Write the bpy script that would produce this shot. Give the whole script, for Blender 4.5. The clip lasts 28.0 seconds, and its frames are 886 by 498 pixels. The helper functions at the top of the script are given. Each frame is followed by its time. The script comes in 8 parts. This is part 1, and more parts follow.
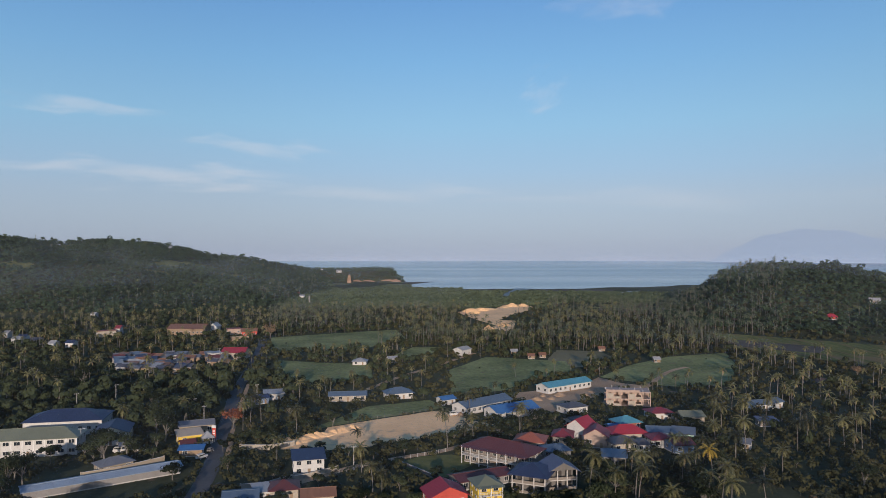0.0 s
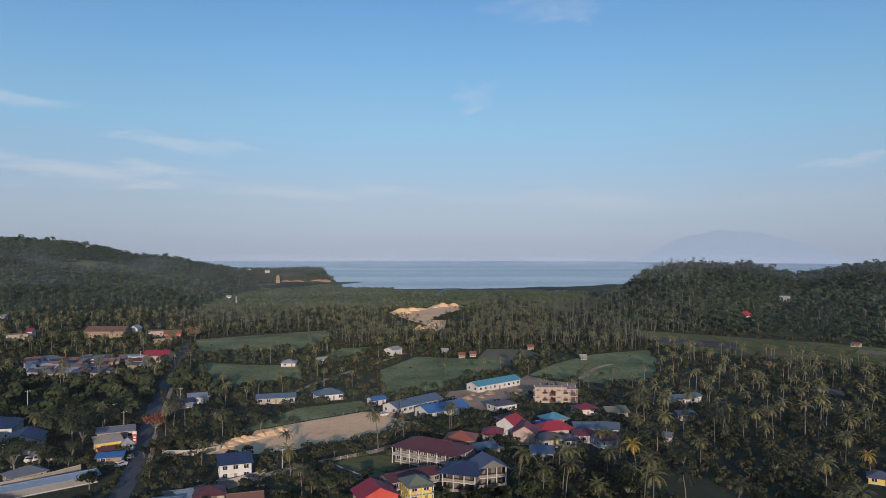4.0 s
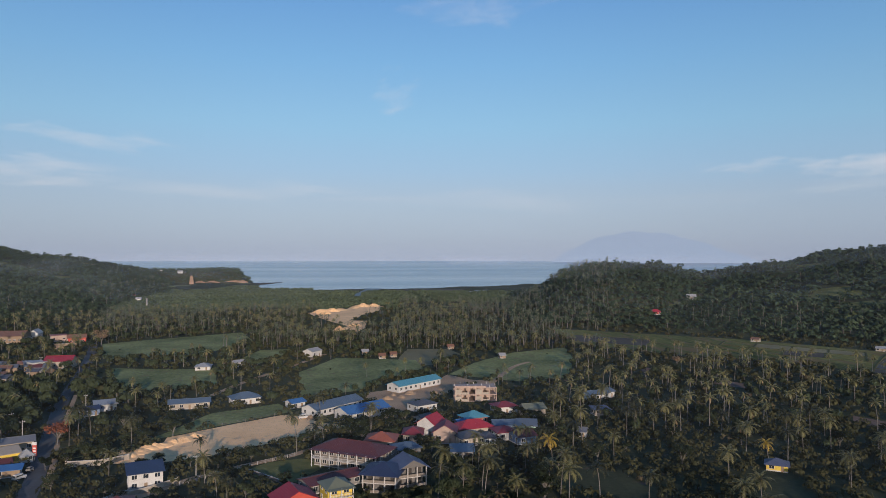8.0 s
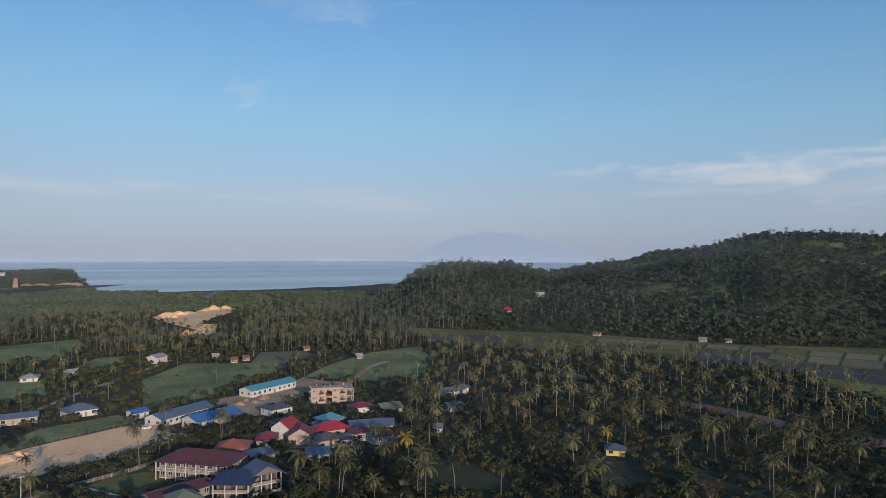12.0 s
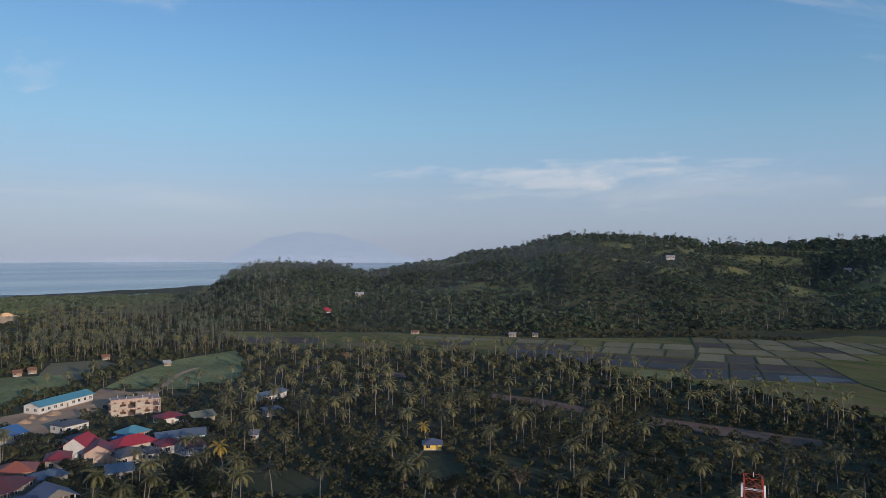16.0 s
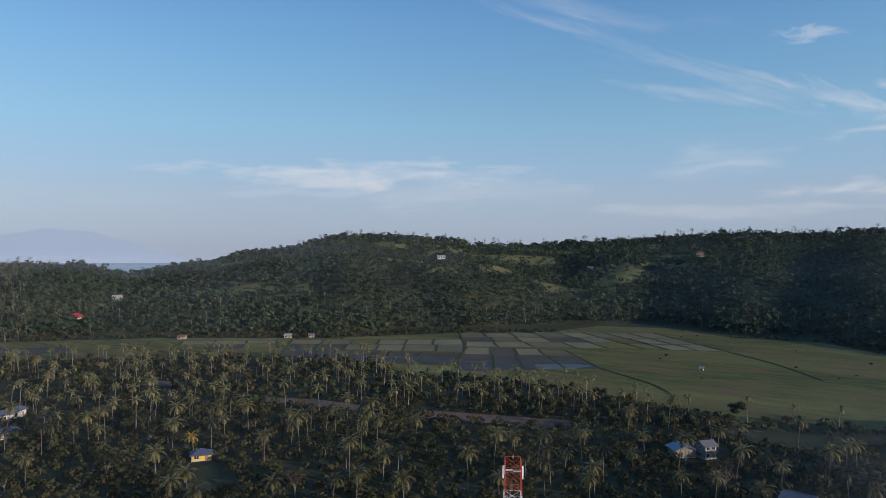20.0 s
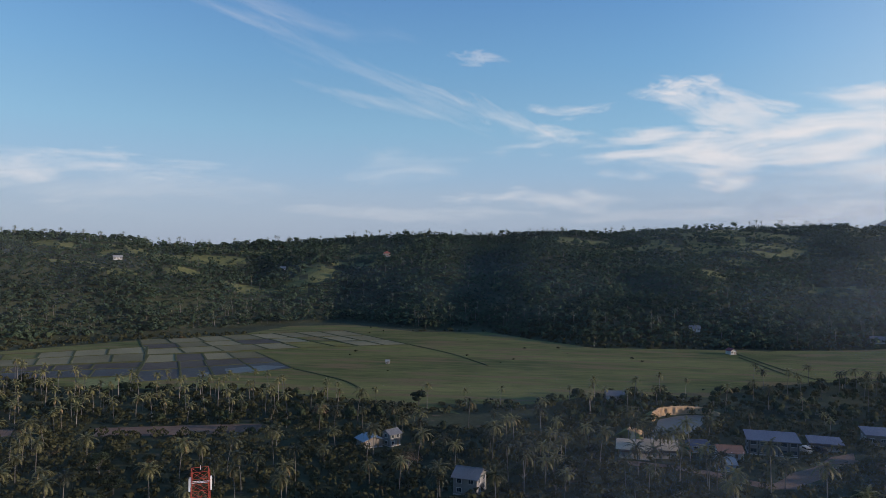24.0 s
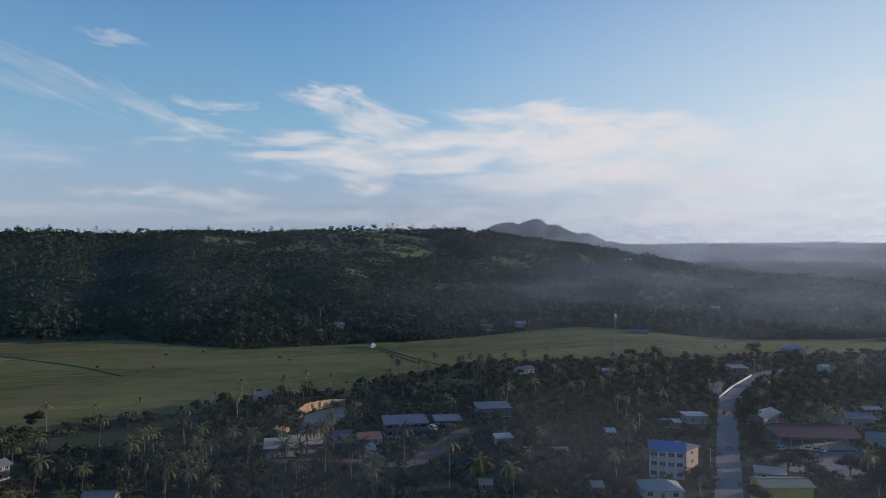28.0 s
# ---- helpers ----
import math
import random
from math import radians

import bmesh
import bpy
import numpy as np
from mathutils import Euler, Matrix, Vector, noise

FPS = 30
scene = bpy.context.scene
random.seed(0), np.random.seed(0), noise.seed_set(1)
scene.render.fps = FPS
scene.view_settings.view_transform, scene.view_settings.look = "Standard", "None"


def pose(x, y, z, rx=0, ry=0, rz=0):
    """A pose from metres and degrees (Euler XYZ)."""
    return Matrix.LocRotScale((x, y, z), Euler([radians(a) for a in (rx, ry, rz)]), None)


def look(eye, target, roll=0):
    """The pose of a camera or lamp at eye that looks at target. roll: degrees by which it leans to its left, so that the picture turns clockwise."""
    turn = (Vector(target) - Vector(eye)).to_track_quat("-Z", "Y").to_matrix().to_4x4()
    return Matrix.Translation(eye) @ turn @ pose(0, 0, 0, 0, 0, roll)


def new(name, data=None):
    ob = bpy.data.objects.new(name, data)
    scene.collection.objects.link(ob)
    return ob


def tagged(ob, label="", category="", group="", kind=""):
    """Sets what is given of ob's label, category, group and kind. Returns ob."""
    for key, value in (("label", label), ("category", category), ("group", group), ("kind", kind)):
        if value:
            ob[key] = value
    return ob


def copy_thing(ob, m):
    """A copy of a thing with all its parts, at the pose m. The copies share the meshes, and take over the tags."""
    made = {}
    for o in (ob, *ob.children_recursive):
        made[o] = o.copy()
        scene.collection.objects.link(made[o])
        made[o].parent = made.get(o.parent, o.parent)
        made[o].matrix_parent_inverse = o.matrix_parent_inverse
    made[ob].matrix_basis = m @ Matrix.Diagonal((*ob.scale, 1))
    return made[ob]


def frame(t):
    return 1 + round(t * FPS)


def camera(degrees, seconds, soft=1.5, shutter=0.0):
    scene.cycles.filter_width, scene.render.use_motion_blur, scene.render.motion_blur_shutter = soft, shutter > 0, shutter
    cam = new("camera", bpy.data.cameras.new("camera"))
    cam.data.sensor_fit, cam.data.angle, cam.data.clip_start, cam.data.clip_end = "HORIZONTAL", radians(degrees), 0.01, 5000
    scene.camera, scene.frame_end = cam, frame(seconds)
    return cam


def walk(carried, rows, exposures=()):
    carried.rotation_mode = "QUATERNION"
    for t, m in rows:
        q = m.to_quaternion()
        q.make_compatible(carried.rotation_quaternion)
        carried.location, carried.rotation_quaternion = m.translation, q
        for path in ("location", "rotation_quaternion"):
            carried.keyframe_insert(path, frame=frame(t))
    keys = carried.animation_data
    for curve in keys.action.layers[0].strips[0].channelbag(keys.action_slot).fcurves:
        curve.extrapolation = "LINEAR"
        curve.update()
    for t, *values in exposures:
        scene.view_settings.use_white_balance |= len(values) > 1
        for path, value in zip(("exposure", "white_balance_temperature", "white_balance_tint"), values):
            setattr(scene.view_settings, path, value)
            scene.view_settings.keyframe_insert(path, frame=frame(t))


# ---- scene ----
cam = camera(64.67, 28.0, 0.55)
EXPO = 0.45
EYE = (0.0, 0.0, 75.0)  # hovering over the town
TURN = (  # seconds, heading, tilt, lean
    (0.0, -0.00, 0.08, 0.01), (0.5, -0.59, 0.07, 0.00), (1.0, -1.23, 0.07, 0.00), (1.5, -1.90, 0.07, -0.01),
    (2.0, -2.54, 0.08, -0.05), (2.5, -3.19, 0.07, -0.07), (3.0, -4.04, 0.07, -0.10), (3.5, -4.86, 0.07, -0.11),
    (5.5, -7.97, 0.10, -0.11), (6.0, -8.82, 0.10, -0.10), (6.5, -9.64, 0.10, -0.13), (7.0, -10.48, 0.10, -0.15),
    (7.5, -11.30, 0.09, -0.15), (8.0, -12.12, 0.10, -0.15), (8.5, -12.98, 0.10, -0.15), (9.0, -13.88, 0.12, -0.16),
    (9.5, -15.09, 0.13, -0.16), (10.0, -16.78, 0.13, -0.17), (10.5, -18.52, 0.14, -0.18), (11.0, -20.28, 0.13, -0.19),
    (11.5, -22.02, 0.14, -0.19), (12.0, -23.77, 0.13, -0.18), (12.5, -25.54, 0.14, -0.16), (14.5, -32.90, 0.17, -0.18),
    (15.0, -34.72, 0.17, -0.17), (15.5, -36.56, 0.18, -0.18), (16.0, -38.46, 0.19, -0.19), (16.5, -40.45, 0.21, -0.22),
    (17.0, -42.48, 0.21, -0.23), (17.5, -44.55, 0.21, -0.23), (18.0, -46.70, 0.22, -0.25), (18.5, -48.97, 0.23, -0.27),
    (19.0, -51.27, 0.23, -0.28), (19.5, -53.79, 0.24, -0.30), (20.0, -56.60, 0.25, -0.32), (20.5, -59.48, 0.27, -0.33),
    (21.0, -62.53, 0.29, -0.33), (21.5, -65.58, 0.29, -0.32), (23.5, -78.06, 0.37, -0.33), (24.0, -81.39, 0.39, -0.32),
    (24.5, -84.83, 0.40, -0.32), (25.0, -88.30, 0.42, -0.31), (25.5, -91.84, 0.44, -0.27), (26.0, -95.47, 0.46, -0.23),
    (26.5, -98.92, 0.48, -0.23), (27.0, -102.64, 0.49, -0.25), (27.5, -106.37, 0.52, -0.28), (28.0, -109.60, 0.55, -0.30),
)
walk(cam, [(t, pose(*EYE, 90 + tilt, lean, heading)) for t, heading, tilt, lean in TURN], [(0, EXPO - 0.03), (12, EXPO - 0.05), (17, EXPO - 0.06), (21, EXPO + 0.06), (25, EXPO + 0.06), (28, EXPO - 0.05)])

# ---- world and sun ----
SUN_AZ, SUN_EL = 180.0, 11.0
world = bpy.data.worlds.new("morning_sky")
scene.world = world
world.use_nodes = True
wt = world.node_tree
wt.nodes.clear()


def wnode(kind, **kw):
    n = wt.nodes.new(kind)
    for k, v in kw.items():
        n.inputs[int(k[1:])].default_value = v
    return n


def wmath(op, a, b=None):
    n = wt.nodes.new("ShaderNodeMath")
    n.operation = op
    for i, v in enumerate((a, b)):
        if v is None:
            continue
        if isinstance(v, (int, float)):
            n.inputs[i].default_value = v
        else:
            wt.links.new(v, n.inputs[i])
    return n.outputs[0]


def wmix(fac, a, b):
    n = wt.nodes.new("ShaderNodeMix")
    n.data_type = "RGBA"
    for sock, v in ((n.inputs[0], fac), (n.inputs[6], a), (n.inputs[7], b)):
        if isinstance(v, (int, float)):
            sock.default_value = v
        elif isinstance(v, tuple):
            sock.default_value = (*v, 1)
        else:
            wt.links.new(v, sock)
    return n.outputs[2]


def wramp(x, lo, hi):
    n = wt.nodes.new("ShaderNodeMapRange")
    n.interpolation_type = "SMOOTHSTEP"
    wt.links.new(x, n.inputs[0])
    n.inputs[1].default_value, n.inputs[2].default_value = lo, hi
    return n.outputs[0]


sky = wt.nodes.new("ShaderNodeTexSky")
sky.sky_type = "NISHITA"
sky.sun_disc = False
sky.sun_elevation, sky.sun_rotation = radians(SUN_EL), radians(SUN_AZ)
sky.altitude, sky.air_density, sky.dust_density, sky.ozone_density = 60, 1.0, 0.4, 3.0
coord = wt.nodes.new("ShaderNodeTexCoord")
sep = wt.nodes.new("ShaderNodeSeparateXYZ")
wt.links.new(coord.outputs["Generated"], sep.inputs[0])
dx, dy, dz = sep.outputs
elev = wmath("MULTIPLY", wmath("ARCSINE", dz), 57.2958)
azim = wmath("MULTIPLY", wmath("ARCTAN2", dx, dy), 57.2958)


def cloud_bank(az, el, half_az, half_el, scale, stretch, seed, lo, hi, tilt=0.0):
    """Thin ragged cloud round a place in the sky: stretched noise, thinning outwards, with a warped rim."""
    u = wmath("SUBTRACT", azim, az)
    v = wmath("SUBTRACT", wmath("SUBTRACT", elev, el), wmath("MULTIPLY", u, tilt))
    comb = wt.nodes.new("ShaderNodeCombineXYZ")
    wt.links.new(wmath("MULTIPLY", u, 1 / stretch), comb.inputs[0])
    wt.links.new(v, comb.inputs[1])
    comb.inputs[2].default_value = seed
    tex, rim = wt.nodes.new("ShaderNodeTexNoise"), wt.nodes.new("ShaderNodeTexNoise")
    for n, sc, detail in ((tex, scale * 1.5, 8), (rim, scale * 0.8, 3)):
        n.inputs["Scale"].default_value, n.inputs["Detail"].default_value = sc, detail
        n.inputs["Roughness"].default_value, n.inputs["Distortion"].default_value = 0.62, 0.5
        wt.links.new(comb.outputs[0], n.inputs["Vector"])
    bent = wt.nodes.new("ShaderNodeSeparateColor")
    wt.links.new(rim.outputs["Color"], bent.inputs[0])
    u2 = wmath("ADD", u, wmath("MULTIPLY", wmath("SUBTRACT", bent.outputs[0], 0.5), half_az * 2.2))
    v2 = wmath("ADD", v, wmath("MULTIPLY", wmath("SUBTRACT", bent.outputs[1], 0.5), half_el * 3.6))
    r2 = wmath("ADD", wmath("POWER", wmath("ABSOLUTE", wmath("DIVIDE", u2, half_az)), 2.0), wmath("POWER", wmath("ABSOLUTE", wmath("DIVIDE", v2, half_el)), 2.0))
    body = wmath("ADD", tex.outputs["Fac"], wmath("MULTIPLY", wmath("SUBTRACT", 1.0, wmath("MINIMUM", r2, 4.0)), 0.24))
    return wramp(body, lo + 0.14, hi + 0.26)


STRENGTH = 0.08
# colours of the clear morning air by height above the horizon (degrees), away from the sun
LAYERS = ((-90, 0.30, 0.36, 0.48), (-1, 0.33, 0.39, 0.54), (0.6, 0.335, 0.405, 0.55), (3, 0.375, 0.455, 0.595), (4.6, 0.375, 0.475, 0.625), (6.4, 0.338, 0.495, 0.685), (10, 0.285, 0.515, 0.735), (15, 0.205, 0.44, 0.73), (20, 0.145, 0.345, 0.67), (40, 0.07, 0.20, 0.50), (90, 0.04, 0.12, 0.36))
air = wt.nodes.new("ShaderNodeValToRGB")
air.color_ramp.elements.remove(air.color_ramp.elements[0])
for i, (el, r, g, b) in enumerate(LAYERS):
    e = air.color_ramp.elements[0] if i == 0 else air.color_ramp.elements.new((el + 90) / 180)
    e.position, e.color = (el + 90) / 180, (r, g, b, 1)
wt.links.new(wmath("DIVIDE", wmath("ADD", elev, 90.0), 180.0), air.inputs[0])
lifted = wt.nodes.new("ShaderNodeVectorMath")
lifted.operation = "SCALE"
lifted.inputs["Scale"].default_value = 9.1
wt.links.new(air.outputs[0], lifted.inputs[0])
colour = wmix(0.85, sky.outputs[0], lifted.outputs[0])
# brighter and whiter towards the low sun
glow = wmath("MULTIPLY", wramp(wmath("MULTIPLY", dy, -1.0), 0.10, 1.15), wmath("SUBTRACT", 1.0, wramp(elev, 0.0, 38.0)))
colour = wmix(glow, colour, (8.2, 8.4, 8.6))
# the sky is deepest across from the sun's bearing, paler to the north
deep = wmath("MULTIPLY", wmath("SUBTRACT", 1.0, wramp(wmath("ABSOLUTE", wmath("SUBTRACT", azim, 76.0)), 4.0, 42.0)), wramp(elev, 3.0, 14.0))
pale = wmath("SUBTRACT", 1.0, wramp(wmath("ABSOLUTE", wmath("SUBTRACT", azim, 8.0)), 6.0, 34.0))
tone = wt.nodes.new("ShaderNodeVectorMath")
tone.operation = "SCALE"
wt.links.new(colour, tone.inputs[0])
wt.links.new(wmath("ADD", wmath("MULTIPLY", deep, -0.13), wmath("ADD", wmath("MULTIPLY", pale, 0.09), 1.0)), tone.inputs["Scale"])
colour = tone.outputs[0]
CLOUDS = (  # bearing, height, half width, half height, grain, stretch, seed, thin, thick, slant, amount
    (101, 7.7, 13, 1.9, 0.34, 4.5, 1.3, 0.30, 0.56, -0.02, 0.85),
    (121, 9.3, 13, 2.6, 0.30, 3.6, 7.1, 0.28, 0.56, -0.03, 0.90),
    (126, 6.0, 18, 2.8, 0.28, 4.6, 2.9, 0.28, 0.62, 0.0, 0.80),
    (104, 10.8, 5.4, 1.7, 0.42, 3.0, 5.3, 0.30, 0.60, -0.28, 0.66),
    (100.5, 12.9, 2.6, 0.7, 0.9, 2.2, 4.9, 0.30, 0.62, 0.12, 0.75),
    (139, 9.5, 10, 2.4, 0.34, 4.0, 8.3, 0.34, 0.70, 0.05, 0.60),
    (73, 15.4, 17, 1.2, 0.45, 7.0, 3.7, 0.34, 0.74, -0.34, 0.25),
    (86, 11.2, 4.5, 0.9, 0.60, 3.0, 3.2, 0.34, 0.66, -0.42, 0.34),
    (78, 11.7, 7, 0.5, 0.60, 6.0, 6.7, 0.28, 0.70, -0.24, 0.28),
    (84, 15.7, 2.2, 0.6, 0.9, 3.0, 6.9, 0.28, 0.60, -0.1, 0.36),
    (91.5, 11.5, 3.6, 0.6, 0.8, 3.4, 8.8, 0.30, 0.62, 0.0, 0.42),
    (79, 7.6, 8, 1.7, 0.40, 4.0, 9.1, 0.40, 0.75, 0.0, 0.30),
    (90, 4.6, 7, 0.9, 0.60, 4.0, 2.6, 0.32, 0.66, -0.02, 0.45),
    (78, 3.4, 12, 0.9, 0.40, 6.0, 3.4, 0.36, 0.72, 0.0, 0.35),
    (110, 3.2, 16, 1.1, 0.40, 6.0, 5.4, 0.36, 0.72, 0.0, 0.40),
    (50, 6.2, 17, 1.0, 0.60, 4.5, 5.2, 0.30, 0.62, 0.0, 0.44),
    (56, 5.0, 14, 1.6, 0.35, 5.0, 5.9, 0.34, 0.80, 0.0, 0.34),
    (66, 19.5, 13, 1.4, 0.26, 6.0, 6.1, 0.40, 0.85, -0.20, 0.32),
    (-27.5, 10.3, 5, 0.7, 0.60, 5.0, 9.4, 0.32, 0.66, -0.03, 0.28),
    (-15, 8.2, 6, 0.8, 0.60, 5.0, 2.4, 0.32, 0.64, -0.04, 0.28),
    (-23, 6.0, 12, 1.0, 0.50, 6.0, 3.1, 0.34, 0.66, 0.0, 0.36),
    (-8, 4.8, 16, 0.9, 0.40, 7.0, 3.9, 0.38, 0.70, 0.0, 0.25),
    (8.2, 12.7, 2.2, 1.5, 0.60, 1.8, 2.2, 0.36, 0.70, 0.3, 0.20),
    (16, 19.2, 7, 1.1, 0.40, 3.0, 7.7, 0.36, 0.72, 0.0, 0.20),
    (16, 4.0, 22, 1.3, 0.30, 8.0, 1.7, 0.40, 0.78, 0.0, 0.26),
)
for az, el, ha, he, sc, st, seed, lo, hi, tilt, amount in CLOUDS:
    colour = wmix(wmath("MULTIPLY", cloud_bank(az, el, ha, he, sc, st, seed, lo, hi, tilt), amount), colour, (7.2, 6.9, 7.0))
back = wnode("ShaderNodeBackground", _1=STRENGTH)
wt.links.new(colour, back.inputs[0])
out = wt.nodes.new("ShaderNodeOutputWorld")
wt.links.new(back.outputs[0], out.inputs[0])

sun = new("sun", bpy.data.lights.new("sun", "SUN"))
sun.data.energy, sun.data.angle, sun.data.color = 3.5, radians(0.6), (1.0, 0.83, 0.71)
s_az, s_el = radians(SUN_AZ), radians(SUN_EL)
sun.matrix_world = look((0, 0, 300), (-300 * math.sin(s_az) * math.cos(s_el), -300 * math.cos(s_az) * math.cos(s_el), 300 - 300 * math.sin(s_el)))

# ---- materials ----


def material(name, dark, light, rough=0.8, scale=1.0, big=0.05, bump=0.0, metal=0.0, specular=0.3, vary=0.0, island=0.0, translucent=0.0, stretch=(1, 1, 1), ribs=0.0, wear=None, wear_at=0.62, lo=0.35, hi=0.95):
    """Two colours mixed by fine and broad noise in metres; vary by object, island by loose piece; ribs: width of a roof sheet's fold."""
    m = bpy.data.materials.new(name)
    m.use_nodes = True
    t = m.node_tree
    b = t.nodes["Principled BSDF"]
    tc = t.nodes.new("ShaderNodeTexCoord")
    mp = t.nodes.new("ShaderNodeMapping")
    mp.inputs["Scale"].default_value = stretch
    t.links.new(tc.outputs["Object"], mp.inputs[0])

    def noise_tex(s, detail=4):
        n = t.nodes.new("ShaderNodeTexNoise")
        n.inputs["Scale"].default_value, n.inputs["Detail"].default_value = s, detail
        t.links.new(mp.outputs[0], n.inputs["Vector"])
        return n.outputs["Fac"]

    def calc(op, a, c):
        n = t.nodes.new("ShaderNodeMath")
        n.operation = op
        for i, v in enumerate((a, c)):
            if isinstance(v, (int, float)):
                n.inputs[i].default_value = v
            else:
                t.links.new(v, n.inputs[i])
        return n.outputs[0]

    def mixed(f, a, c):
        n = t.nodes.new("ShaderNodeMix")
        n.data_type = "RGBA"
        for sock, v in ((n.inputs[0], f), (n.inputs[6], a), (n.inputs[7], c)):
            if isinstance(v, tuple):
                sock.default_value = (*v, 1)
            elif isinstance(v, (int, float)):
                sock.default_value = v
            else:
                t.links.new(v, sock)
        return n.outputs[2]

    fine, broad = noise_tex(scale), noise_tex(big, 3)
    f = calc("ADD", calc("MULTIPLY", fine, 0.55), calc("MULTIPLY", broad, 0.75))
    if vary:
        f = calc("ADD", f, calc("MULTIPLY", calc("SUBTRACT", t.nodes.new("ShaderNodeObjectInfo").outputs["Random"], 0.5), vary))
    if island:
        f = calc("ADD", f, calc("MULTIPLY", calc("SUBTRACT", t.nodes.new("ShaderNodeNewGeometry").outputs["Random Per Island"], 0.5), island))
    r = t.nodes.new("ShaderNodeMapRange")
    r.inputs[1].default_value, r.inputs[2].default_value = lo, hi
    t.links.new(f, r.inputs[0])
    col = mixed(r.outputs[0], dark, light)
    if wear:
        wr = t.nodes.new("ShaderNodeMapRange")
        wr.inputs[1].default_value, wr.inputs[2].default_value = wear_at, wear_at + 0.12
        t.links.new(noise_tex(scale * 0.37, 6), wr.inputs[0])
        col = mixed(wr.outputs[0], col, wear)
    t.links.new(col, b.inputs["Base Color"])
    b.inputs["Roughness"].default_value, b.inputs["Metallic"].default_value = rough, metal
    b.inputs["Specular IOR Level"].default_value = specular
    height = None
    if ribs:
        w = t.nodes.new("ShaderNodeTexWave")
        w.inputs["Scale"].default_value = 0.314 / ribs
        t.links.new(tc.outputs["Object"], w.inputs["Vector"])
        height = w.outputs["Fac"]
    elif bump:
        height = fine
    if height is not None:
        bp = t.nodes.new("ShaderNodeBump")
        bp.inputs["Strength"].default_value, bp.inputs["Distance"].default_value = (bump or 0.4), 0.1
        t.links.new(height, bp.inputs["Height"])
        t.links.new(bp.outputs[0], b.inputs["Normal"])
    if translucent:
        tr = t.nodes.new("ShaderNodeBsdfTranslucent")
        t.links.new(col, tr.inputs[0])
        mx = t.nodes.new("ShaderNodeMixShader")
        mx.inputs[0].default_value = translucent
        t.links.new(b.outputs[0], mx.inputs[1])
        t.links.new(tr.outputs[0], mx.inputs[2])
        t.links.new(mx.outputs[0], t.nodes["Material Output"].inputs[0])
    return m


M = {}
M["earth"] = material("earth", (0.024, 0.030, 0.018), (0.072, 0.076, 0.041), 0.95, 0.5, 0.03, 0.5, specular=0.05, wear=(0.125, 0.092, 0.066), wear_at=0.62)
M["field"] = material("field", (0.046, 0.064, 0.020), (0.172, 0.164, 0.058), 0.9, 0.30, 0.022, 0.5, specular=0.05, stretch=(1, 0.16, 1), wear=(0.150, 0.112, 0.056), wear_at=0.50, lo=0.45, hi=0.82)
M["grass"] = material("grass", (0.056, 0.074, 0.028), (0.255, 0.262, 0.105), 0.9, 0.4, 0.03, 0.4, specular=0.1, lo=0.40, hi=0.86, wear=(0.15, 0.12, 0.065), wear_at=0.60)
M["hill_grass"] = material("hill_grass", (0.055, 0.066, 0.024), (0.165, 0.160, 0.060), 0.9, 0.3, 0.03, 0.4, specular=0.1, lo=0.42, hi=0.88)
M["stubble"] = material("stubble", (0.120, 0.108, 0.058), (0.215, 0.190, 0.110), 0.9, 0.5, 0.03, 0.3, specular=0.1, vary=0.5)
M["mud"] = material("mud", (0.050, 0.044, 0.038), (0.105, 0.092, 0.075), 0.9, 0.3, 0.03, 0.2, specular=0.1)
M["wet_soil"] = material("wet_soil", (0.034, 0.034, 0.032), (0.072, 0.068, 0.060), 0.7, 0.2, 0.03, 0.1, specular=0.2)
M["dry_earth"] = material("dry_earth", (0.10, 0.065, 0.048), (0.20, 0.14, 0.105), 0.95, 0.5, 0.05, 0.4, specular=0.1)
M["dyke"] = material("dyke", (0.034, 0.042, 0.016), (0.095, 0.092, 0.040), 0.95, 0.8, 0.05, 0.3, specular=0.1)
M["sand"] = material("sand", (0.66, 0.385, 0.19), (0.90, 0.58, 0.30), 0.95, 0.35, 0.04, 1.0, specular=0.1, wear=(0.42, 0.30, 0.19), wear_at=0.60)
M["ochre"] = material("ochre", (0.26, 0.165, 0.085), (0.46, 0.31, 0.18), 0.95, 0.5, 0.06, 0.8)
M["gravel"] = material("gravel", (0.24, 0.155, 0.09), (0.45, 0.31, 0.19), 0.9, 0.9, 0.06, 0.4, specular=0.15)
M["pale_asphalt"] = material("pale_asphalt", (0.095, 0.094, 0.092), (0.17, 0.165, 0.158), 0.8, 0.6, 0.05, 0.1)
M["asphalt"] = material("asphalt", (0.055, 0.054, 0.055), (0.100, 0.098, 0.095), 0.85, 0.6, 0.05, 0.1, specular=0.15)
M["concrete"] = material("concrete", (0.28, 0.26, 0.235), (0.48, 0.455, 0.42), 0.8, 1.4, 0.12, 0.1, wear=(0.17, 0.15, 0.13), wear_at=0.64)
M["rock"] = material("rock", (0.12, 0.08, 0.055), (0.32, 0.205, 0.135), 0.9, 0.25, 0.04, 0.8)
M["bark"] = material("bark", (0.07, 0.062, 0.053), (0.18, 0.165, 0.145), 0.9, 2.0, 0.2, 0.3, vary=0.3, island=0.3)
M["palm_leaf"] = material("palm_leaf", (0.024, 0.029, 0.017), (0.172, 0.160, 0.066), 0.55, 0.5, 0.03, 0, specular=0.25, vary=0.6, island=0.3, translucent=0.25)
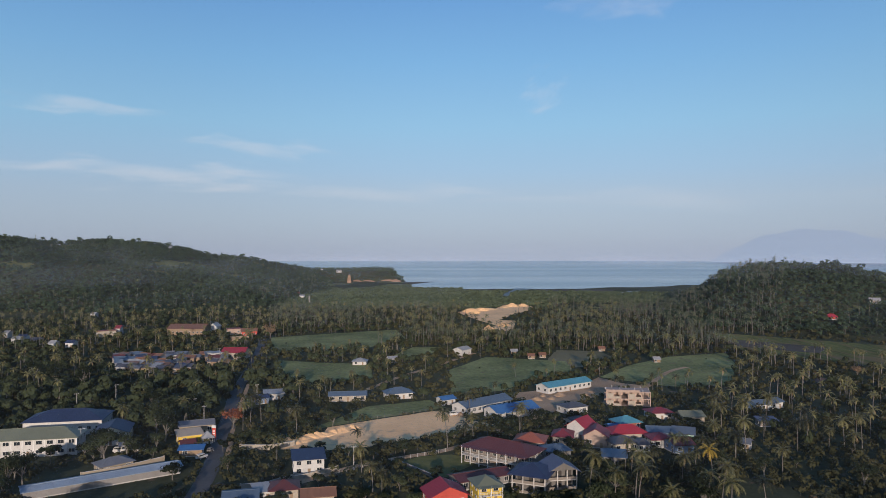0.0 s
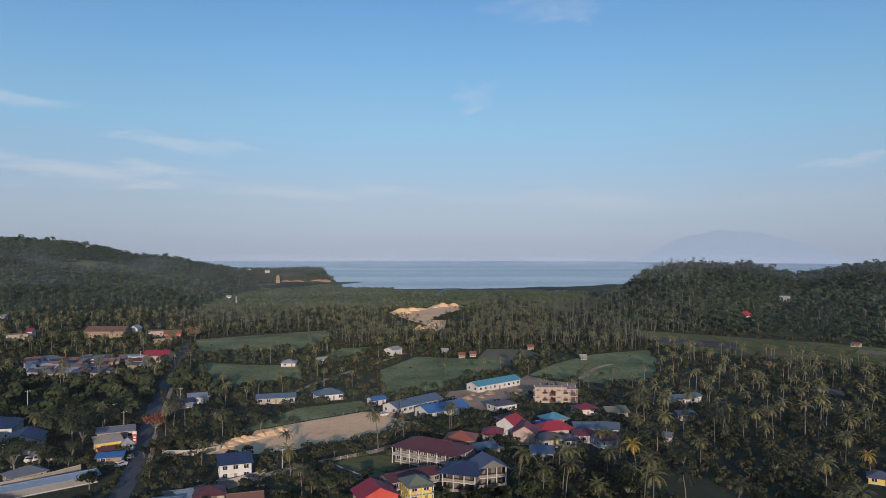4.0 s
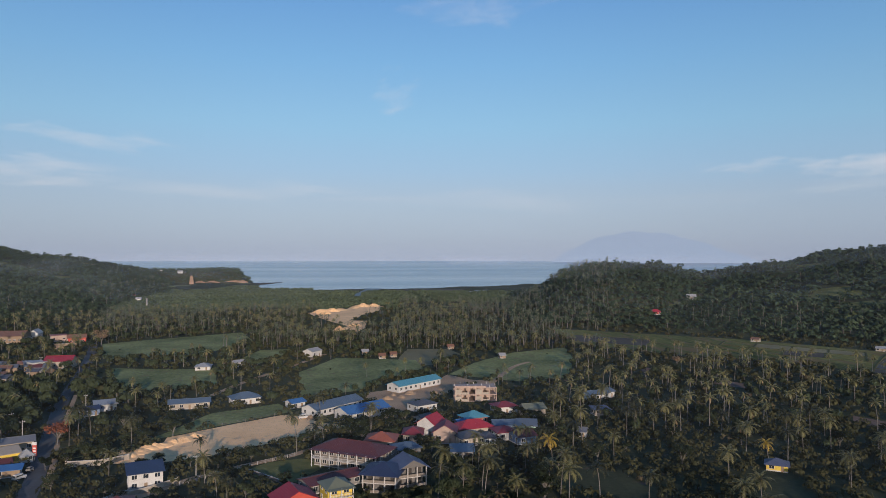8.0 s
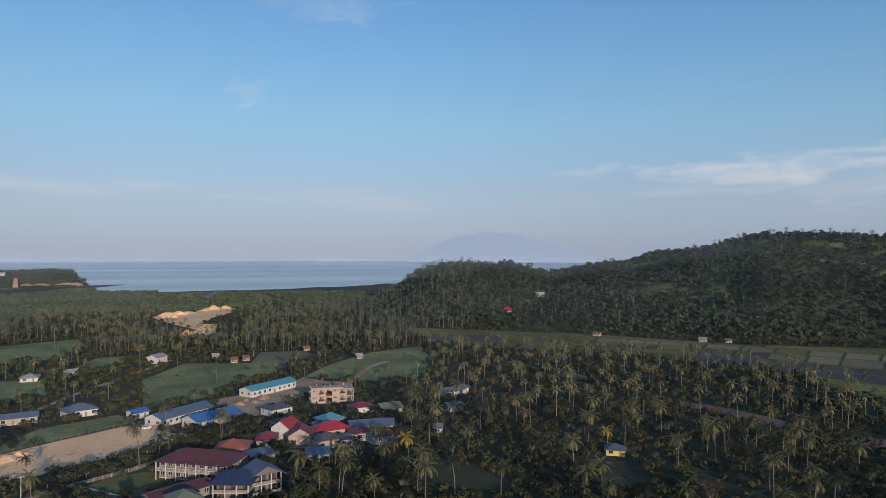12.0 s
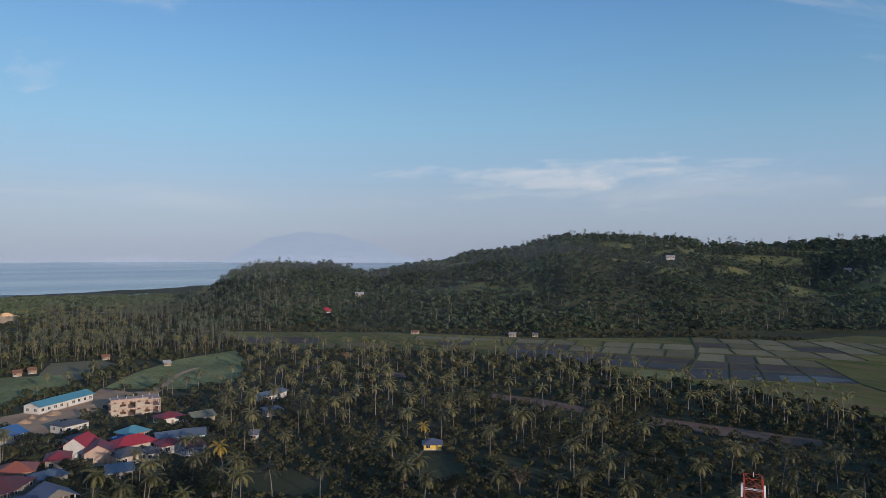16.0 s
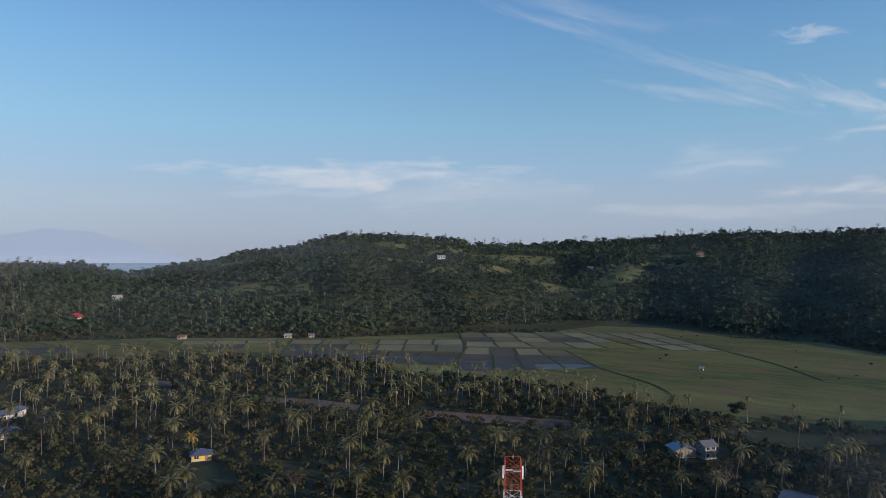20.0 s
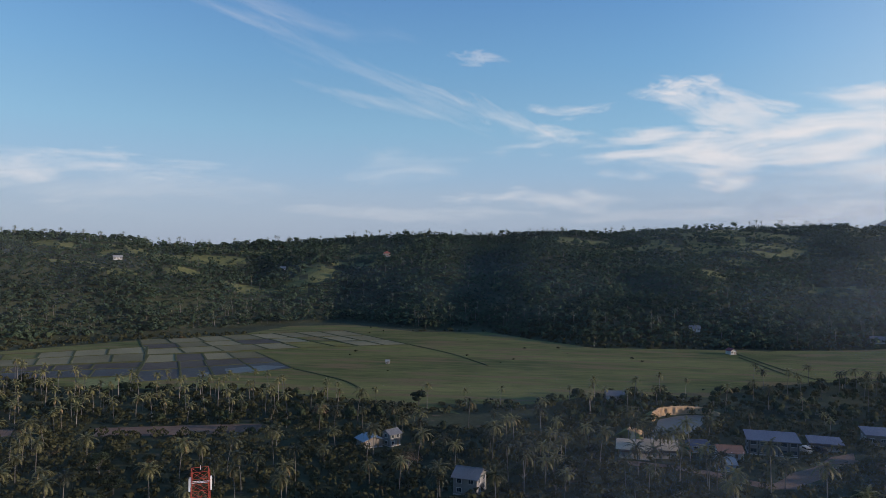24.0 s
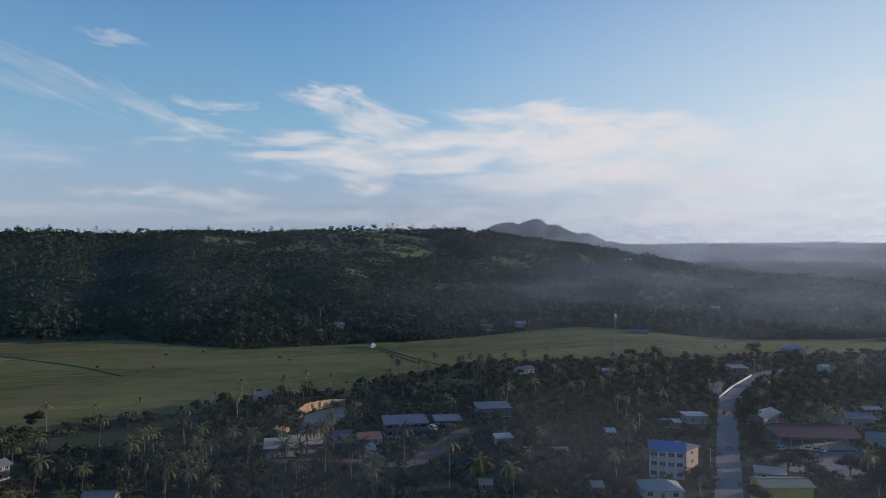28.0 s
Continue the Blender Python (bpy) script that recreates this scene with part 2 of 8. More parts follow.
M["dry_leaf"] = material("dry_leaf", (0.12, 0.085, 0.042), (0.23, 0.17, 0.09), 0.8, 0.9, 0.1, 0, vary=0.3, island=0.3, translucent=0.15)
M["gold_leaf"] = material("gold_leaf", (0.22, 0.15, 0.02), (0.42, 0.29, 0.05), 0.6, 0.9, 0.1, 0, island=0.3, translucent=0.2)
M["leaf"] = material("leaf", (0.019, 0.031, 0.021), (0.076, 0.108, 0.058), 0.8, 0.11, 0.011, 0, specular=0.08, island=0.22, translucent=0.22, wear=(0.118, 0.134, 0.054), wear_at=0.63)
# darker than leaf: the shade over the town's mango trees is in the colour
M["shaded_mango_leaf"] = material("shaded_mango_leaf", (0.012, 0.018, 0.011), (0.045, 0.057, 0.029), 0.8, 0.2, 0.02, 0, specular=0.08, vary=0.6, island=0.18, translucent=0.2)
# lighter copy of palm_leaf: sunlight on the far crowns is put into the colour
M["lit_palm_leaf"] = material("lit_palm_leaf", (0.040, 0.054, 0.030), (0.165, 0.180, 0.094), 0.5, 0.5, 0.03, 0, specular=0.35, island=0.4, translucent=0.25)
M["shrub_leaf"] = material("shrub_leaf", (0.021, 0.026, 0.014), (0.068, 0.066, 0.031), 0.85, 0.25, 0.02, 0, specular=0.05, vary=0.4, island=0.14, translucent=0.2, wear=(0.105, 0.076, 0.047), wear_at=0.62)
M["bare_leaf"] = material("bare_leaf", (0.10, 0.065, 0.035), (0.22, 0.15, 0.09), 0.8, 0.5, 0.05, 0, island=0.4)
M["red_leaf"] = material("red_leaf", (0.11, 0.035, 0.02), (0.26, 0.09, 0.045), 0.7, 0.5, 0.05, 0, island=0.4, translucent=0.2)
M["mangrove"] = material("mangrove", (0.045, 0.066, 0.042), (0.098, 0.120, 0.066), 0.85, 0.05, 0.004, 0, specular=0.08, island=0.25, translucent=0.15, stretch=(0.35, 1, 1))


def paint(name, c, rough=0.7, k=0.72, **kw):
    M[name] = material(name, tuple(v * k for v in c), c, rough, 1.2, 0.25, 0.05, wear=tuple(v * 0.5 + 0.02 for v in c), wear_at=0.66, vary=0.15, **kw)


def sheet(name, c, rough=0.55, metal=0.0):
    M[name] = material(name, tuple(v * 0.75 for v in c), c, rough, 0.9, 0.2, 0.35, metal=metal, specular=0.3, ribs=0.25, stretch=(1, 0.25, 1), wear=(0.16 + c[0] * 0.3, 0.10 + c[1] * 0.3, 0.06 + c[2] * 0.3), wear_at=0.67, vary=0.2)


paint("white_wall", (0.50, 0.485, 0.455))
paint("cream_wall", (0.34, 0.295, 0.235))
paint("pink_wall", (0.38, 0.28, 0.225))
paint("yellow_wall", (0.62, 0.44, 0.07))
paint("beige_wall", (0.31, 0.255, 0.185))
paint("grey_wall", (0.21, 0.20, 0.19))
paint("mint_wall", (0.42, 0.62, 0.50))
paint("blue_wall", (0.16, 0.22, 0.31))
paint("red_wall", (0.45, 0.07, 0.05))
# two dark wall tones: shade on facades and in open bays is in the colour
paint("shade_slate_wall", (0.14, 0.13, 0.12))
paint("shade_taupe_wall", (0.21, 0.18, 0.15))
sheet("frost_roof", (0.25, 0.30, 0.35))
paint("wood_wall", (0.24, 0.17, 0.11))
paint("white_trim", (0.62, 0.61, 0.58))
paint("dark_frame", (0.05, 0.045, 0.04))
sheet("red_roof", (0.19, 0.03, 0.038))
sheet("bright_red_roof", (0.30, 0.028, 0.04))
sheet("maroon_roof", (0.105, 0.032, 0.030))
sheet("orange_roof", (0.28, 0.085, 0.05))
sheet("blue_roof", (0.045, 0.135, 0.30))
sheet("pale_blue_roof", (0.088, 0.125, 0.17))
sheet("teal_roof", (0.08, 0.25, 0.31))
sheet("navy_roof", (0.026, 0.038, 0.080))
sheet("grey_roof", (0.145, 0.15, 0.16), 0.5, 0.1)
sheet("dark_roof", (0.075, 0.075, 0.085))
sheet("tan_roof", (0.42, 0.33, 0.23))
sheet("olive_roof", (0.15, 0.16, 0.11))
sheet("white_roof", (0.29, 0.29, 0.285))
sheet("dusk_roof", (0.085, 0.098, 0.150))
sheet("rust_roof", (0.20, 0.10, 0.06))
M["steel_red"] = material("steel_red", (0.30, 0.05, 0.03), (0.48, 0.09, 0.05), 0.5, 2.0, 0.3)
M["steel_white"] = material("steel_white", (0.60, 0.60, 0.60), (0.8, 0.8, 0.8), 0.5, 2.0, 0.3)
M["tyre"] = material("tyre", (0.015, 0.015, 0.015), (0.04, 0.04, 0.04), 0.9, 4.0, 0.5)
M["tarp_green"] = material("tarp_green", (0.02, 0.10, 0.07), (0.04, 0.18, 0.12), 0.6, 1.0, 0.2)
glass = bpy.data.materials.new("window_glass")
glass.use_nodes = True
gb = glass.node_tree.nodes["Principled BSDF"]
gb.inputs["Base Color"].default_value, gb.inputs["Roughness"].default_value = (0.02, 0.025, 0.03, 1), 0.08
gb.inputs["Specular IOR Level"].default_value = 0.6
M["glass"] = glass
water = material("sea_water", (0.012, 0.042, 0.085), (0.030, 0.075, 0.125), 0.14, 0.004, 0.0012, 0, specular=0.5, stretch=(0.25, 1, 1))
M["water"] = water
wn = water.node_tree
band = wn.nodes.new("ShaderNodeTexNoise")
band.inputs["Scale"].default_value, band.inputs["Detail"].default_value = 0.003, 2
wmap = wn.nodes.new("ShaderNodeMapping")
wmap.inputs["Scale"].default_value = (0.15, 1.0, 1.0)
wn.links.new(next(n for n in wn.nodes if n.type == "TEX_COORD").outputs["Object"], wmap.inputs[0])
wn.links.new(wmap.outputs[0], band.inputs["Vector"])
calm = wn.nodes.new("ShaderNodeMapRange")
calm.inputs[1].default_value, calm.inputs[2].default_value, calm.inputs[3].default_value, calm.inputs[4].default_value = 0.36, 0.66, 0.15, 0.22
wn.links.new(band.outputs["Fac"], calm.inputs[0])
wn.links.new(calm.outputs[0], wn.nodes["Principled BSDF"].inputs["Roughness"])
M["pond"] = material("pond_water", (0.045, 0.045, 0.04), (0.08, 0.075, 0.065), 0.45, 0.2, 0.05, 0, specular=0.35)

# ---- the lie of the land ----
# bearing from the camera (degrees), foot of the slope (m), crest (m), height of the crest (m), fitted to its view
RIDGE = np.array((
    (-75, 981, 1558, 89), (-40, 981, 1500, 92), (-32.3, 966, 1442, 93), (-28.6, 923, 1442, 81), (-26, 877, 1442, 89), (-22.9, 860, 1442, 84),
    (-20, 854, 1442, 70), (-18, 854, 1442, 56), (-16, 848, 1500, 53), (-12.9, 992, 1558, 35), (-11, 1154, 1673, 24), (-9, 1269, 1731, 0),
    (17.5, 692, 981, 0), (19.2, 728, 981, 9), (20.5, 715, 981, 20), (21.9, 702, 981, 38), (23.6, 692, 981, 48), (26.3, 687, 981, 50),
    (29.3, 684, 981, 46), (32.5, 681, 981, 36)))
RIDGE_EAST = np.array((
    (35.9, 669, 981, 47), (39.7, 666, 1015, 61), (44.1, 652, 1038, 71), (46, 635, 1038, 81), (48.2, 629, 1038, 92), (52.6, 677, 1062, 93),
    (57.3, 687, 1096, 90), (59, 692, 1108, 80), (68.7, 759, 1154, 83), (73.5, 785, 1154, 90), (80, 692, 1154, 99), (84, 715, 1154, 97),
    (89, 629, 1154, 101), (94, 583, 1212, 105), (105.7, 606, 1327, 116), (112, 623, 1442, 117), (118, 623, 1442, 96), (123, 629, 1385, 76),
    (130, 669, 1212, 46), (142, 753, 1096, 30), (170, 808, 1154, 21), (210, 808, 1269, 44)))
RIDGES = np.vstack((RIDGE, RIDGE_EAST))
# reach of the land before the sea, by bearing
COAST = np.array(((-75, 2600), (-14, 2400), (-9, 2150), (-4.2, 1960), (-3, 1700), (-2.6, 1360), (0, 1350), (8, 1365), (16, 1470), (19, 1590), (24, 1640), (33, 1730), (42, 2500), (47, 4900), (285, 4900)))


def smooth(x):
    x = np.clip(x, 0, 1)
    return x * x * (3 - 2 * x)


def lattice(x, y, size, seed):
    """Value noise from 0 to 1, size metres across."""
    u, v = np.asarray(x) / size, np.asarray(y) / size
    i, j = np.floor(u).astype(np.int64), np.floor(v).astype(np.int64)
    fu, fv = smooth(u - i), smooth(v - j)

    def rnd(a, b):
        s = np.sin(a * 127.1 + b * 311.7 + seed * 74.7) * 43758.5453
        return s - np.floor(s)

    return (rnd(i, j) * (1 - fu) + rnd(i + 1, j) * fu) * (1 - fv) + (rnd(i, j + 1) * (1 - fu) + rnd(i + 1, j + 1) * fu) * fv


def land(x, y):
    """Height of the ground at x, y (arrays or numbers)."""
    x, y = np.asarray(x, float), np.asarray(y, float)
    r, az = np.hypot(x, y), np.degrees(np.arctan2(x, y))
    az = np.where(az < -75, az + 360, az)
    foot, crest_r, top = (np.interp(az, RIDGES[:, 0], RIDGES[:, k]) for k in (1, 2, 3))
    s = (r - foot) / (crest_r - foot)
    rise = np.where(s < 1, np.clip(s, 0, 1) ** 1.1 * (1 - 0.25 * np.clip(s, 0, 1)) / 0.75, 1)
    top = np.where(top > 5, top + 3.0 + 3.5 * smooth((az - 94) / 8), top)
    h = top * rise
    gully = lattice(x, y, 170, 3) * 0.65 + lattice(x, y, 75, 5) * 0.35 - 0.5
    h = h + gully * np.minimum(top, 70) * 0.55 * smooth(s * 1.6) * (1 - smooth(s) * 0.85)
    spur = lattice(az * 17.5, r * 0.28, 105, 41) * 0.7 + lattice(az * 17.5, r * 0.5, 48, 43) * 0.3 - 0.5
    h = np.maximum(h + spur * np.minimum(top, 85) * 0.85 * smooth(s * 1.4) * (1 - smooth(s) * 0.92), 0)
    behind = np.where(az < 42, smooth((r - crest_r) / 420), smooth((r - crest_r) / 500) * np.where(az > 112, 0.8, 0.35))
    h = h * (1 - behind)
    # headland with its cliff
    head = smooth((az + 13.5) / 3.5) * (1 - smooth((az + 4.4) / 1.25)) * smooth((r - 1640) / 40) * (1 - smooth((r - 1900) / 290))
    h = np.maximum(h, head * (22 + 4 * lattice(x, y, 90, 8)))
    # ranges in the distance
    far = smooth((az - 96) / 12) * np.exp(-((r - 3000) / 550) ** 2) * (120 + 14 * lattice(x, y, 220, 4))
    mid = smooth((az - 116) / 14) * np.exp(-((r - 2000) / 260) ** 2) * (50 + 12 * lattice(x, y, 160, 6))
    peaks = np.interp(az, (104, 110, 112.6, 113.6, 114.3, 115.2, 115.7, 116.5, 117.1, 117.5, 118.1, 118.9, 119.6, 120.6, 121.3, 122.1, 122.7, 123.4, 124.1, 125.5, 131), (70, 125, 195, 226, 236, 242, 232, 252, 263, 258, 228, 231, 205, 184, 189, 168, 147, 144, 134, 130, 90))
    cone = np.exp(-((r - 3500) / 450) ** 2) * (peaks + 10 * lattice(x, y, 70, 9) - 5) * (1 - 0.16 * np.abs(lattice(x, y, 260, 31) - 0.5) * np.clip((3500 - r) / 200, 0, 2))
    h = np.maximum(np.maximum(h, far), np.maximum(mid, cone))
    reach = np.interp(az, COAST[:, 0], COAST[:, 1])
    inland = 1 - smooth((r - reach + 70 * (lattice(x, y, 70, 2) - 0.5)) / 50)
    return (h + 5.0) * inland - 5.0


def glade(x, y):
    """Share of open grass on the slopes: scattered clearings, and level bands below some crests."""
    r, az = np.hypot(x, y), np.degrees(np.arctan2(x, y))
    foot, crest_r = (np.interp(az, RIDGES[:, 0], RIDGES[:, k]) for k in (1, 2))
    s = (r - foot) / (crest_r - foot)
    spots = smooth((lattice(x, y, 62, 12) - 0.62) / 0.12) * smooth((lattice(x, y, 24, 13) - 0.40) / 0.2) * smooth((s - 0.15) / 0.2)
    bare = smooth((az - 53) / 4) * (1 - smooth((az - 67) / 4)) + smooth((az - 98) / 5) * (1 - smooth((az - 112) / 3))
    bands = smooth((lattice(az * 18, r * 2.6, 60, 21) - 0.48) / 0.10) * smooth((s - 0.60) / 0.15) * bare
    return np.maximum(spots, bands) * (s < 1.1)


def link_mesh(name, verts, faces, mats, parent=None, index=None, kind="", label="", shade=False):
    """One mesh object from arrays of points and of triangles or quads."""
    verts, faces = np.asarray(verts, np.float32), np.asarray(faces, np.int32)
    me = bpy.data.meshes.new(name)
    k = faces.shape[1]
    me.vertices.add(len(verts))
    me.vertices.foreach_set("co", verts.ravel())
    me.loops.add(faces.size)
    me.loops.foreach_set("vertex_index", faces.ravel())
    me.polygons.add(len(faces))
    me.polygons.foreach_set("loop_start", np.arange(0, faces.size, k, dtype=np.int32))
    me.polygons.foreach_set("loop_total", np.full(len(faces), k, np.int32))
    for m in (mats if isinstance(mats, (list, tuple)) else [mats]):
        me.materials.append(m)
    if index is not None:
        me.polygons.foreach_set("material_index", np.asarray(index, np.int32))
    if shade:
        me.polygons.foreach_set("use_smooth", np.ones(len(faces), bool))
    me.update(calc_edges=True)
    ob = new(name, me)
    ob.parent = parent
    return tagged(ob, label, "", "", kind)


def polar_sheet(bearings, radii):
    az, na = np.radians(bearings), len(bearings)
    A, R = np.meshgrid(az, radii, indexing="ij")
    x, y = R * np.sin(A), R * np.cos(A)
    n = len(radii)
    i = (np.arange(na - 1)[:, None] * n + np.arange(n - 1)[None]).ravel()
    return x.ravel(), y.ravel(), np.stack((i, i + 1, i + n + 1, i + n), 1)


radii = np.concatenate(([0.001], np.linspace(60, 500, 12), np.geomspace(530, 4950, 125)))
gx, gy, gf = polar_sheet(np.concatenate((np.linspace(-180, -42, 110), np.linspace(-41.6, 150, 560), np.linspace(151, 180, 25))), radii)
gz = land(gx, gy)
tagged(link_mesh("ground", np.stack((gx, gy, gz), 1), gf, [M["earth"], M["hill_grass"]], index=glade(gx[gf].mean(1), gy[gf].mean(1)) > 0.5, kind="structure", shade=True), "dark earth and undergrowth of the valley and its hills", "ground")
wx, wy, wf = polar_sheet(np.linspace(-180, 180, 181), np.array([900, 1400, 2200, 3400, 4985.0]))
tagged(link_mesh("sea", np.stack((wx, wy, np.full_like(wx, -2.0)), 1), wf, M["water"], kind="structure"), "calm pale blue sea under morning haze", "sea")


def patch(name, pts, m, label, category, z=0.05, kind="structure", level=None, clear=True):
    """A flat piece of ground with a worn, slightly uneven outline."""
    rng = random.Random(len(pts) * 7 + int(abs(pts[0][0])))
    ring = []
    for i, a in enumerate(pts):
        b = pts[(i + 1) % len(pts)]
        n = max(1, int(math.dist(a, b) / 6))
        for k in range(n):
            f = k / n
            j = 0.5 if k else 0
            ring.append((a[0] + (b[0] - a[0]) * f + rng.uniform(-j, j), a[1] + (b[1] - a[1]) * f + rng.uniform(-j, j)))
    bm = bmesh.new()
    bm.faces.new([bm.verts.new((x, y, float(land(x, y)) + z if level is None else level)) for x, y in ring])
    bmesh.ops.triangulate(bm, faces=bm.faces[:])
    me = bpy.data.meshes.new(name)
    bm.to_mesh(me)
    bm.free()
    me.materials.append(m)
    if clear:
        CLEAR.append(pts)
    if m not in (M["grass"], M["field"]):
        PAVED.append(pts)
    return tagged(new(name, me), label, category, "", kind)


def ribbon(name, line, width, m, label, category, z=0.10, thick=0.0, clear=True):
    """A road or path along a line of plan points, cambered at the edges."""
    pts = [Vector(p) for p in line]
    dense = []
    for i in range(len(pts) - 1):
        p0, p1, p2, p3 = pts[max(i - 1, 0)], pts[i], pts[i + 1], pts[min(i + 2, len(pts) - 1)]
        for k in range(8):
            t = k / 8
            dense.append(0.5 * (2 * p1 + (p2 - p0) * t + (2 * p0 - 5 * p1 + 4 * p2 - p3) * t * t + (3 * p1 - p0 - 3 * p2 + p3) * t ** 3))
    dense.append(pts[-1])
    bm = bmesh.new()
    rows = []
    for i, p in enumerate(dense):
        d = (dense[min(i + 1, len(dense) - 1)] - dense[max(i - 1, 0)]).normalized()
        s = Vector((-d.y, d.x)) * width / 2
        zz = float(land(p.x, p.y)) + z
        rows.append([bm.verts.new((p.x + s.x * k, p.y + s.y * k, zz - (thick or 0.06 if abs(k) == 1 else 0))) for k in (1, 0.8, -0.8, -1)])
        if clear:
            ROADS.append((p.x, p.y, width / 2))
    for a, b in zip(rows, rows[1:]):
        for k in range(3):
            bm.faces.new((a[k], a[k + 1], b[k + 1], b[k]))
    me = bpy.data.meshes.new(name)
    bm.to_mesh(me)
    bm.free()
    me.materials.append(m)
    return tagged(new(name, me), label, category, "", "structure")


# a mountainous island beyond the strait, its distance haze painted as a sky-coloured glow
haze_glow = bpy.data.materials.new("haze_glow")
haze_glow.use_nodes = True
fb = haze_glow.node_tree.nodes["Principled BSDF"]
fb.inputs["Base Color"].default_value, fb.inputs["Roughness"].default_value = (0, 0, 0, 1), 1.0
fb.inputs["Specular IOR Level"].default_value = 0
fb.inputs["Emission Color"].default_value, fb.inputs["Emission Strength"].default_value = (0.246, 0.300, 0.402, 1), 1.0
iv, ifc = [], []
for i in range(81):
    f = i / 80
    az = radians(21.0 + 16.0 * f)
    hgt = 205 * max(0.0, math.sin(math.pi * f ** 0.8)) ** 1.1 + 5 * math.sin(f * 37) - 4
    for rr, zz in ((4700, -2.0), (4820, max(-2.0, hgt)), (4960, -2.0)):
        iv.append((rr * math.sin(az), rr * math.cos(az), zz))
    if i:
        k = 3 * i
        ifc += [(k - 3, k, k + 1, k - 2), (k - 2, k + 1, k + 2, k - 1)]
tagged(link_mesh("distant_island", iv, ifc, haze_glow, kind="structure", shade=True), "mountain far across the sea, glowing in a painted pale blue haze", "backdrop")

CLEAR, ROADS, SPOTS, LOW, PAVED = [], [], [], [], []

# ---- builders ----


def part(name, bm, m, parent, label="", at=None):
    me = bpy.data.meshes.new(name)
    bm.to_mesh(me)
    bm.free()
    me.materials.append(m)
    return share(name, me, parent, label, at)


def share(name, me, parent, label="", at=None):
    ob = new(name, me)
    ob.parent = parent
    if at is not None:
        ob.matrix_basis = at
    return tagged(ob, label)


def box(bm, x0, x1, y0, y1, z0, z1):
    v = [bm.verts.new(p) for p in ((x0, y0, z0), (x1, y0, z0), (x1, y1, z0), (x0, y1, z0), (x0, y0, z1), (x1, y0, z1), (x1, y1, z1), (x0, y1, z1))]
    for f in ((3, 2, 1, 0), (4, 5, 6, 7), (0, 1, 5, 4), (1, 2, 6, 5), (2, 3, 7, 6), (3, 0, 4, 7)):
        bm.faces.new([v[i] for i in f])


def boxed(*spans):
    bm = bmesh.new()
    for s in spans:
        box(bm, *s)
    return bm


def bar(bm, a, b, r, sides=4, r2=None):
    """A tapered bar from a to b."""
    a, b = Vector(a), Vector(b)
    q = (b - a).to_track_quat("Z", "Y")
    rings = []
    for p, rr in ((a, r), (b, r if r2 is None else r2)):
        rings.append([bm.verts.new(p + q @ Vector((rr * math.cos(k * math.tau / sides), rr * math.sin(k * math.tau / sides), 0))) for k in range(sides)])
    for k in range(sides):
        bm.faces.new((rings[0][k], rings[0][(k + 1) % sides], rings[1][(k + 1) % sides], rings[1][k]))
    bm.faces.new(rings[0][::-1])
    bm.faces.new(rings[1])


def empty(name, x, y, z, rot, label, category, group=""):
    ob = new(name)
    ob.matrix_basis = pose(x, y, z, 0, 0, rot)
    return tagged(ob, label, category, group)


MESHES = {}


def kept(key, make, m):
    """The mesh of a repeated piece, built once."""
    if key not in MESHES:
        bm = make()
        me = bpy.data.meshes.new(str(key[0]))
        bm.to_mesh(me)
        bm.free()
        me.materials.append(m)
        MESHES[key] = me
    return MESHES[key]


def window(parent, x, y, z, turn, w, h, trim="white_trim"):
    """A window on a wall: frame with a mullion, pane set back in it, and a sill."""
    at = pose(x, y, z, 0, 0, turn)
    fr = kept(("frame", w, h, trim), lambda: boxed((-w / 2 - 0.09, -w / 2, -0.09, 0.01, 0, h), (w / 2, w / 2 + 0.09, -0.09, 0.01, 0, h), (-w / 2 - 0.09, w / 2 + 0.09, -0.09, 0.01, h, h + 0.09), (-0.03, 0.03, -0.07, 0.0, 0, h)), M[trim])
    wob = share("window", fr, parent, "", at)
    share("pane", kept(("pane", w, h), lambda: boxed((-w / 2, w / 2, -0.03, 0.005, 0, h)), M["glass"]), wob)
    share("sill", kept(("sill", w), lambda: boxed((-w / 2 - 0.14, w / 2 + 0.14, -0.15, 0.01, -0.09, 0)), M["concrete"]), wob)
    return wob


def slab_roof(top, faces, thick=0.14):
    """A roof of sheets: the faces over the points, with a thickness."""
    bm = bmesh.new()
    a = [bm.verts.new(p) for p in top]
    b = [bm.verts.new((p[0], p[1], p[2] - thick)) for p in top]
    edges = {}
    for f in faces:
        bm.faces.new([a[i] for i in f])
        bm.faces.new([b[i] for i in f[::-1]])
        for i in range(len(f)):
            e = (f[i], f[(i + 1) % len(f)])
            edges[e] = edges.get(e, 0) + 1
    for (i, j) in edges:
        if (j, i) not in edges:
            bm.faces.new((a[j], a[i], b[i], b[j]))
    return bm


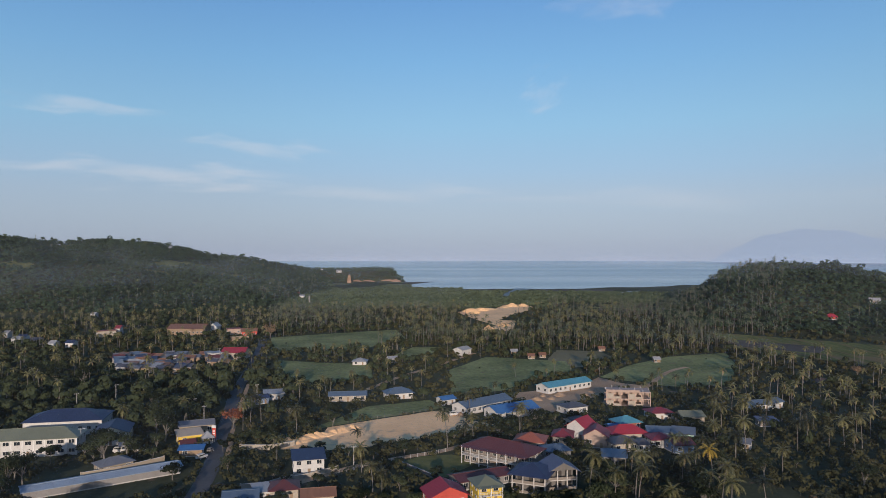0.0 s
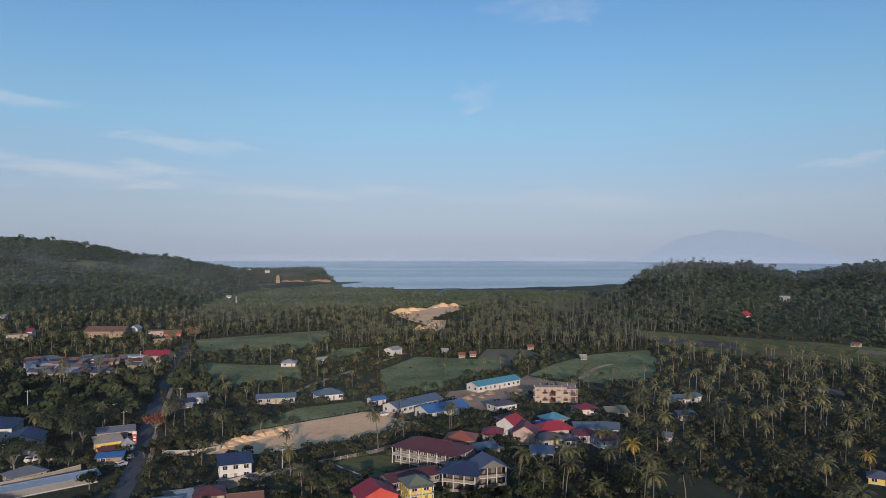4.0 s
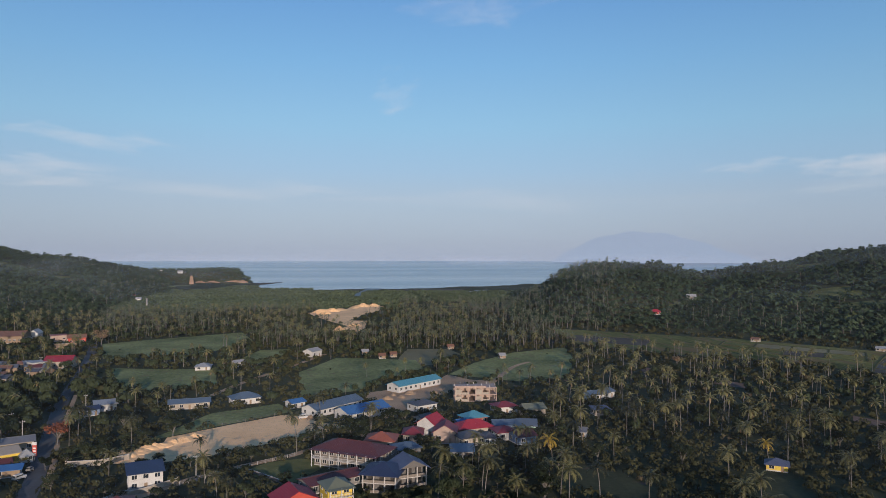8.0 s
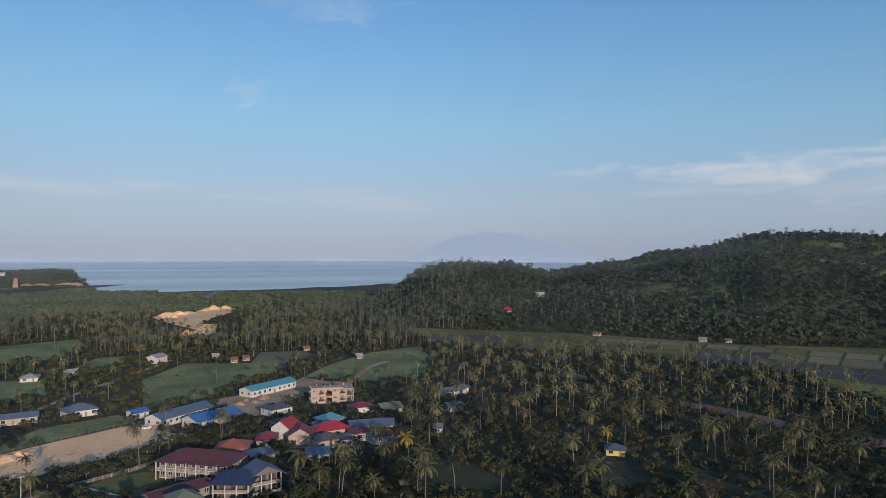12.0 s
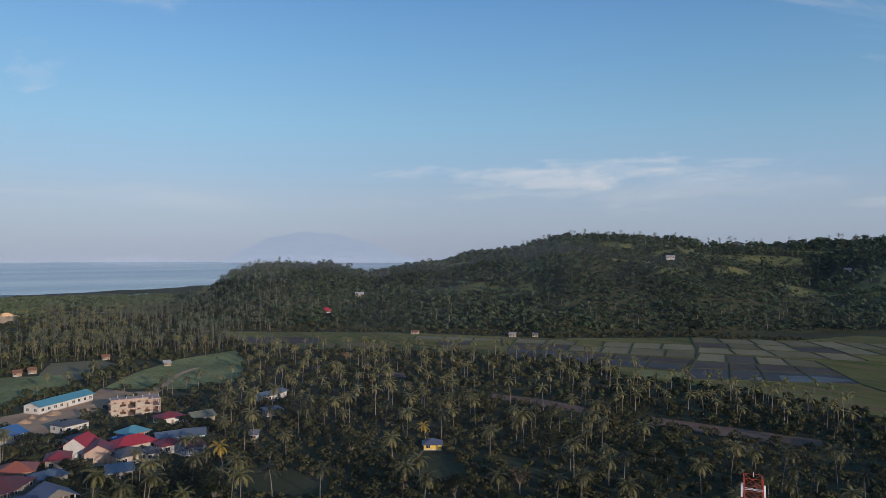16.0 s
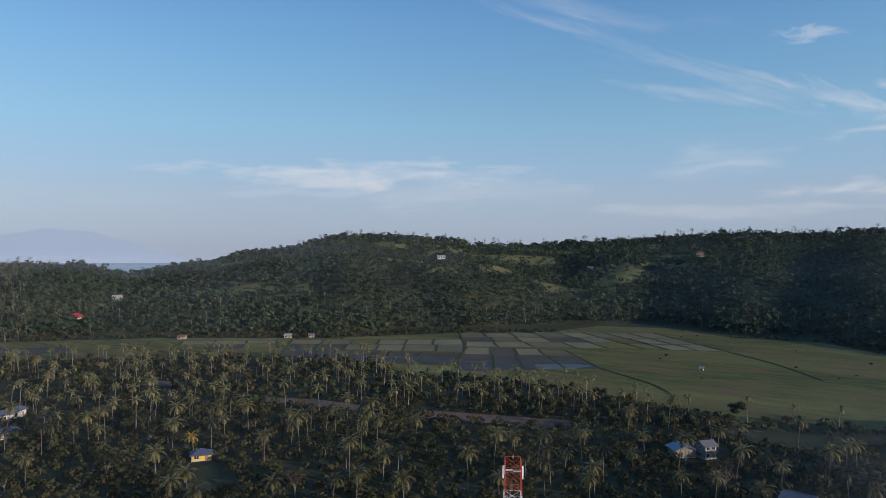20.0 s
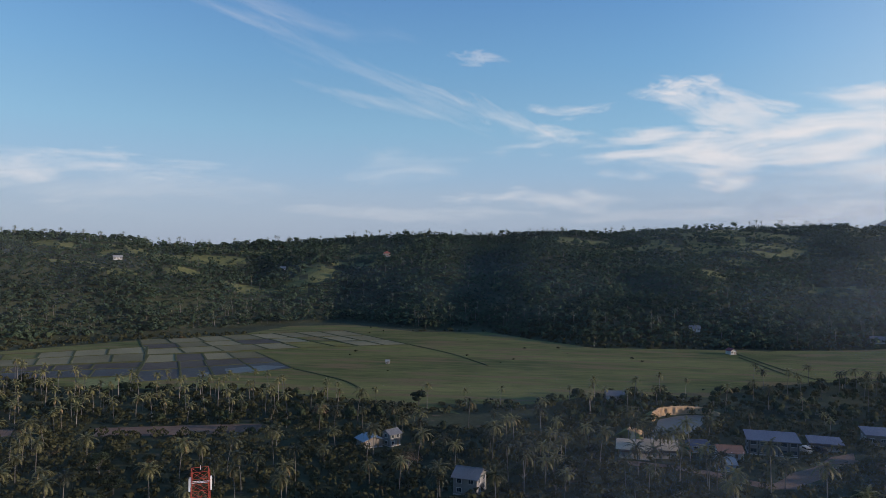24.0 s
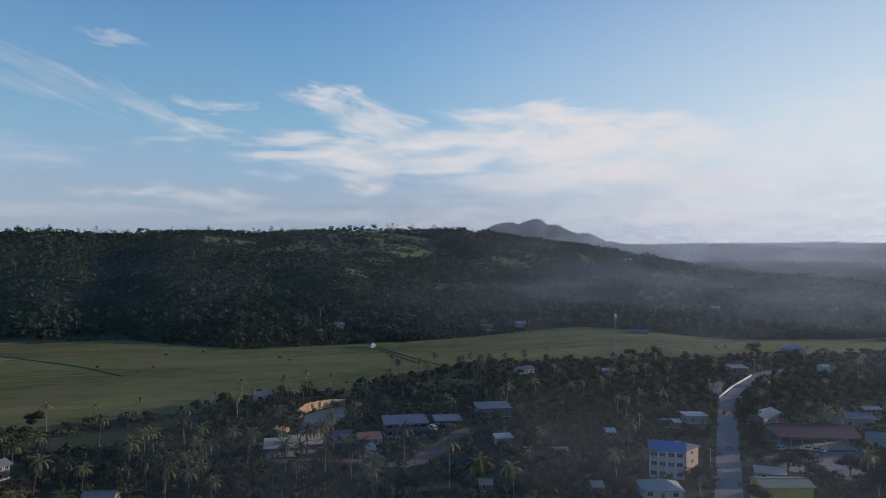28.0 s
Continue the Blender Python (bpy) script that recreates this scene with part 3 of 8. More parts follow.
def roof_on(parent, style, w, d, h, rise, over, m, wall_m, shift=(0, 0)):
    """Roof of a house of w by d metres with its eaves at h."""
    ox, oy = shift
    X, Y = w / 2 + over, d / 2 + over
    drop = rise * over / (d / 2 if style in ("gable", "hip") else w / 2 if style == "gable_front" else d) if style != "flat" else 0
    e, r = h - drop + 0.12, h + rise + 0.12
    gable = None
    if style == "gable":
        top, faces, cap = [(-X, -Y, e), (X, -Y, e), (X, 0, r), (-X, 0, r), (X, Y, e), (-X, Y, e)], [(0, 1, 2, 3), (3, 2, 4, 5)], ((-X, 0, r), (X, 0, r))
        gable = [[(s * w / 2, -d / 2, h), (s * w / 2, d / 2, h), (s * w / 2, 0, h + rise - 0.06)] for s in (-1, 1)]
    elif style == "gable_front":
        top, faces, cap = [(-X, -Y, e), (0, -Y, r), (0, Y, r), (-X, Y, e), (X, -Y, e), (X, Y, e)], [(0, 1, 2, 3), (1, 4, 5, 2)], ((0, -Y, r), (0, Y, r))
        gable = [[(-w / 2, s * d / 2, h), (w / 2, s * d / 2, h), (0, s * d / 2, h + rise - 0.06)] for s in (-1, 1)]
    elif style == "hip":
        if w >= d:
            k = max(X - Y, 0.05)
            top, faces, cap = [(-X, -Y, e), (X, -Y, e), (X, Y, e), (-X, Y, e), (-k, 0, r), (k, 0, r)], [(0, 1, 5, 4), (1, 2, 5), (2, 3, 4, 5), (3, 0, 4)], ((-k, 0, r), (k, 0, r))
        else:
            k = max(Y - X, 0.05)
            top, faces, cap = [(-X, -Y, e), (X, -Y, e), (X, Y, e), (-X, Y, e), (0, -k, r), (0, k, r)], [(0, 1, 4), (1, 2, 5, 4), (2, 3, 5), (3, 0, 4, 5)], ((0, -k, r), (0, k, r))
    elif style == "shed":
        top, faces, cap = [(-X, -Y, e), (X, -Y, e), (X, Y, r), (-X, Y, r)], [(0, 1, 2, 3)], None
        gable = [[(s * w / 2, -d / 2, h), (s * w / 2, d / 2, h), (s * w / 2, d / 2, h + rise - 0.06)] for s in (-1, 1)]
    else:
        top, faces, cap = [(-X, -Y, h + 0.2), (X, -Y, h + 0.2), (X, Y, h + 0.2), (-X, Y, h + 0.2)], [(0, 1, 2, 3)], None
    top = [(p[0] + ox, p[1] + oy, p[2]) for p in top]
    rf = part("roof", slab_roof(top, faces), M[m], parent)
    if cap:
        bm = bmesh.new()
        bar(bm, (cap[0][0] + ox, cap[0][1] + oy, cap[0][2] + 0.02), (cap[1][0] + ox, cap[1][1] + oy, cap[1][2] + 0.02), 0.13, 6)
        part("ridge_cap", bm, M[m], rf)
    if gable:
        for tri in gable:
            bm = bmesh.new()
            axis = 0 if style != "gable_front" else 1
            c = tri[0][axis]
            inn = c - math.copysign(0.15, c)
            a = [bm.verts.new((p[0] + ox, p[1] + oy, p[2])) for p in tri]
            b = [bm.verts.new([(q + s if i != axis else inn + s) for i, (q, s) in enumerate(zip(p, (ox, oy, 0)))]) for p in tri]
            bm.faces.new(a)
            bm.faces.new(b[::-1])
            for i in range(3):
                bm.faces.new((a[i], b[i], b[(i + 1) % 3], a[(i + 1) % 3]))
            bmesh.ops.recalc_face_normals(bm, faces=bm.faces[:])
            part("gable", bm, M[wall_m], parent)
    return rf


def house(label, x, y, rot, w, d, h, style, rise, wall="cream_wall", roof="red_roof", floors=1, wins=0, over=0.7, name="house", category="house", porch=0, trim="white_trim", z=None, group="", sides=True, door=True, pane_w=0, piers=False):
    """A house with its front towards local -y: walls, roof, door, windows on front and sides, and a porch or balcony."""
    zz = float(land(x, y)) if z is None else z
    ob = empty(name, x, y, zz, rot, label, category, group)
    SPOTS.append((x, y, 0.5 * math.hypot(w, d) + 1.0 + porch * 0.5))
    body = boxed((-w / 2, w / 2, -d / 2, d / 2, -0.6, h))
    bmesh.ops.bevel(body, geom=body.edges[:], offset=0.04, segments=1, affect="EDGES")
    part("wall", body, M[wall], ob)
    part("plinth", boxed((-w / 2 - 0.06, w / 2 + 0.06, -d / 2 - 0.06, d / 2 + 0.06, -0.6, 0.35)), M["concrete"], ob)
    roof_on(ob, style, w, d, h, rise, over, roof, wall)
    fh = h / floors
    n = max(1, wins) if wins else max(2, int(w / 3.2))
    step = w / n
    ww, wh = pane_w or min(1.5, step * 0.55), 1.25
    for i in range(n + 1 if piers else 0):
        cx = min(max(-w / 2 + step * i, -w / 2 + 0.2), w / 2 - 0.2)
        part("pier", boxed((cx - 0.2, cx + 0.2, -d / 2 - 0.22, -d / 2 - 0.004, -0.4, h - 0.1)), M[trim], ob)
    for k in range(0 if wins < 0 else floors):
        zb = k * fh + fh * 0.36
        for i in range(n):
            if k == 0 and door and i == n // 2:
                part("door", boxed((-0.48 + step * (i + 0.5) - w / 2, 0.48 + step * (i + 0.5) - w / 2, -d / 2 - 0.07, -d / 2 + 0.01, 0.02, 2.1)), M["wood_wall"], ob)
                continue
            window(ob, -w / 2 + step * (i + 0.5), -d / 2, zb, 0, round(ww, 1), wh, trim)
        if sides:
            m = max(1, int(d / 3.6))
            for i in range(m):
                yy = -d / 2 + d / m * (i + 0.5)
                window(ob, w / 2, yy, zb, 90, round(min(1.4, d / m * 0.5), 1), wh, trim)
                window(ob, -w / 2, yy, zb, -90, round(min(1.4, d / m * 0.5), 1), wh, trim)
        if porch and (k > 0 or floors == 1):
            zf = k * fh
            part("balcony" if k else "porch", boxed((-w / 2, w / 2, -d / 2 - porch, -d / 2 - 0.004, zf - 0.18, zf)), M["concrete"], ob)
            cols = max(3, int(w / 3.2) + 1)
            for i in range(cols):
                cx = -w / 2 + 0.15 + (w - 0.3) * i / (cols - 1)
                part("column", boxed((cx - 0.12, cx + 0.12, -d / 2 - porch + 0.02, -d / 2 - porch + 0.26, -0.4, h - 0.1)), M[trim], ob)
            rail = boxed((-w / 2, w / 2, -d / 2 - porch + 0.03, -d / 2 - porch + 0.09, zf + 0.92, zf + 1.0))
            for i in range(int(w / 0.45)):
                cx = -w / 2 + 0.22 + i * 0.45
                box(rail, cx - 0.04, cx + 0.04, -d / 2 - porch + 0.04, -d / 2 - porch + 0.08, zf, zf + 0.92)
            part("railing", rail, M[trim], ob)
    if porch:
        part("porch_roof", slab_roof([(-w / 2 - 0.5, -d / 2 - porch - 0.5, h - 0.25), (w / 2 + 0.5, -d / 2 - porch - 0.5, h - 0.25), (w / 2 + 0.5, -d / 2 - 0.1, h + 0.02), (-w / 2 - 0.5, -d / 2 - 0.1, h + 0.02)], [(0, 1, 2, 3)], 0.1), M[roof], ob)
    return ob


def small_house(label, x, y, rot, w, d, h, style, rise, wall, roof, name="house", category="house", group="houses of the far village", z=None):
    """A house seen from afar: walls, roof, a door and a few windows."""
    return house(label, x, y, rot, w, d, h, style, rise, wall, roof, 1, 2, 0.5, name, category, 0, "white_trim", z, group, False)


def open_shed(label, x, y, rot, w, d, h, rise, roof, style="gable", bays=6, wall=None, name="shed", post="concrete", back=True, z=None, vehicles=0):
    """A long roof on posts with a wall at its back."""
    ob = empty(name, x, y, float(land(x, y)) if z is None else z, rot, label, "shed")
    SPOTS.append((x, y, 0.5 * math.hypot(w, d)))
    for i in range(bays + 1):
        cx = -w / 2 + 0.2 + (w - 0.4) * i / bays
        for cy in (-d / 2 + 0.2, d / 2 - 0.2):
            part("post", boxed((cx - 0.16, cx + 0.16, cy - 0.16, cy + 0.16, -0.5, h)), M[post], ob)
    part("beam", boxed((-w / 2, w / 2, -d / 2 + 0.03, -d / 2 + 0.37, h - 0.35, h + 0.0)), M[post], ob)
    if back:
        part("back_wall", boxed((-w / 2, w / 2, d / 2 - 0.9, d / 2 - 0.7, -0.5, h)), M[wall or "cream_wall"], ob)
    roof_on(ob, style, w, d, h, rise, 0.8, roof, wall or "cream_wall")
    part("floor_slab", boxed((-w / 2, w / 2, -d / 2, d / 2, -0.5, 0.12)), M["concrete"], ob)
    return ob


def perimeter_wall(label, line, height=2.2, m="beige_wall", thick=0.2, posts=True, name="perimeter_wall"):
    """A masonry wall along plan points with pillars and a coping."""
    x0, y0 = line[0]
    ob = empty(name, x0, y0, 0, 0, label, "wall")
    for (ax, ay), (bx, by) in zip(line, line[1:]):
        L, a = math.dist((ax, ay), (bx, by)), math.degrees(math.atan2(by - ay, bx - ax))
        at = pose(ax - x0, ay - y0, 0, 0, 0, a)
        seg = part("panel", boxed((0, L, -thick / 2, thick / 2, -0.4, height)), M[m], ob, "", at)
        part("coping", boxed((-0.05, L + 0.05, -thick / 2 - 0.05, thick / 2 + 0.05, height + 0.003, height + 0.1)), M["concrete"], seg)
        if posts:
            n = max(1, int(L / 4.5))
            me = kept(("pillar", height, m), lambda: boxed((-0.2, 0.2, -0.2, 0.2, -0.4, height + 0.3)), M[m])
            for i in range(n + 1):
                share("pillar", me, seg, "", pose(L * i / n, 0, 0))
        for i in range(int(L / 5) + 1):
            f = i / max(1, int(L / 5))
            ROADS.append((ax + (bx - ax) * f, ay + (by - ay) * f, 0.8))
    return ob


def vehicle(label, x, y, rot, body_m, L=4.4, W=1.75, H=1.75, name="car", category="car"):
    """A small car or van: lower body, cabin with glass, wheels with rims, lamps."""
    ob = empty(name, x, y, float(land(x, y)) + 0.12, rot, label, category, "parked vehicles")
    lower = boxed((-L / 2, L / 2, -W / 2, W / 2, 0.28, H * 0.58))
    bmesh.ops.bevel(lower, geom=lower.edges[:], offset=0.14, segments=2, affect="EDGES")
    part("body", lower, M[body_m], ob)
    cab = boxed((-L * 0.46, L * 0.24, -W / 2 + 0.1, W / 2 - 0.1, H * 0.56, H))
    for v in cab.verts:
        if v.co.z > H * 0.8:
            v.co.x *= 0.86
            v.co.y *= 0.86
    bmesh.ops.bevel(cab, geom=cab.edges[:], offset=0.08, segments=2, affect="EDGES")
    part("cabin", cab, M[body_m], ob)
    for s in (-1, 1):
        part("side_window", boxed((-L * 0.38, L * 0.16, s * (W / 2 - 0.14) - 0.03, s * (W / 2 - 0.14) + 0.03, H * 0.64, H * 0.86)), M["glass"], ob)
        part("headlight", boxed((L / 2 - 0.05, L / 2 + 0.02, s * W * 0.33 - 0.14, s * W * 0.33 + 0.14, 0.62, 0.8)), M["steel_white"], ob)
    part("windscreen", boxed((L * 0.19, L * 0.235, -W / 2 + 0.26, W / 2 - 0.26, H * 0.62, H * 0.88)), M["glass"], ob)
    part("rear_window", boxed((-L * 0.455, -L * 0.42, -W / 2 + 0.26, W / 2 - 0.26, H * 0.62, H * 0.86)), M["glass"], ob)

    def wheel_mesh():
        bm = bmesh.new()
        bar(bm, (0, -0.11, 0), (0, 0.11, 0), 0.31, 12)
        return bm

    def rim_mesh():
        bm = bmesh.new()
        bar(bm, (0, -0.13, 0), (0, 0.13, 0), 0.18, 8)
        return bm

    for sx in (-0.31, 0.31):
        for s in (-1, 1):
            wob = share("wheel", kept(("wheel",), wheel_mesh, M["tyre"]), ob, "", pose(sx * L, s * (W / 2 - 0.08), 0.31 - 0.12))
            share("rim", kept(("rim",), rim_mesh, M["steel_white"]), wob)
    return ob


def utility_pole(x, y, rot, h=9.0, lamp=False):
    ob = empty("street_lamp" if lamp else "utility_pole", x, y, float(land(x, y)), rot, "grey concrete pole beside the road" + (" with a lamp arm" if lamp else " with a cross-arm"), "street lamp" if lamp else "utility pole", "poles along the road")
    bm = bmesh.new()
    bar(bm, (0, 0, -0.3), (0, 0, h), 0.17, 6, 0.11)
    part("pole", bm, M["concrete"], ob)
    part("arm", boxed((-0.9, 0.9, -0.05, 0.05, h - 0.6, h - 0.48)), M["concrete"], ob)
    for s in (-0.8, 0, 0.8):
        part("insulator", boxed((s - 0.06, s + 0.06, -0.06, 0.06, h - 0.477, h - 0.3)), M["steel_white"], ob)
    if lamp:
        part("lamp_head", boxed((0.9, 1.5, -0.12, 0.12, h - 0.62, h - 0.5)), M["steel_white"], ob)
    return ob


def lattice_tower(label, x, y, rot, h, base, top, bays, red=True, solid=0.09, pale="steel_white"):
    """A square steel mast with legs, rings and crossed braces, and panel antennas at the top."""
    ob = empty("radio_mast", x, y, float(land(x, y)), rot, label, "radio mast")
    SPOTS.append((x, y, base))

    def corner(k, f):
        s = (base + (top - base) * f) / 2
        return Vector((s * (1, -1, -1, 1)[k], s * (1, 1, -1, -1)[k], h * f))

    for k in range(4):
        for j in range(bays):
            bm = bmesh.new()
            bar(bm, corner(k, j / bays), corner(k, (j + 1) / bays), solid)
            part("leg", bm, M["steel_red" if red and j % 2 == bays % 2 - 1 or red and bays - j <= 3 else pale], ob)
    for j in range(bays):
        bm = bmesh.new()
        for k in range(4):
            a0, a1, b0, b1 = corner(k, j / bays), corner((k + 1) % 4, j / bays), corner(k, (j + 1) / bays), corner((k + 1) % 4, (j + 1) / bays)
            bar(bm, b0, b1, solid * 0.6)
            bar(bm, a0, b1, solid * 0.5)
            bar(bm, a1, b0, solid * 0.5)
        part("brace", bm, M["steel_red" if red and (j % 2 == bays % 2 - 1 or bays - j <= 3) else pale], ob)
    for k, (ax, ay) in enumerate(((-1, -0.3), (1, 0.2), (0.95, -0.6), (-0.9, 0.6))):
        an = part("antenna", boxed((ax * (top / 2 + 0.45) - 0.18, ax * (top / 2 + 0.45) + 0.18, ay - 0.1, ay + 0.1, h - 4.2 + 0.5 * (k % 2), h - 1.6)), M["steel_white"], ob)
        part("bracket", boxed((min(0, ax) * (top / 2 + 0.3), max(0, ax) * (top / 2 + 0.3), ay - 0.04, ay + 0.04, h - 2.6, h - 2.5)), M["steel_white"], an)
    bm = bmesh.new()
    bar(bm, (0, 0, h), (0, 0, h + 0.9), 0.04)
    part("lightning_rod", bm, M["steel_white"], ob)
    return ob


def cliff(x, y, rot, w, h, label, seed, m_name="rock", z=None):
    """A bare bank of rough rock or earth."""
    rng = random.Random(seed + int(abs(x)))
    n, m = max(6, int(w / 3)), 5
    bm = bmesh.new()
    grid = []
    for i in range(n + 1):
        f = i / n
        hh = h * (0.35 + 0.65 * math.sin(math.pi * min(0.97, max(0.06, f)))) * rng.uniform(0.85, 1.1)
        col = []
        for k in range(m + 1):
            g = k / m
            col.append(bm.verts.new((-w / 2 + w * f + rng.uniform(-0.4, 0.4), w * 0.10 * math.sin(f * 5) + g * h * 0.35 + rng.uniform(-0.4, 0.4), -1 + (hh + 1) * g)))
        back = bm.verts.new((-w / 2 + w * f, w * 0.10 + h * 0.9 + 5, hh * 0.55))
        grid.append(col + [back])
    for a, b in zip(grid, grid[1:]):
        for k in range(m + 1):
            bm.faces.new((a[k], b[k], b[k + 1], a[k + 1]))
    me = bpy.data.meshes.new("cliff")
    bm.to_mesh(me)
    bm.free()
    me.materials.append(M[m_name])
    ob = new("earth_bank", me)
    ob.matrix_basis = pose(x, y, float(land(x, y)) if z is None else z, 0, 0, rot)
    SPOTS.append((x, y, w * 0.3))
    return tagged(ob, label, "bank")


def earth_cut(label, line, heights, seed):
    """A raw earth face along plan points, ribbed by runnels, with grass falling away behind its lip."""
    rng = random.Random(seed)
    pts, n = [Vector(p) for p in line], 6
    bm, cols = bmesh.new(), []
    for i in range((len(pts) - 1) * n + 1):
        k, f = min(i // n, len(pts) - 2), i / n - min(i // n, len(pts) - 2)
        p, h = pts[k].lerp(pts[k + 1], f), heights[k] + (heights[k + 1] - heights[k]) * f
        d = (pts[k + 1] - pts[k]).normalized()
        out = Vector((-d.y, d.x))
        out = out if out.dot(p) > 0 else -out
        rib = 0.5 * math.sin(i * 1.9) + rng.uniform(-0.35, 0.35)
        col = []
        for g, back in ((-0.1, -0.8), (0.12, -0.2), (0.5, 0.3), (0.85, 0.7), (1.0, 1.3), (0.8, 3.0), (-0.05, 7.0)):
            q = p + out * (back + rib * (1 - abs(2 * g - 1)) + rng.uniform(-0.12, 0.12))
            col.append(bm.verts.new((q.x, q.y, h * g * rng.uniform(0.95, 1.05))))
        cols.append(col)
    for a, b in zip(cols, cols[1:]):
        for k in range(6):
            fc = bm.faces.new((a[k], b[k], b[k + 1], a[k + 1]))
            fc.material_index = 1 if k >= 4 else 0
    me = bpy.data.meshes.new("earth_cut")
    bm.to_mesh(me)
    bm.free()
    me.materials.append(M["ochre"])
    me.materials.append(M["hill_grass"])
    c = pts[len(pts) // 2]
    SPOTS.append((c.x, c.y, 6.0))
    return tagged(new("earth_bank", me), label, "bank")


def ruin_tower(x, y):
    """The stub of an old stone tower on the shore."""
    ob = empty("stone_tower", x, y, 0.2, 5, "old square stone tower stub on the shore", "tower")
    bm = boxed((-5, 5, -5, 5, -1, 17))
    for v in bm.verts:
        if v.co.z > 5:
            v.co.x *= 0.55
            v.co.y *= 0.55
    part("tower_wall", bm, M["rock"], ob)
    part("parapet", boxed((-2.4, 2.4, -2.4, 2.4, 17.004, 18.2)), M["rock"], ob)
    return ob


def frame_building(x, y, rot):
    """Two-storey concrete frame under construction: slabs, columns, part walls."""
    ob = empty("unfinished_building", x, y, 0, rot, "unfinished two-storey pink concrete building with open bays", "building")
    w, d = 21.0, 10.0
    SPOTS.append((x, y + 4, 13))
    for z in (0.0, 3.4, 6.8):
        part("slab", boxed((-w / 2, w / 2, 0, d, z - 0.25 if z else -0.5, z + 0.1)), M["pink_wall"], ob)
    for i in range(7):
        for k in range(3):
            cx, cy = -w / 2 + 0.25 + (w - 0.5) * i / 6, 0.25 + (d - 0.5) * k / 2
            for z in (0.104, 3.504):
                part("column", boxed((cx - 0.2, cx + 0.2, cy - 0.2, cy + 0.2, z, z + 3.04)), M["pink_wall"], ob)
            if (i + k) % 2:
                part("rebar_stub", boxed((cx - 0.12, cx + 0.12, cy - 0.12, cy + 0.12, 6.904, 7.9)), M["concrete"], ob)
    for i in (0, 1, 3, 4):
        for z in (0.104, 3.504):
            x0 = -w / 2 + 0.46 + (w - 0.5) * i / 6
            part("infill_wall", boxed((x0, x0 + 3.0, 0.15, 0.35, z, z + (1.0 if (i + int(z)) % 3 else 2.4))), M["cream_wall"], ob)
    part("back_wall", boxed((-w / 2 + 0.46, w / 2 - 0.46, d - 0.38, d - 0.18, 0.104, 6.5)), M["pink_wall"], ob)
    part("parapet", boxed((-w / 2, w / 4, 0.0, 0.2, 6.904, 7.7)), M["pink_wall"], ob)
    return ob


def shell_house(label, x, y, rot, w, d, h, floors, style, rise, roof, wall="shade_slate_wall"):
    """A concrete frame under a finished roof: floor slabs, columns, open bays with low parapets, set-back walls with
    their shade in the dark colour.
    """
    ob = empty("unfinished_house", x, y, float(land(x, y)), rot, label, "house")
    SPOTS.append((x, y, 0.5 * math.hypot(w, d) + 1.0))
    fh = h / floors
    cols = max(3, int(w / 3.2) + 1)
    for k in range(floors):
        part("slab", boxed((-w / 2, w / 2, -d / 2, d / 2, k * fh - (0.2 if k else 0.6), k * fh + 0.05)), M["concrete"], ob)
        part("inner_wall", boxed((-w / 2 + 0.5, w / 2 - 0.5, -d / 2 + 2.6, d / 2 - 0.1, k * fh + 0.054, (k + 1) * fh - 0.204)), M[wall], ob)
        part("parapet", boxed((-w / 2 + 0.3, w / 2 - 0.3, -d / 2 + 0.05, -d / 2 + 0.2, k * fh + 0.054, k * fh + 0.9)), M["shade_taupe_wall"], ob)
        for i in range(cols - 1):
            cx = -w / 2 + w * (i + 0.5) / (cols - 1)
            # dark panel standing in for the shade inside an open doorway
            part("doorway", boxed((cx - 0.6, cx + 0.6, -d / 2 + 2.5, -d / 2 + 2.596, k * fh + 0.06, k * fh + 2.2)), M["dark_frame"], ob)
    for i in range(cols):
        cx = -w / 2 + 0.17 + (w - 0.34) * i / (cols - 1)
        for cy in (-d / 2 + 0.18, d / 2 - 0.18):
            part("column", boxed((cx - 0.16, cx + 0.16, cy - 0.16, cy + 0.16, -0.5, h)), M["concrete"], ob)
    roof_on(ob, style, w, d, h, rise, 1.1, roof, wall)
    return ob


def sand_heap(x, y, r, h, seed, m_name="sand"):
    """A tipped heap of sand with an uneven crest."""
    rng = random.Random(seed)
    bm = bmesh.new()
    rings = []
    for k in range(5):
        f = k / 4
        rings.append([bm.verts.new((r * (1 - f * 0.82) * math.cos(a) * rng.uniform(0.85, 1.15), r * 0.7 * (1 - f * 0.82) * math.sin(a) * rng.uniform(0.85, 1.15), h * f ** 0.8 * rng.uniform(0.9, 1.1) - 0.05)) for a in (i * math.tau / 12 for i in range(12))])
    for a, b in zip(rings, rings[1:]):
        for i in range(12):
            bm.faces.new((a[i], a[(i + 1) % 12], b[(i + 1) % 12], b[i]))
    bm.faces.new(rings[-1])
    me = bpy.data.meshes.new("sand_heap")
    bm.to_mesh(me)
    bm.free()
    me.materials.append(M[m_name])
    ob = new("sand_heap", me)
    ob.matrix_basis = pose(x, y, 0.1, 0, 0, rng.uniform(0, 180))
    return tagged(ob, "tipped heap of pale yellow sand on bare ground", "sand heap", "sand heaps of the filled lot")


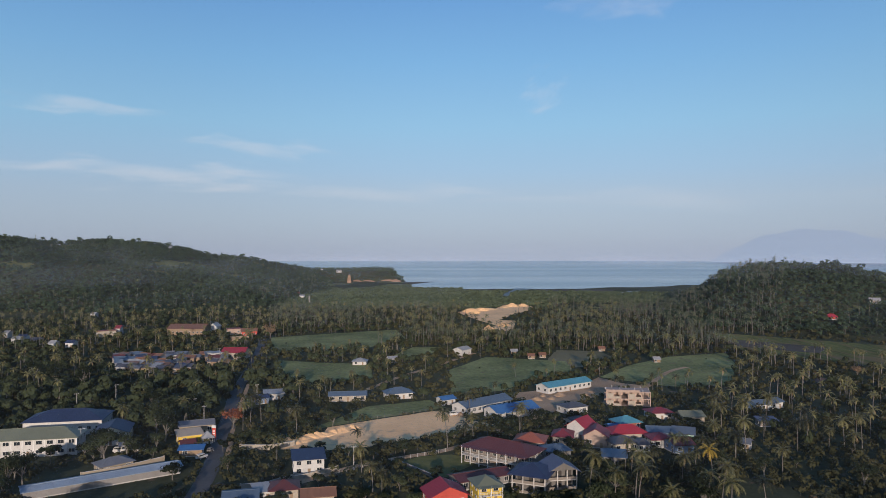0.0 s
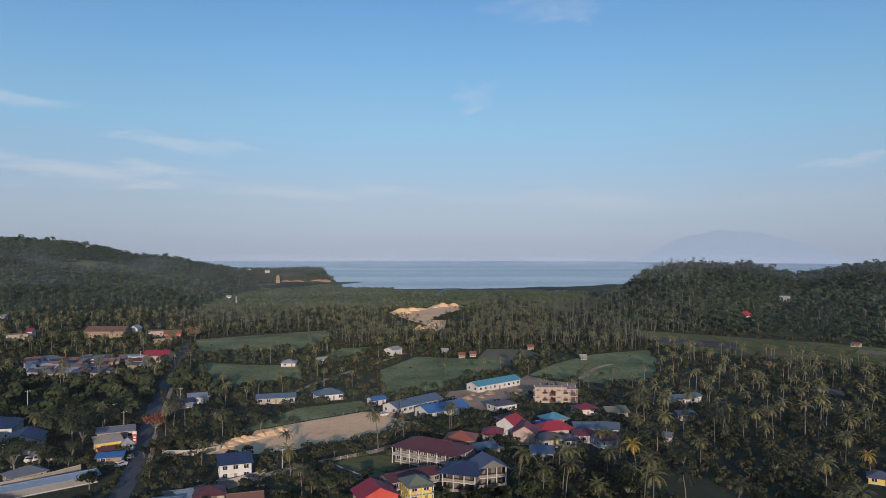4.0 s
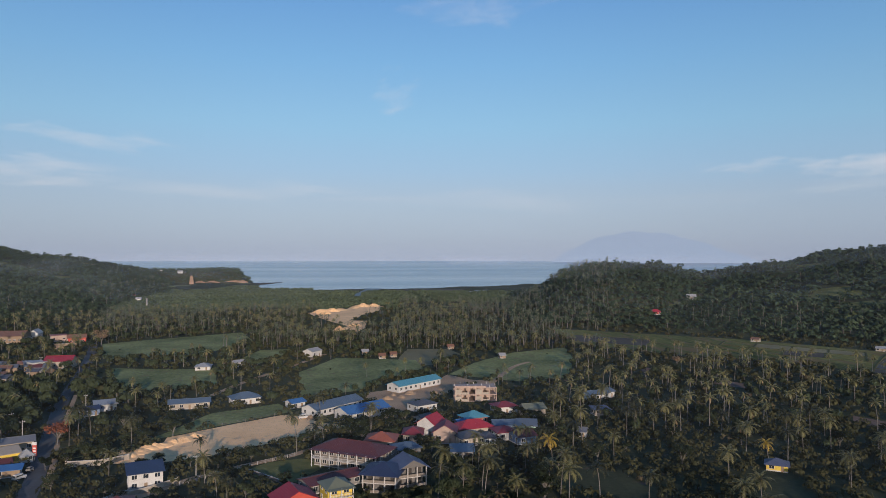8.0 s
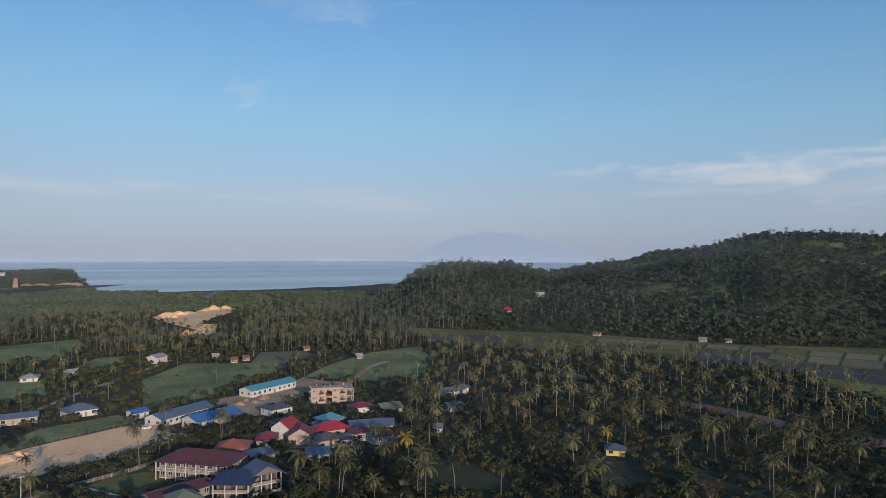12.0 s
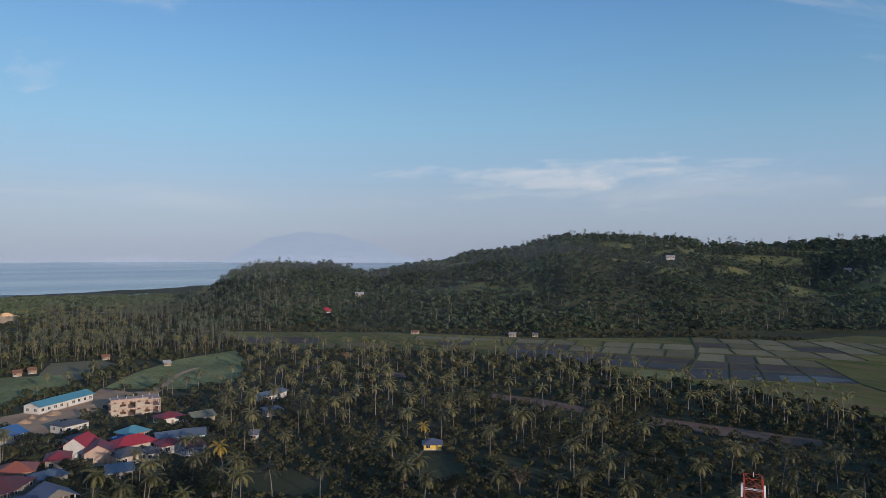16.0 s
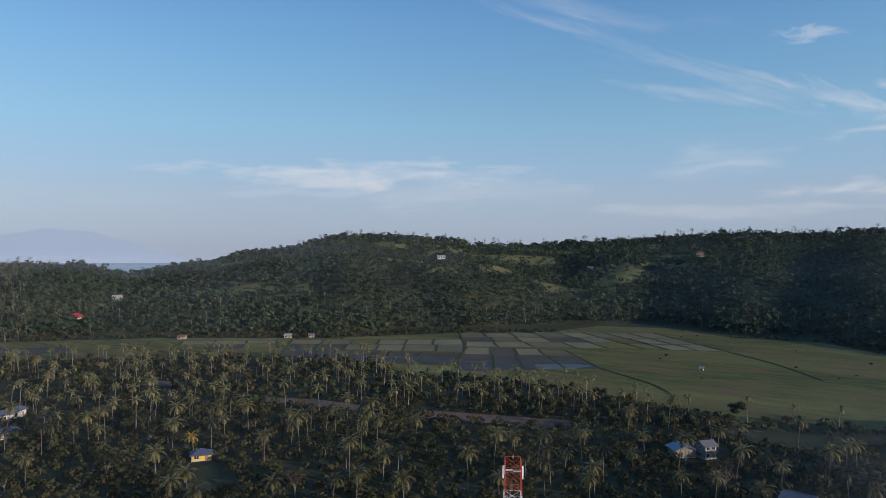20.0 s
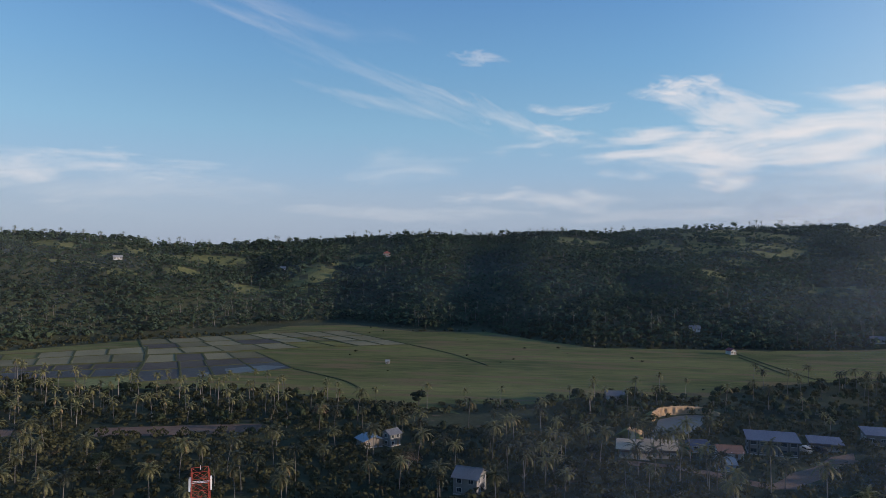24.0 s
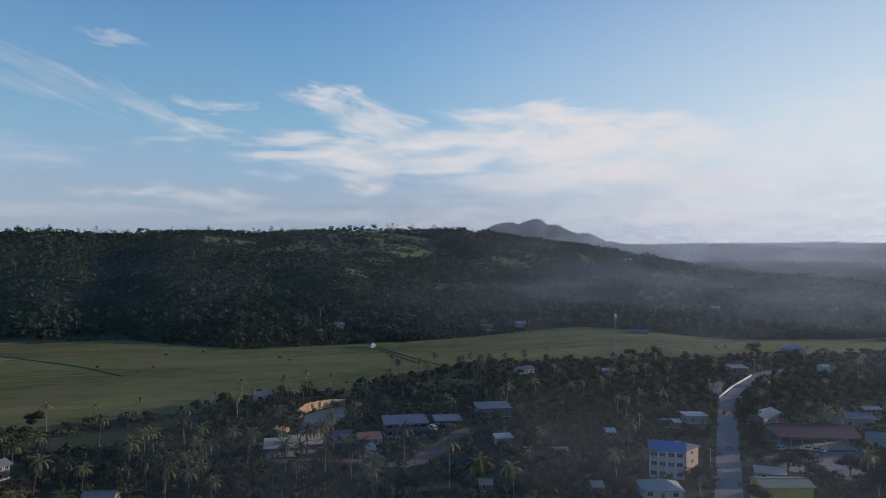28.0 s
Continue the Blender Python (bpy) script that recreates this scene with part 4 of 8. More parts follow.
def sign_pylon(x, y, rot):
    """A roadside sign on a post: red below, white above."""
    ob = empty("sign_pylon", x, y, 0, rot, "tall narrow red and white roadside sign", "sign")
    part("post", boxed((-0.12, 0.12, -0.12, 0.12, -0.3, 1.6)), M["concrete"], ob)
    part("panel", boxed((-0.75, 0.75, -0.15, 0.15, 1.604, 5.6)), M["red_wall"], ob)
    part("top_panel", boxed((-0.75, 0.75, -0.16, 0.16, 5.604, 6.6)), M["white_trim"], ob)
    for k in range(3):
        part("letter_bar", boxed((-0.5, 0.5, -0.19, -0.154, 2.2 + k, 2.7 + k)), M["white_trim"], ob)
    return ob


def tarpaulin(label, x, y, rot, w, h, m_name, z=0.0):
    """A hanging sheet on two poles."""
    ob = empty("tarpaulin", x, y, z, rot, label, "tarpaulin")
    bm = bmesh.new()
    n = 8
    rows = [[bm.verts.new((-w / 2 + w * i / n, 0.12 * math.sin(i * 1.3) + 0.3 * k, 0.4 + (h - 0.4) * (1 - k) - 0.12 * math.sin(math.pi * i / n))) for i in range(n + 1)] for k in (0, 1)]
    for i in range(n):
        bm.faces.new((rows[0][i], rows[0][i + 1], rows[1][i + 1], rows[1][i]))
    bmesh.ops.solidify(bm, geom=bm.faces[:], thickness=0.02)
    part("cloth", bm, M[m_name], ob)
    for s in (-1, 1):
        part("pole", boxed((s * w / 2 - 0.04, s * w / 2 + 0.04, -0.04, 0.04, -0.2, h + 0.1)), M["wood_wall"], ob)
    return ob


def post_fence(label, line, gap=3.0, h=1.2, m_name="bark"):
    """A fence of single posts with two rails."""
    x0, y0 = line[0]
    ob = empty("fence", x0, y0, 0, 0, label, "fence")
    me = kept(("fence_post", h, m_name), lambda: boxed((-0.08, 0.08, -0.08, 0.08, -0.3, h)), M[m_name])
    for (ax, ay), (bx, by) in zip(line, line[1:]):
        L, a = math.dist((ax, ay), (bx, by)), math.degrees(math.atan2(by - ay, bx - ax))
        for i in range(int(L / gap) + 1):
            f = i * gap / L
            share("post", me, ob, "", pose(ax - x0 + (bx - ax) * f, ay - y0 + (by - ay) * f, 0))
        part("rail", boxed((0, L, -0.02, 0.02, h * 0.85, h * 0.85 + 0.05)), M[m_name], ob, "", pose(ax - x0, ay - y0, 0, 0, 0, a))
        part("rail", boxed((0, L, -0.02, 0.02, h * 0.45, h * 0.45 + 0.05)), M[m_name], ob, "", pose(ax - x0, ay - y0, 0, 0, 0, a))
    return ob


# ---- fields, sand and roads ----
patch('rice_field', [(240.1, 639.9), (377.8, 522.3), (452.1, 409.1), (467.5, 405.1), (545.3, 349.1), (595.0, 281.1), (689.4, 262.1), (709.4, 198.7), (660.4, 125.6), (674.0, 60.4), (616.2, 9.9), (574.1, -37.0), (581.7, -144.3), (596.4, -353.3), (509.9, -462.7), (471.6, -602.0), (411.6, -525.4), (419.7, -435.3), (424.2, -333.6), (445.2, -314.3), (455.4, -190.4), (436.3, -146.3), (418.5, -111.0), (385.7, -82.9), (386.0, -31.0), (350.8, 10.1), (346.5, 56.1), (324.1, 39.3), (338.1, 64.2), (350.3, 109.3), (366.2, 158.9), (347.3, 255.2), (374.3, 307.4), (328.8, 411.3), (271.4, 461.0), (222.6, 519.1)], M['field'], 'wide flat rice field of green and ochre stubble', 'field', 0.05)


def paddies(corners, cols, rows, kinds, seed, jog=0.12):
    """A block of small paddies between low dykes: corners in order round the block, kinds a list of materials for each row."""
    rng = random.Random(seed)
    a, b, c, d = (Vector(p) for p in corners)
    us = [[(i + (rng.uniform(-jog, jog) if 0 < i < cols else 0)) / cols for i in range(cols + 1)] for j in range(rows)]
    vs = [(j + (rng.uniform(-jog, jog) if 0 < j < rows else 0)) / rows for j in range(rows + 1)]
    at = lambda u, v: a.lerp(b, u).lerp(d.lerp(c, u), v)
    for j in range(rows):
        for i in range(cols):
            m = rng.choice(kinds[j])
            u0, u1, v0, v1 = us[j][i], us[j][i + 1], vs[j], vs[j + 1]
            if m != "field":
                patch("paddy", [tuple(at(u, v)) for u, v in ((u0, v0), (u1, v0), (u1, v1), (u0, v1))], M[m], PADDY[m], "paddy", 0.08 + 0.008 * seed + 0.004 * ((i + j) % 2), clear=False)
            if i:
                dyke([at(u0, v0), at(u0, v1)])
    for j in range(rows + 1):
        dyke([at(u / 6, vs[j]) for u in range(7)])
    for u in (0, 1):
        dyke([at(u, 0), at(u, 1)])


def dyke(line, width=1.6):
    ribbon("dyke", [(p[0], p[1]) for p in line], width, M["dyke"], "low earth dyke between paddies", "dyke", 0.36 + 0.004 * (len(bpy.data.meshes) % 12), 0.30, False)


PADDY = {"stubble": "dry ochre stubble paddy between low dykes", "mud": "dark bare ploughed paddy soil", "wet_soil": "dark wet paddy with a thin sheen of water", "grass": "bright green paddy of young rice", "field": "", "pond": "flooded paddy mirroring the pale sky"}
paddies([(552.6, 345.4), (621.2, 254.1), (542.7, 167.7), (472.6, 289.7)], 5, 3, [["stubble"], ["stubble", "stubble", "mud"], ["stubble", "stubble", "field"]], 3)
paddies([(621.2, 254.1), (655.4, 195.3), (566.0, 112.7), (542.7, 167.7)], 3, 3, [["stubble"], ["stubble", "field"], ["stubble", "field"]], 4)
paddies([(471.6, 287.7), (502.0, 218.3), (434.4, 163.2), (369.6, 235.3)], 4, 3, [["mud", "stubble"], ["mud", "wet_soil", "stubble"], ["wet_soil", "mud", "wet_soil"]], 9)
paddies([(423.0, 430.1), (513.3, 313.9), (445.4, 274.0), (381.5, 395.8)], 6, 2, [["stubble", "field", "stubble"], ["mud", "mud", "stubble"]], 6)
paddies([(380.5, 394.8), (441.4, 273.0), (391.2, 249.1), (343.8, 361.5)], 5, 2, [["mud", "wet_soil"], ["wet_soil", "mud"]], 7)
paddies([(352.0, 520.0), (414.0, 440.0), (382.0, 404.0), (312.0, 476.0)], 4, 2, [["stubble", "field"], ["mud", "field"]], 12)
patch('paddy', [(373.1, 272.3), (389.0, 248.4), (364.2, 235.7), (347.6, 252.1)], M['grass'], PADDY["grass"], 'paddy', 0.16, clear=False)
patch('paddy', [(241.0, 585.1), (295.2, 538.6), (272.3, 506.0), (221.8, 549.6)], M['mud'], 'dark ploughed strip below the wooded hill', 'paddy', 0.17, clear=False)
patch('flooded_paddy', [(425.4, 206.3), (442.9, 186.8), (442.6, 171.4), (428.0, 176.0), (415.4, 180.7), (405.2, 194.6)], M['pond'], PADDY["pond"], 'water', 0.20, clear=False)
patch('flooded_paddy', [(402.4, 213.0), (411.4, 210.3), (399.7, 202.6), (391.6, 204.8)], M['pond'], PADDY["pond"], 'water', 0.20, clear=False)
for line in ([(566.0, 112.7), (520.0, 72.0), (470.0, 40.0)], [(567.9, -140.8), (500.0, -150.0), (452.0, -160.0)], [(541.7, -138.7), (463.6, -148.1)], [(434.4, 163.2), (400.0, 120.0), (372.0, 100.0)]):
    dyke(line, 1.3)
patch('sand_lot', [(-58.4, 273.9), (-48.9, 285.7), (-48.7, 295.7), (-32.0, 307.4), (-3.7, 325.7), (4.1, 321.2), (12.6, 307.3), (23.3, 300.4), (15.6, 292.8), (-3.2, 282.2), (-27.8, 266.8), (-44.1, 261.6), (-71.1, 263.8)], M['sand'], 'bare pale sand filled and levelled for building', 'sand', 0.12)
patch('sand_pit', [(16.3, 842.1), (39.5, 873.7), (66.1, 890.4), (83.2, 954.3), (109.7, 964.2), (120.2, 907.6), (100.1, 849.5), (78.7, 805.4), (60.9, 747.1), (76.6, 741.1), (65.9, 648.1), (39.5, 643.7), (35.3, 662.0), (53.6, 691.5), (36.8, 747.2)], M['sand'], 'bare yellow sand quarried in the plain', 'sand', 0.15)
patch('site_yard', [(36.5, 367.6), (47.2, 371.2), (54.1, 375.4), (66.1, 381.6), (82.7, 396.1), (91.2, 411.8), (100.4, 393.5), (112.0, 386.0), (110.0, 370.0), (89.6, 366.3), (76.9, 356.1), (60.2, 338.5), (50.6, 322.9), (43.4, 315.8), (41.9, 338.1), (36.4, 350.0)], M['gravel'], 'bare trodden building yard of sand and gravel', 'yard', 0.1)
patch('grass_plot', [(-79.8, 271.5), (-60.2, 282.2), (-50.1, 304.4), (-36.3, 335.1), (-6.8, 350.2), (1.6, 332.7), (-31.1, 310.5), (-49.9, 295.7)], M['grass'], 'lush green grass beside the sand', 'grass', 0.06)
patch('meadow', [(-111.0, 475.8), (-84.3, 466.2), (-47.8, 459.3), (-40.6, 405.2), (-70.8, 391.6), (-93.3, 400.0)], M['grass'], 'green meadow ringed by palms', 'meadow', 0.06)
patch('meadow', [(-146.9, 598.4), (-93.7, 630.8), (-44.6, 657.5), (-30.5, 590.6), (-61.6, 530.0), (-127.2, 518.3)], M['grass'], 'green meadow behind the coconut rows', 'meadow', 0.07)
patch('meadow', [(-37.3, 490.8), (-23.5, 539.2), (2.6, 542.3), (-5.8, 512.4), (-24.6, 475.7)], M['grass'], 'pale green plot among the palms', 'meadow', 0.08)
patch('meadow', [(3.9, 437.6), (30.1, 490.7), (82.1, 470.7), (81.4, 427.4), (58.6, 412.3), (36.7, 375.6), (4.6, 361.1)], M['grass'], 'green meadow before the sheds', 'meadow', 0.09)
patch('meadow', [(91.8, 412.2), (119.0, 452.3), (156.8, 490.5), (206.0, 509.3), (188.4, 447.9), (158.5, 388.1), (128.7, 383.3), (115.6, 391.4)], M['grass'], 'sunlit green meadow below the wooded hill', 'meadow', 0.08)
patch('dry_plot', [(85.0, 523.8), (115.4, 517.9), (119.2, 490.6), (89.0, 448.0), (64.9, 456.9)], M['stubble'], 'brown dry plot among palms', 'plot', 0.07)
patch('lawn', [(-16.6, 245.0), (-8.0, 254.4), (3.3, 256.5), (13.3, 249.6), (1.1, 231.0), (-10.3, 236.9)], M['hill_grass'], 'dark green lawn inside a low wall', 'lawn', 0.06)
# earth colour instead of grass, so the clearing's shade is in the material
patch('lawn', [(84.7, 218.1), (99.5, 227.1), (109.4, 210.5), (107.8, 189.4), (80.9, 208.3)], M['earth'], 'grass clearing at the edge of the palms, shade painted as dark earth', 'lawn', 0.06)
patch('clearing', [(317.8, 66.7), (331.6, 21.2), (351.9, -5.9), (327.0, -2.8), (299.1, 28.8), (297.9, 52.8)], M['earth'], 'bare brown strip along the field', 'clearing', 0.06)
ribbon('road', [(-73.7, 201.1), (-79.8, 240.0), (-90.6, 288.4), (-97.3, 318.0), (-110.4, 375.8), (-127.0, 471.0), (-144.0, 555.5), (-169.4, 676.9)], 6.0, M['asphalt'], 'grey asphalt road running through the town towards the hills', 'road', 0.12)
ribbon('road_shoulder', [(-75.4, 240.0), (-83.2, 275.5), (-89.1, 297.6), (-97.1, 335.1), (-108.8, 391.6)], 2.0, M['gravel'], 'pale gravel shoulder beside the road', 'shoulder', 0.1)
ribbon('lane', [(-62.5, 218.5), (-47.9, 224.9), (-31.9, 241.2), (-17.1, 251.6), (-0.9, 260.8), (10.1, 271.4)], 3.6, M['gravel'], 'pale gravel lane between fenced lots', 'lane', 0.09)
ribbon('lane', [(-65.3, 361.2), (-43.3, 372.7), (-27.7, 408.8), (-1.5, 459.2), (23.0, 509.5)], 3.5, M['gravel'], 'pale dirt lane through the palms', 'lane', 0.13)
ribbon('lane', [(76.0, 341.1), (97.9, 361.0), (136.6, 427.4), (155.8, 447.9)], 3.5, M['gravel'], 'pale dirt track along the meadow', 'lane', 0.13)
ribbon('road', [(167.0, -149.5), (190.2, -170.3), (224.3, -200.3), (254.8, -227.2), (288.9, -258.6), (324.0, -300.2), (356.1, -345.9), (362.8, -376.3)], 8.5, M['pale_asphalt'], 'pale concrete road leading out to the bridge', 'road', 0.12)
ribbon('road_branch', [(284.1, -251.5), (314.9, -274.1), (338.4, -296.6), (355.5, -327.1)], 5.0, M['pale_asphalt'], 'pale concrete side road', 'road', 0.11)
ribbon('lane', [(260.7, -25.1), (257.0, -42.8), (250.3, -58.1), (241.2, -72.5), (254.3, -85.5), (266.2, -101.5), (277.5, -111.0)], 5.5, M['dry_earth'], 'pale dirt road past the yards', 'lane', 0.1)
patch('yard', [(255.7, -81.4), (266.8, -94.4), (279.8, -104.1), (286.7, -114.6), (268.5, -108.6), (252.3, -91.6), (239.5, -79.5), (238.6, -73.9)], M['dry_earth'], 'dusty bare yard', 'yard', 0.08)
patch('court', [(211.4, -213.7), (201.6, -243.0), (182.3, -232.7), (177.3, -208.5), (190.7, -197.8), (205.3, -196.8)], M['pale_asphalt'], 'paved court before the long hall', 'court', 0.08)
patch('quarry_pond', [(295.0, -39.0), (302.6, -41.2), (318.0, -47.0), (330.2, -49.6), (338.7, -58.9), (342.9, -68.1), (340.0, -74.0), (324.4, -67.5), (301.5, -57.2), (291.9, -48.1)], M['pond'], 'grey water standing in a dug pit', 'pond', 0.1)
patch('bare_ground', [(214.8, 407.1), (222.2, 412.4), (224.6, 405.8), (221.3, 394.9), (214.8, 389.1), (211.2, 394.2)], M['dry_earth'], 'reddish bare earth among the palms', 'bare earth', 0.06)
patch('bare_ground', [(242.2, 368.1), (251.6, 348.0), (242.6, 335.5), (233.5, 354.9)], M['dry_earth'], 'reddish bare earth among the palms', 'bare earth', 0.06)
patch('bare_ground', [(250.1, 273.1), (260.3, 249.3), (265.8, 218.5), (255.7, 208.1), (248.3, 236.8), (240.2, 262.3)], M['dry_earth'], 'long strip of reddish bare earth among the palms', 'bare earth', 0.06)
patch('bare_ground', [(273.0, 190.7), (284.0, 154.2), (292.0, 123.7), (279.7, 118.5), (267.4, 151.4), (260.0, 182.2)], M['dry_earth'], 'long strip of reddish bare earth among the palms', 'bare earth', 0.06)

# ---- the town west of the road ----
house('long white two-storey school block with a grey-green hip roof', -153.1, 258.3, 12.0, 36.3, 11.0, 6.6, 'hip', 2.6, 'white_wall', 'olive_roof', floors=2, wins=10, pane_w=2.0, piers=True, name='school_block', category='school')
house('large hall with a dark navy hip roof and white walls', -155.3, 290.8, 10.9, 29.5, 16.0, 6.0, 'hip', 3.0, 'white_wall', 'navy_roof', name='hall', category='hall')
house('grey-roofed wing of the hall', -153.9, 290.4, 22.9, 19.3, 9.0, 4.5, 'gable', 2.0, 'white_wall', 'dark_roof', name='hall_wing', category='hall')
house('white building with a navy gable roof', -129.4, 275.1, 15.9, 12.1, 14.0, 5.0, 'gable_front', 2.2, 'white_wall', 'navy_roof', floors=2)
house('yellow roadside shop with a tan metal roof', -99.3, 273.8, 28.2, 8.7, 7.0, 3.4, 'shed', 0.9, 'yellow_wall', 'tan_roof', name='shop', category='shop', door=True)
house('low grey-roofed shop behind the yellow one', -101.7, 288.9, 20.6, 13.1, 7.0, 3.6, 'gable', 1.2, 'beige_wall', 'grey_roof', name='shop', category='shop')
house('small white peaked tent beside the road', -91.8, 272.7, 27.3, 3.6, 4.0, 2.8, 'hip', 1.6, 'white_wall', 'white_roof', name='tent', category='tent', door=False)
house('small roadside stall with a blue roof', -91.9, 255.9, 10.3, 8.0, 4.0, 2.6, 'shed', 0.6, 'wood_wall', 'blue_roof', name='stall', category='stall')
house('small stall with a brown roof', -96.2, 263.5, 29.7, 4.6, 4.0, 2.8, 'gable', 0.8, 'grey_wall', 'maroon_roof', name='stall', category='stall')
house('low house with a pale grey roof behind a wall', -112.1, 238.3, 46.2, 10.4, 7.0, 3.2, 'hip', 1.4, 'beige_wall', 'grey_roof')
house('long low shed with a pale blue metal roof', -108.8, 225.0, 35.1, 45.7, 7.0, 2.6, 'gable', 0.7, 'grey_wall', 'frost_roof', name='long_shed', category='shed', wins=-1)
perimeter_wall("beige plastered wall with pillars behind the long shed", [(-118.1, 228.2), (-108.0, 235.1), (-98.2, 246.4)], 2.4)
perimeter_wall("pale lot wall beside the road", [(-76.0, 262.3), (-64.4, 262.3), (-57.0, 267.6)], 2.0, "cream_wall")
perimeter_wall("white concrete fence round the house", [(-48.4, 227.1), (-42.0, 232.2), (-35.8, 238.1)], 1.6, "cream_wall")
perimeter_wall("low concrete wall round the lawn", [(-15.7, 246.3), (-9.5, 238.7), (-3.6, 231.0)], 1.0, "grey_wall")
perimeter_wall("pale concrete wall along the lots", [(-63.6, 219.6), (-56.2, 221.7), (-48.9, 229.3)], 1.5, "cream_wall")
house('white-roofed house among palms east of the road', -85.4, 353.2, 17.6, 9.1, 7.0, 3.2, 'shed', 0.8, 'white_wall', 'white_roof')
house('small house with a dark blue roof', -89.7, 343.2, 34.9, 6.8, 6.0, 3.0, 'gable', 1.0, 'blue_wall', 'navy_roof')
vehicle("white van parked under trees", -119.8, 259.4, 8, "white_wall", 4.6, 1.8, 2.0)
vehicle("white car parked beside the van", -112.1, 260.1, 12, "white_wall")
vehicle("white van on the sand lot", 4.8, 316.8, 20, "white_wall", 4.6, 1.8, 2.0)
vehicle("dark pickup parked at the roadside", -70.5, 219.6, 75, "dark_frame", 4.8, 1.8, 1.7)
vehicle("motor tricycle with a dark sidecar on the road", -86.5, 260.1, 80, "grey_wall", 2.6, 1.6, 1.6, "motor_tricycle", "tricycle")
house('white canopy over parked cars', -118.2, 262.5, 25.9, 5.2, 5.0, 2.6, 'hip', 1.4, 'white_wall', 'white_roof', name='canopy', category='canopy', door=False)

# ---- the market and the far village ----
small_house('small crowded house with a rust metal roof', -204.2, 480.0, -18.5, 6.6, 6.1, 3.2, 'gable', 1.3, 'white_wall', 'rust_roof', name='market_house', group='crowded houses of the market')
small_house('small crowded house with a rust metal roof', -195.8, 452.8, 20.4, 4.3, 6.8, 3.6, 'gable', 1.3, 'grey_wall', 'rust_roof', name='market_house', group='crowded houses of the market')
small_house('small crowded house with a grey metal roof', -156.1, 474.2, -20.0, 6.0, 7.8, 3.3, 'shed', 1.3, 'wood_wall', 'grey_roof', name='market_house', group='crowded houses of the market')
small_house('small crowded house with a pale blue metal roof', -202.7, 459.5, 25.6, 3.7, 6.0, 3.0, 'shed', 1.3, 'grey_wall', 'pale_blue_roof', name='market_house', group='crowded houses of the market')
small_house('small crowded house with a white metal roof', -147.3, 457.2, -10.1, 5.6, 7.4, 3.0, 'gable', 1.3, 'white_wall', 'white_roof', name='market_house', group='crowded houses of the market')
small_house('small crowded house with a pale blue metal roof', -207.2, 460.2, 1.2, 7.3, 7.4, 3.1, 'shed', 1.3, 'wood_wall', 'pale_blue_roof', name='market_house', group='crowded houses of the market')
small_house('small crowded house with a dark metal roof', -195.4, 431.6, -8.7, 6.1, 7.1, 3.4, 'gable', 1.3, 'wood_wall', 'dark_roof', name='market_house', group='crowded houses of the market')
small_house('small crowded house with a rust metal roof', -150.4, 479.8, -14.4, 4.6, 7.7, 3.5, 'gable', 1.3, 'grey_wall', 'rust_roof', name='market_house', group='crowded houses of the market')
small_house('small crowded house with a grey metal roof', -146.4, 468.5, 15.1, 3.7, 8.7, 3.6, 'shed', 1.3, 'grey_wall', 'grey_roof', name='market_house', group='crowded houses of the market')
small_house('small crowded house with a maroon metal roof', -217.7, 470.5, 15.0, 6.8, 8.6, 3.3, 'gable', 1.3, 'grey_wall', 'maroon_roof', name='market_house', group='crowded houses of the market')
small_house('small crowded house with a dark metal roof', -157.2, 435.8, -6.1, 4.7, 8.9, 3.1, 'gable', 1.3, 'grey_wall', 'dark_roof', name='market_house', group='crowded houses of the market')
small_house('small crowded house with a grey metal roof', -220.7, 479.2, 23.9, 6.2, 7.7, 3.2, 'gable', 1.3, 'beige_wall', 'grey_roof', name='market_house', group='crowded houses of the market')
small_house('small crowded house with a rust metal roof', -151.3, 481.8, 7.0, 4.0, 8.9, 3.3, 'shed', 1.3, 'beige_wall', 'rust_roof', name='market_house', group='crowded houses of the market')
small_house('small crowded house with a pale blue metal roof', -171.5, 467.4, -13.3, 4.4, 9.0, 3.3, 'gable', 1.3, 'beige_wall', 'pale_blue_roof', name='market_house', group='crowded houses of the market')
small_house('small crowded house with a rust metal roof', -197.8, 458.2, -3.8, 5.7, 6.7, 3.5, 'gable', 1.3, 'beige_wall', 'rust_roof', name='market_house', group='crowded houses of the market')
small_house('small crowded house with a pale blue metal roof', -209.8, 483.5, -15.4, 5.7, 6.7, 3.5, 'gable', 1.3, 'grey_wall', 'pale_blue_roof', name='market_house', group='crowded houses of the market')
small_house('small crowded house with a white metal roof', -196.8, 432.4, -4.2, 5.6, 8.7, 3.3, 'shed', 1.3, 'white_wall', 'white_roof', name='market_house', group='crowded houses of the market')
small_house('small crowded house with a white metal roof', -188.1, 484.9, 27.9, 4.4, 8.8, 3.1, 'shed', 1.3, 'beige_wall', 'white_roof', name='market_house', group='crowded houses of the market')
small_house('small crowded house with a dark metal roof', -148.8, 454.8, -6.8, 6.3, 7.2, 3.2, 'gable', 1.3, 'wood_wall', 'dark_roof', name='market_house', group='crowded houses of the market')
small_house('small crowded house with a dark metal roof', -201.0, 435.6, 10.9, 3.7, 6.2, 2.9, 'shed', 1.3, 'beige_wall', 'dark_roof', name='market_house', group='crowded houses of the market')
small_house('small crowded house with a rust metal roof', -164.5, 444.5, 11.4, 6.5, 6.6, 2.9, 'shed', 1.3, 'grey_wall', 'rust_roof', name='market_house', group='crowded houses of the market')
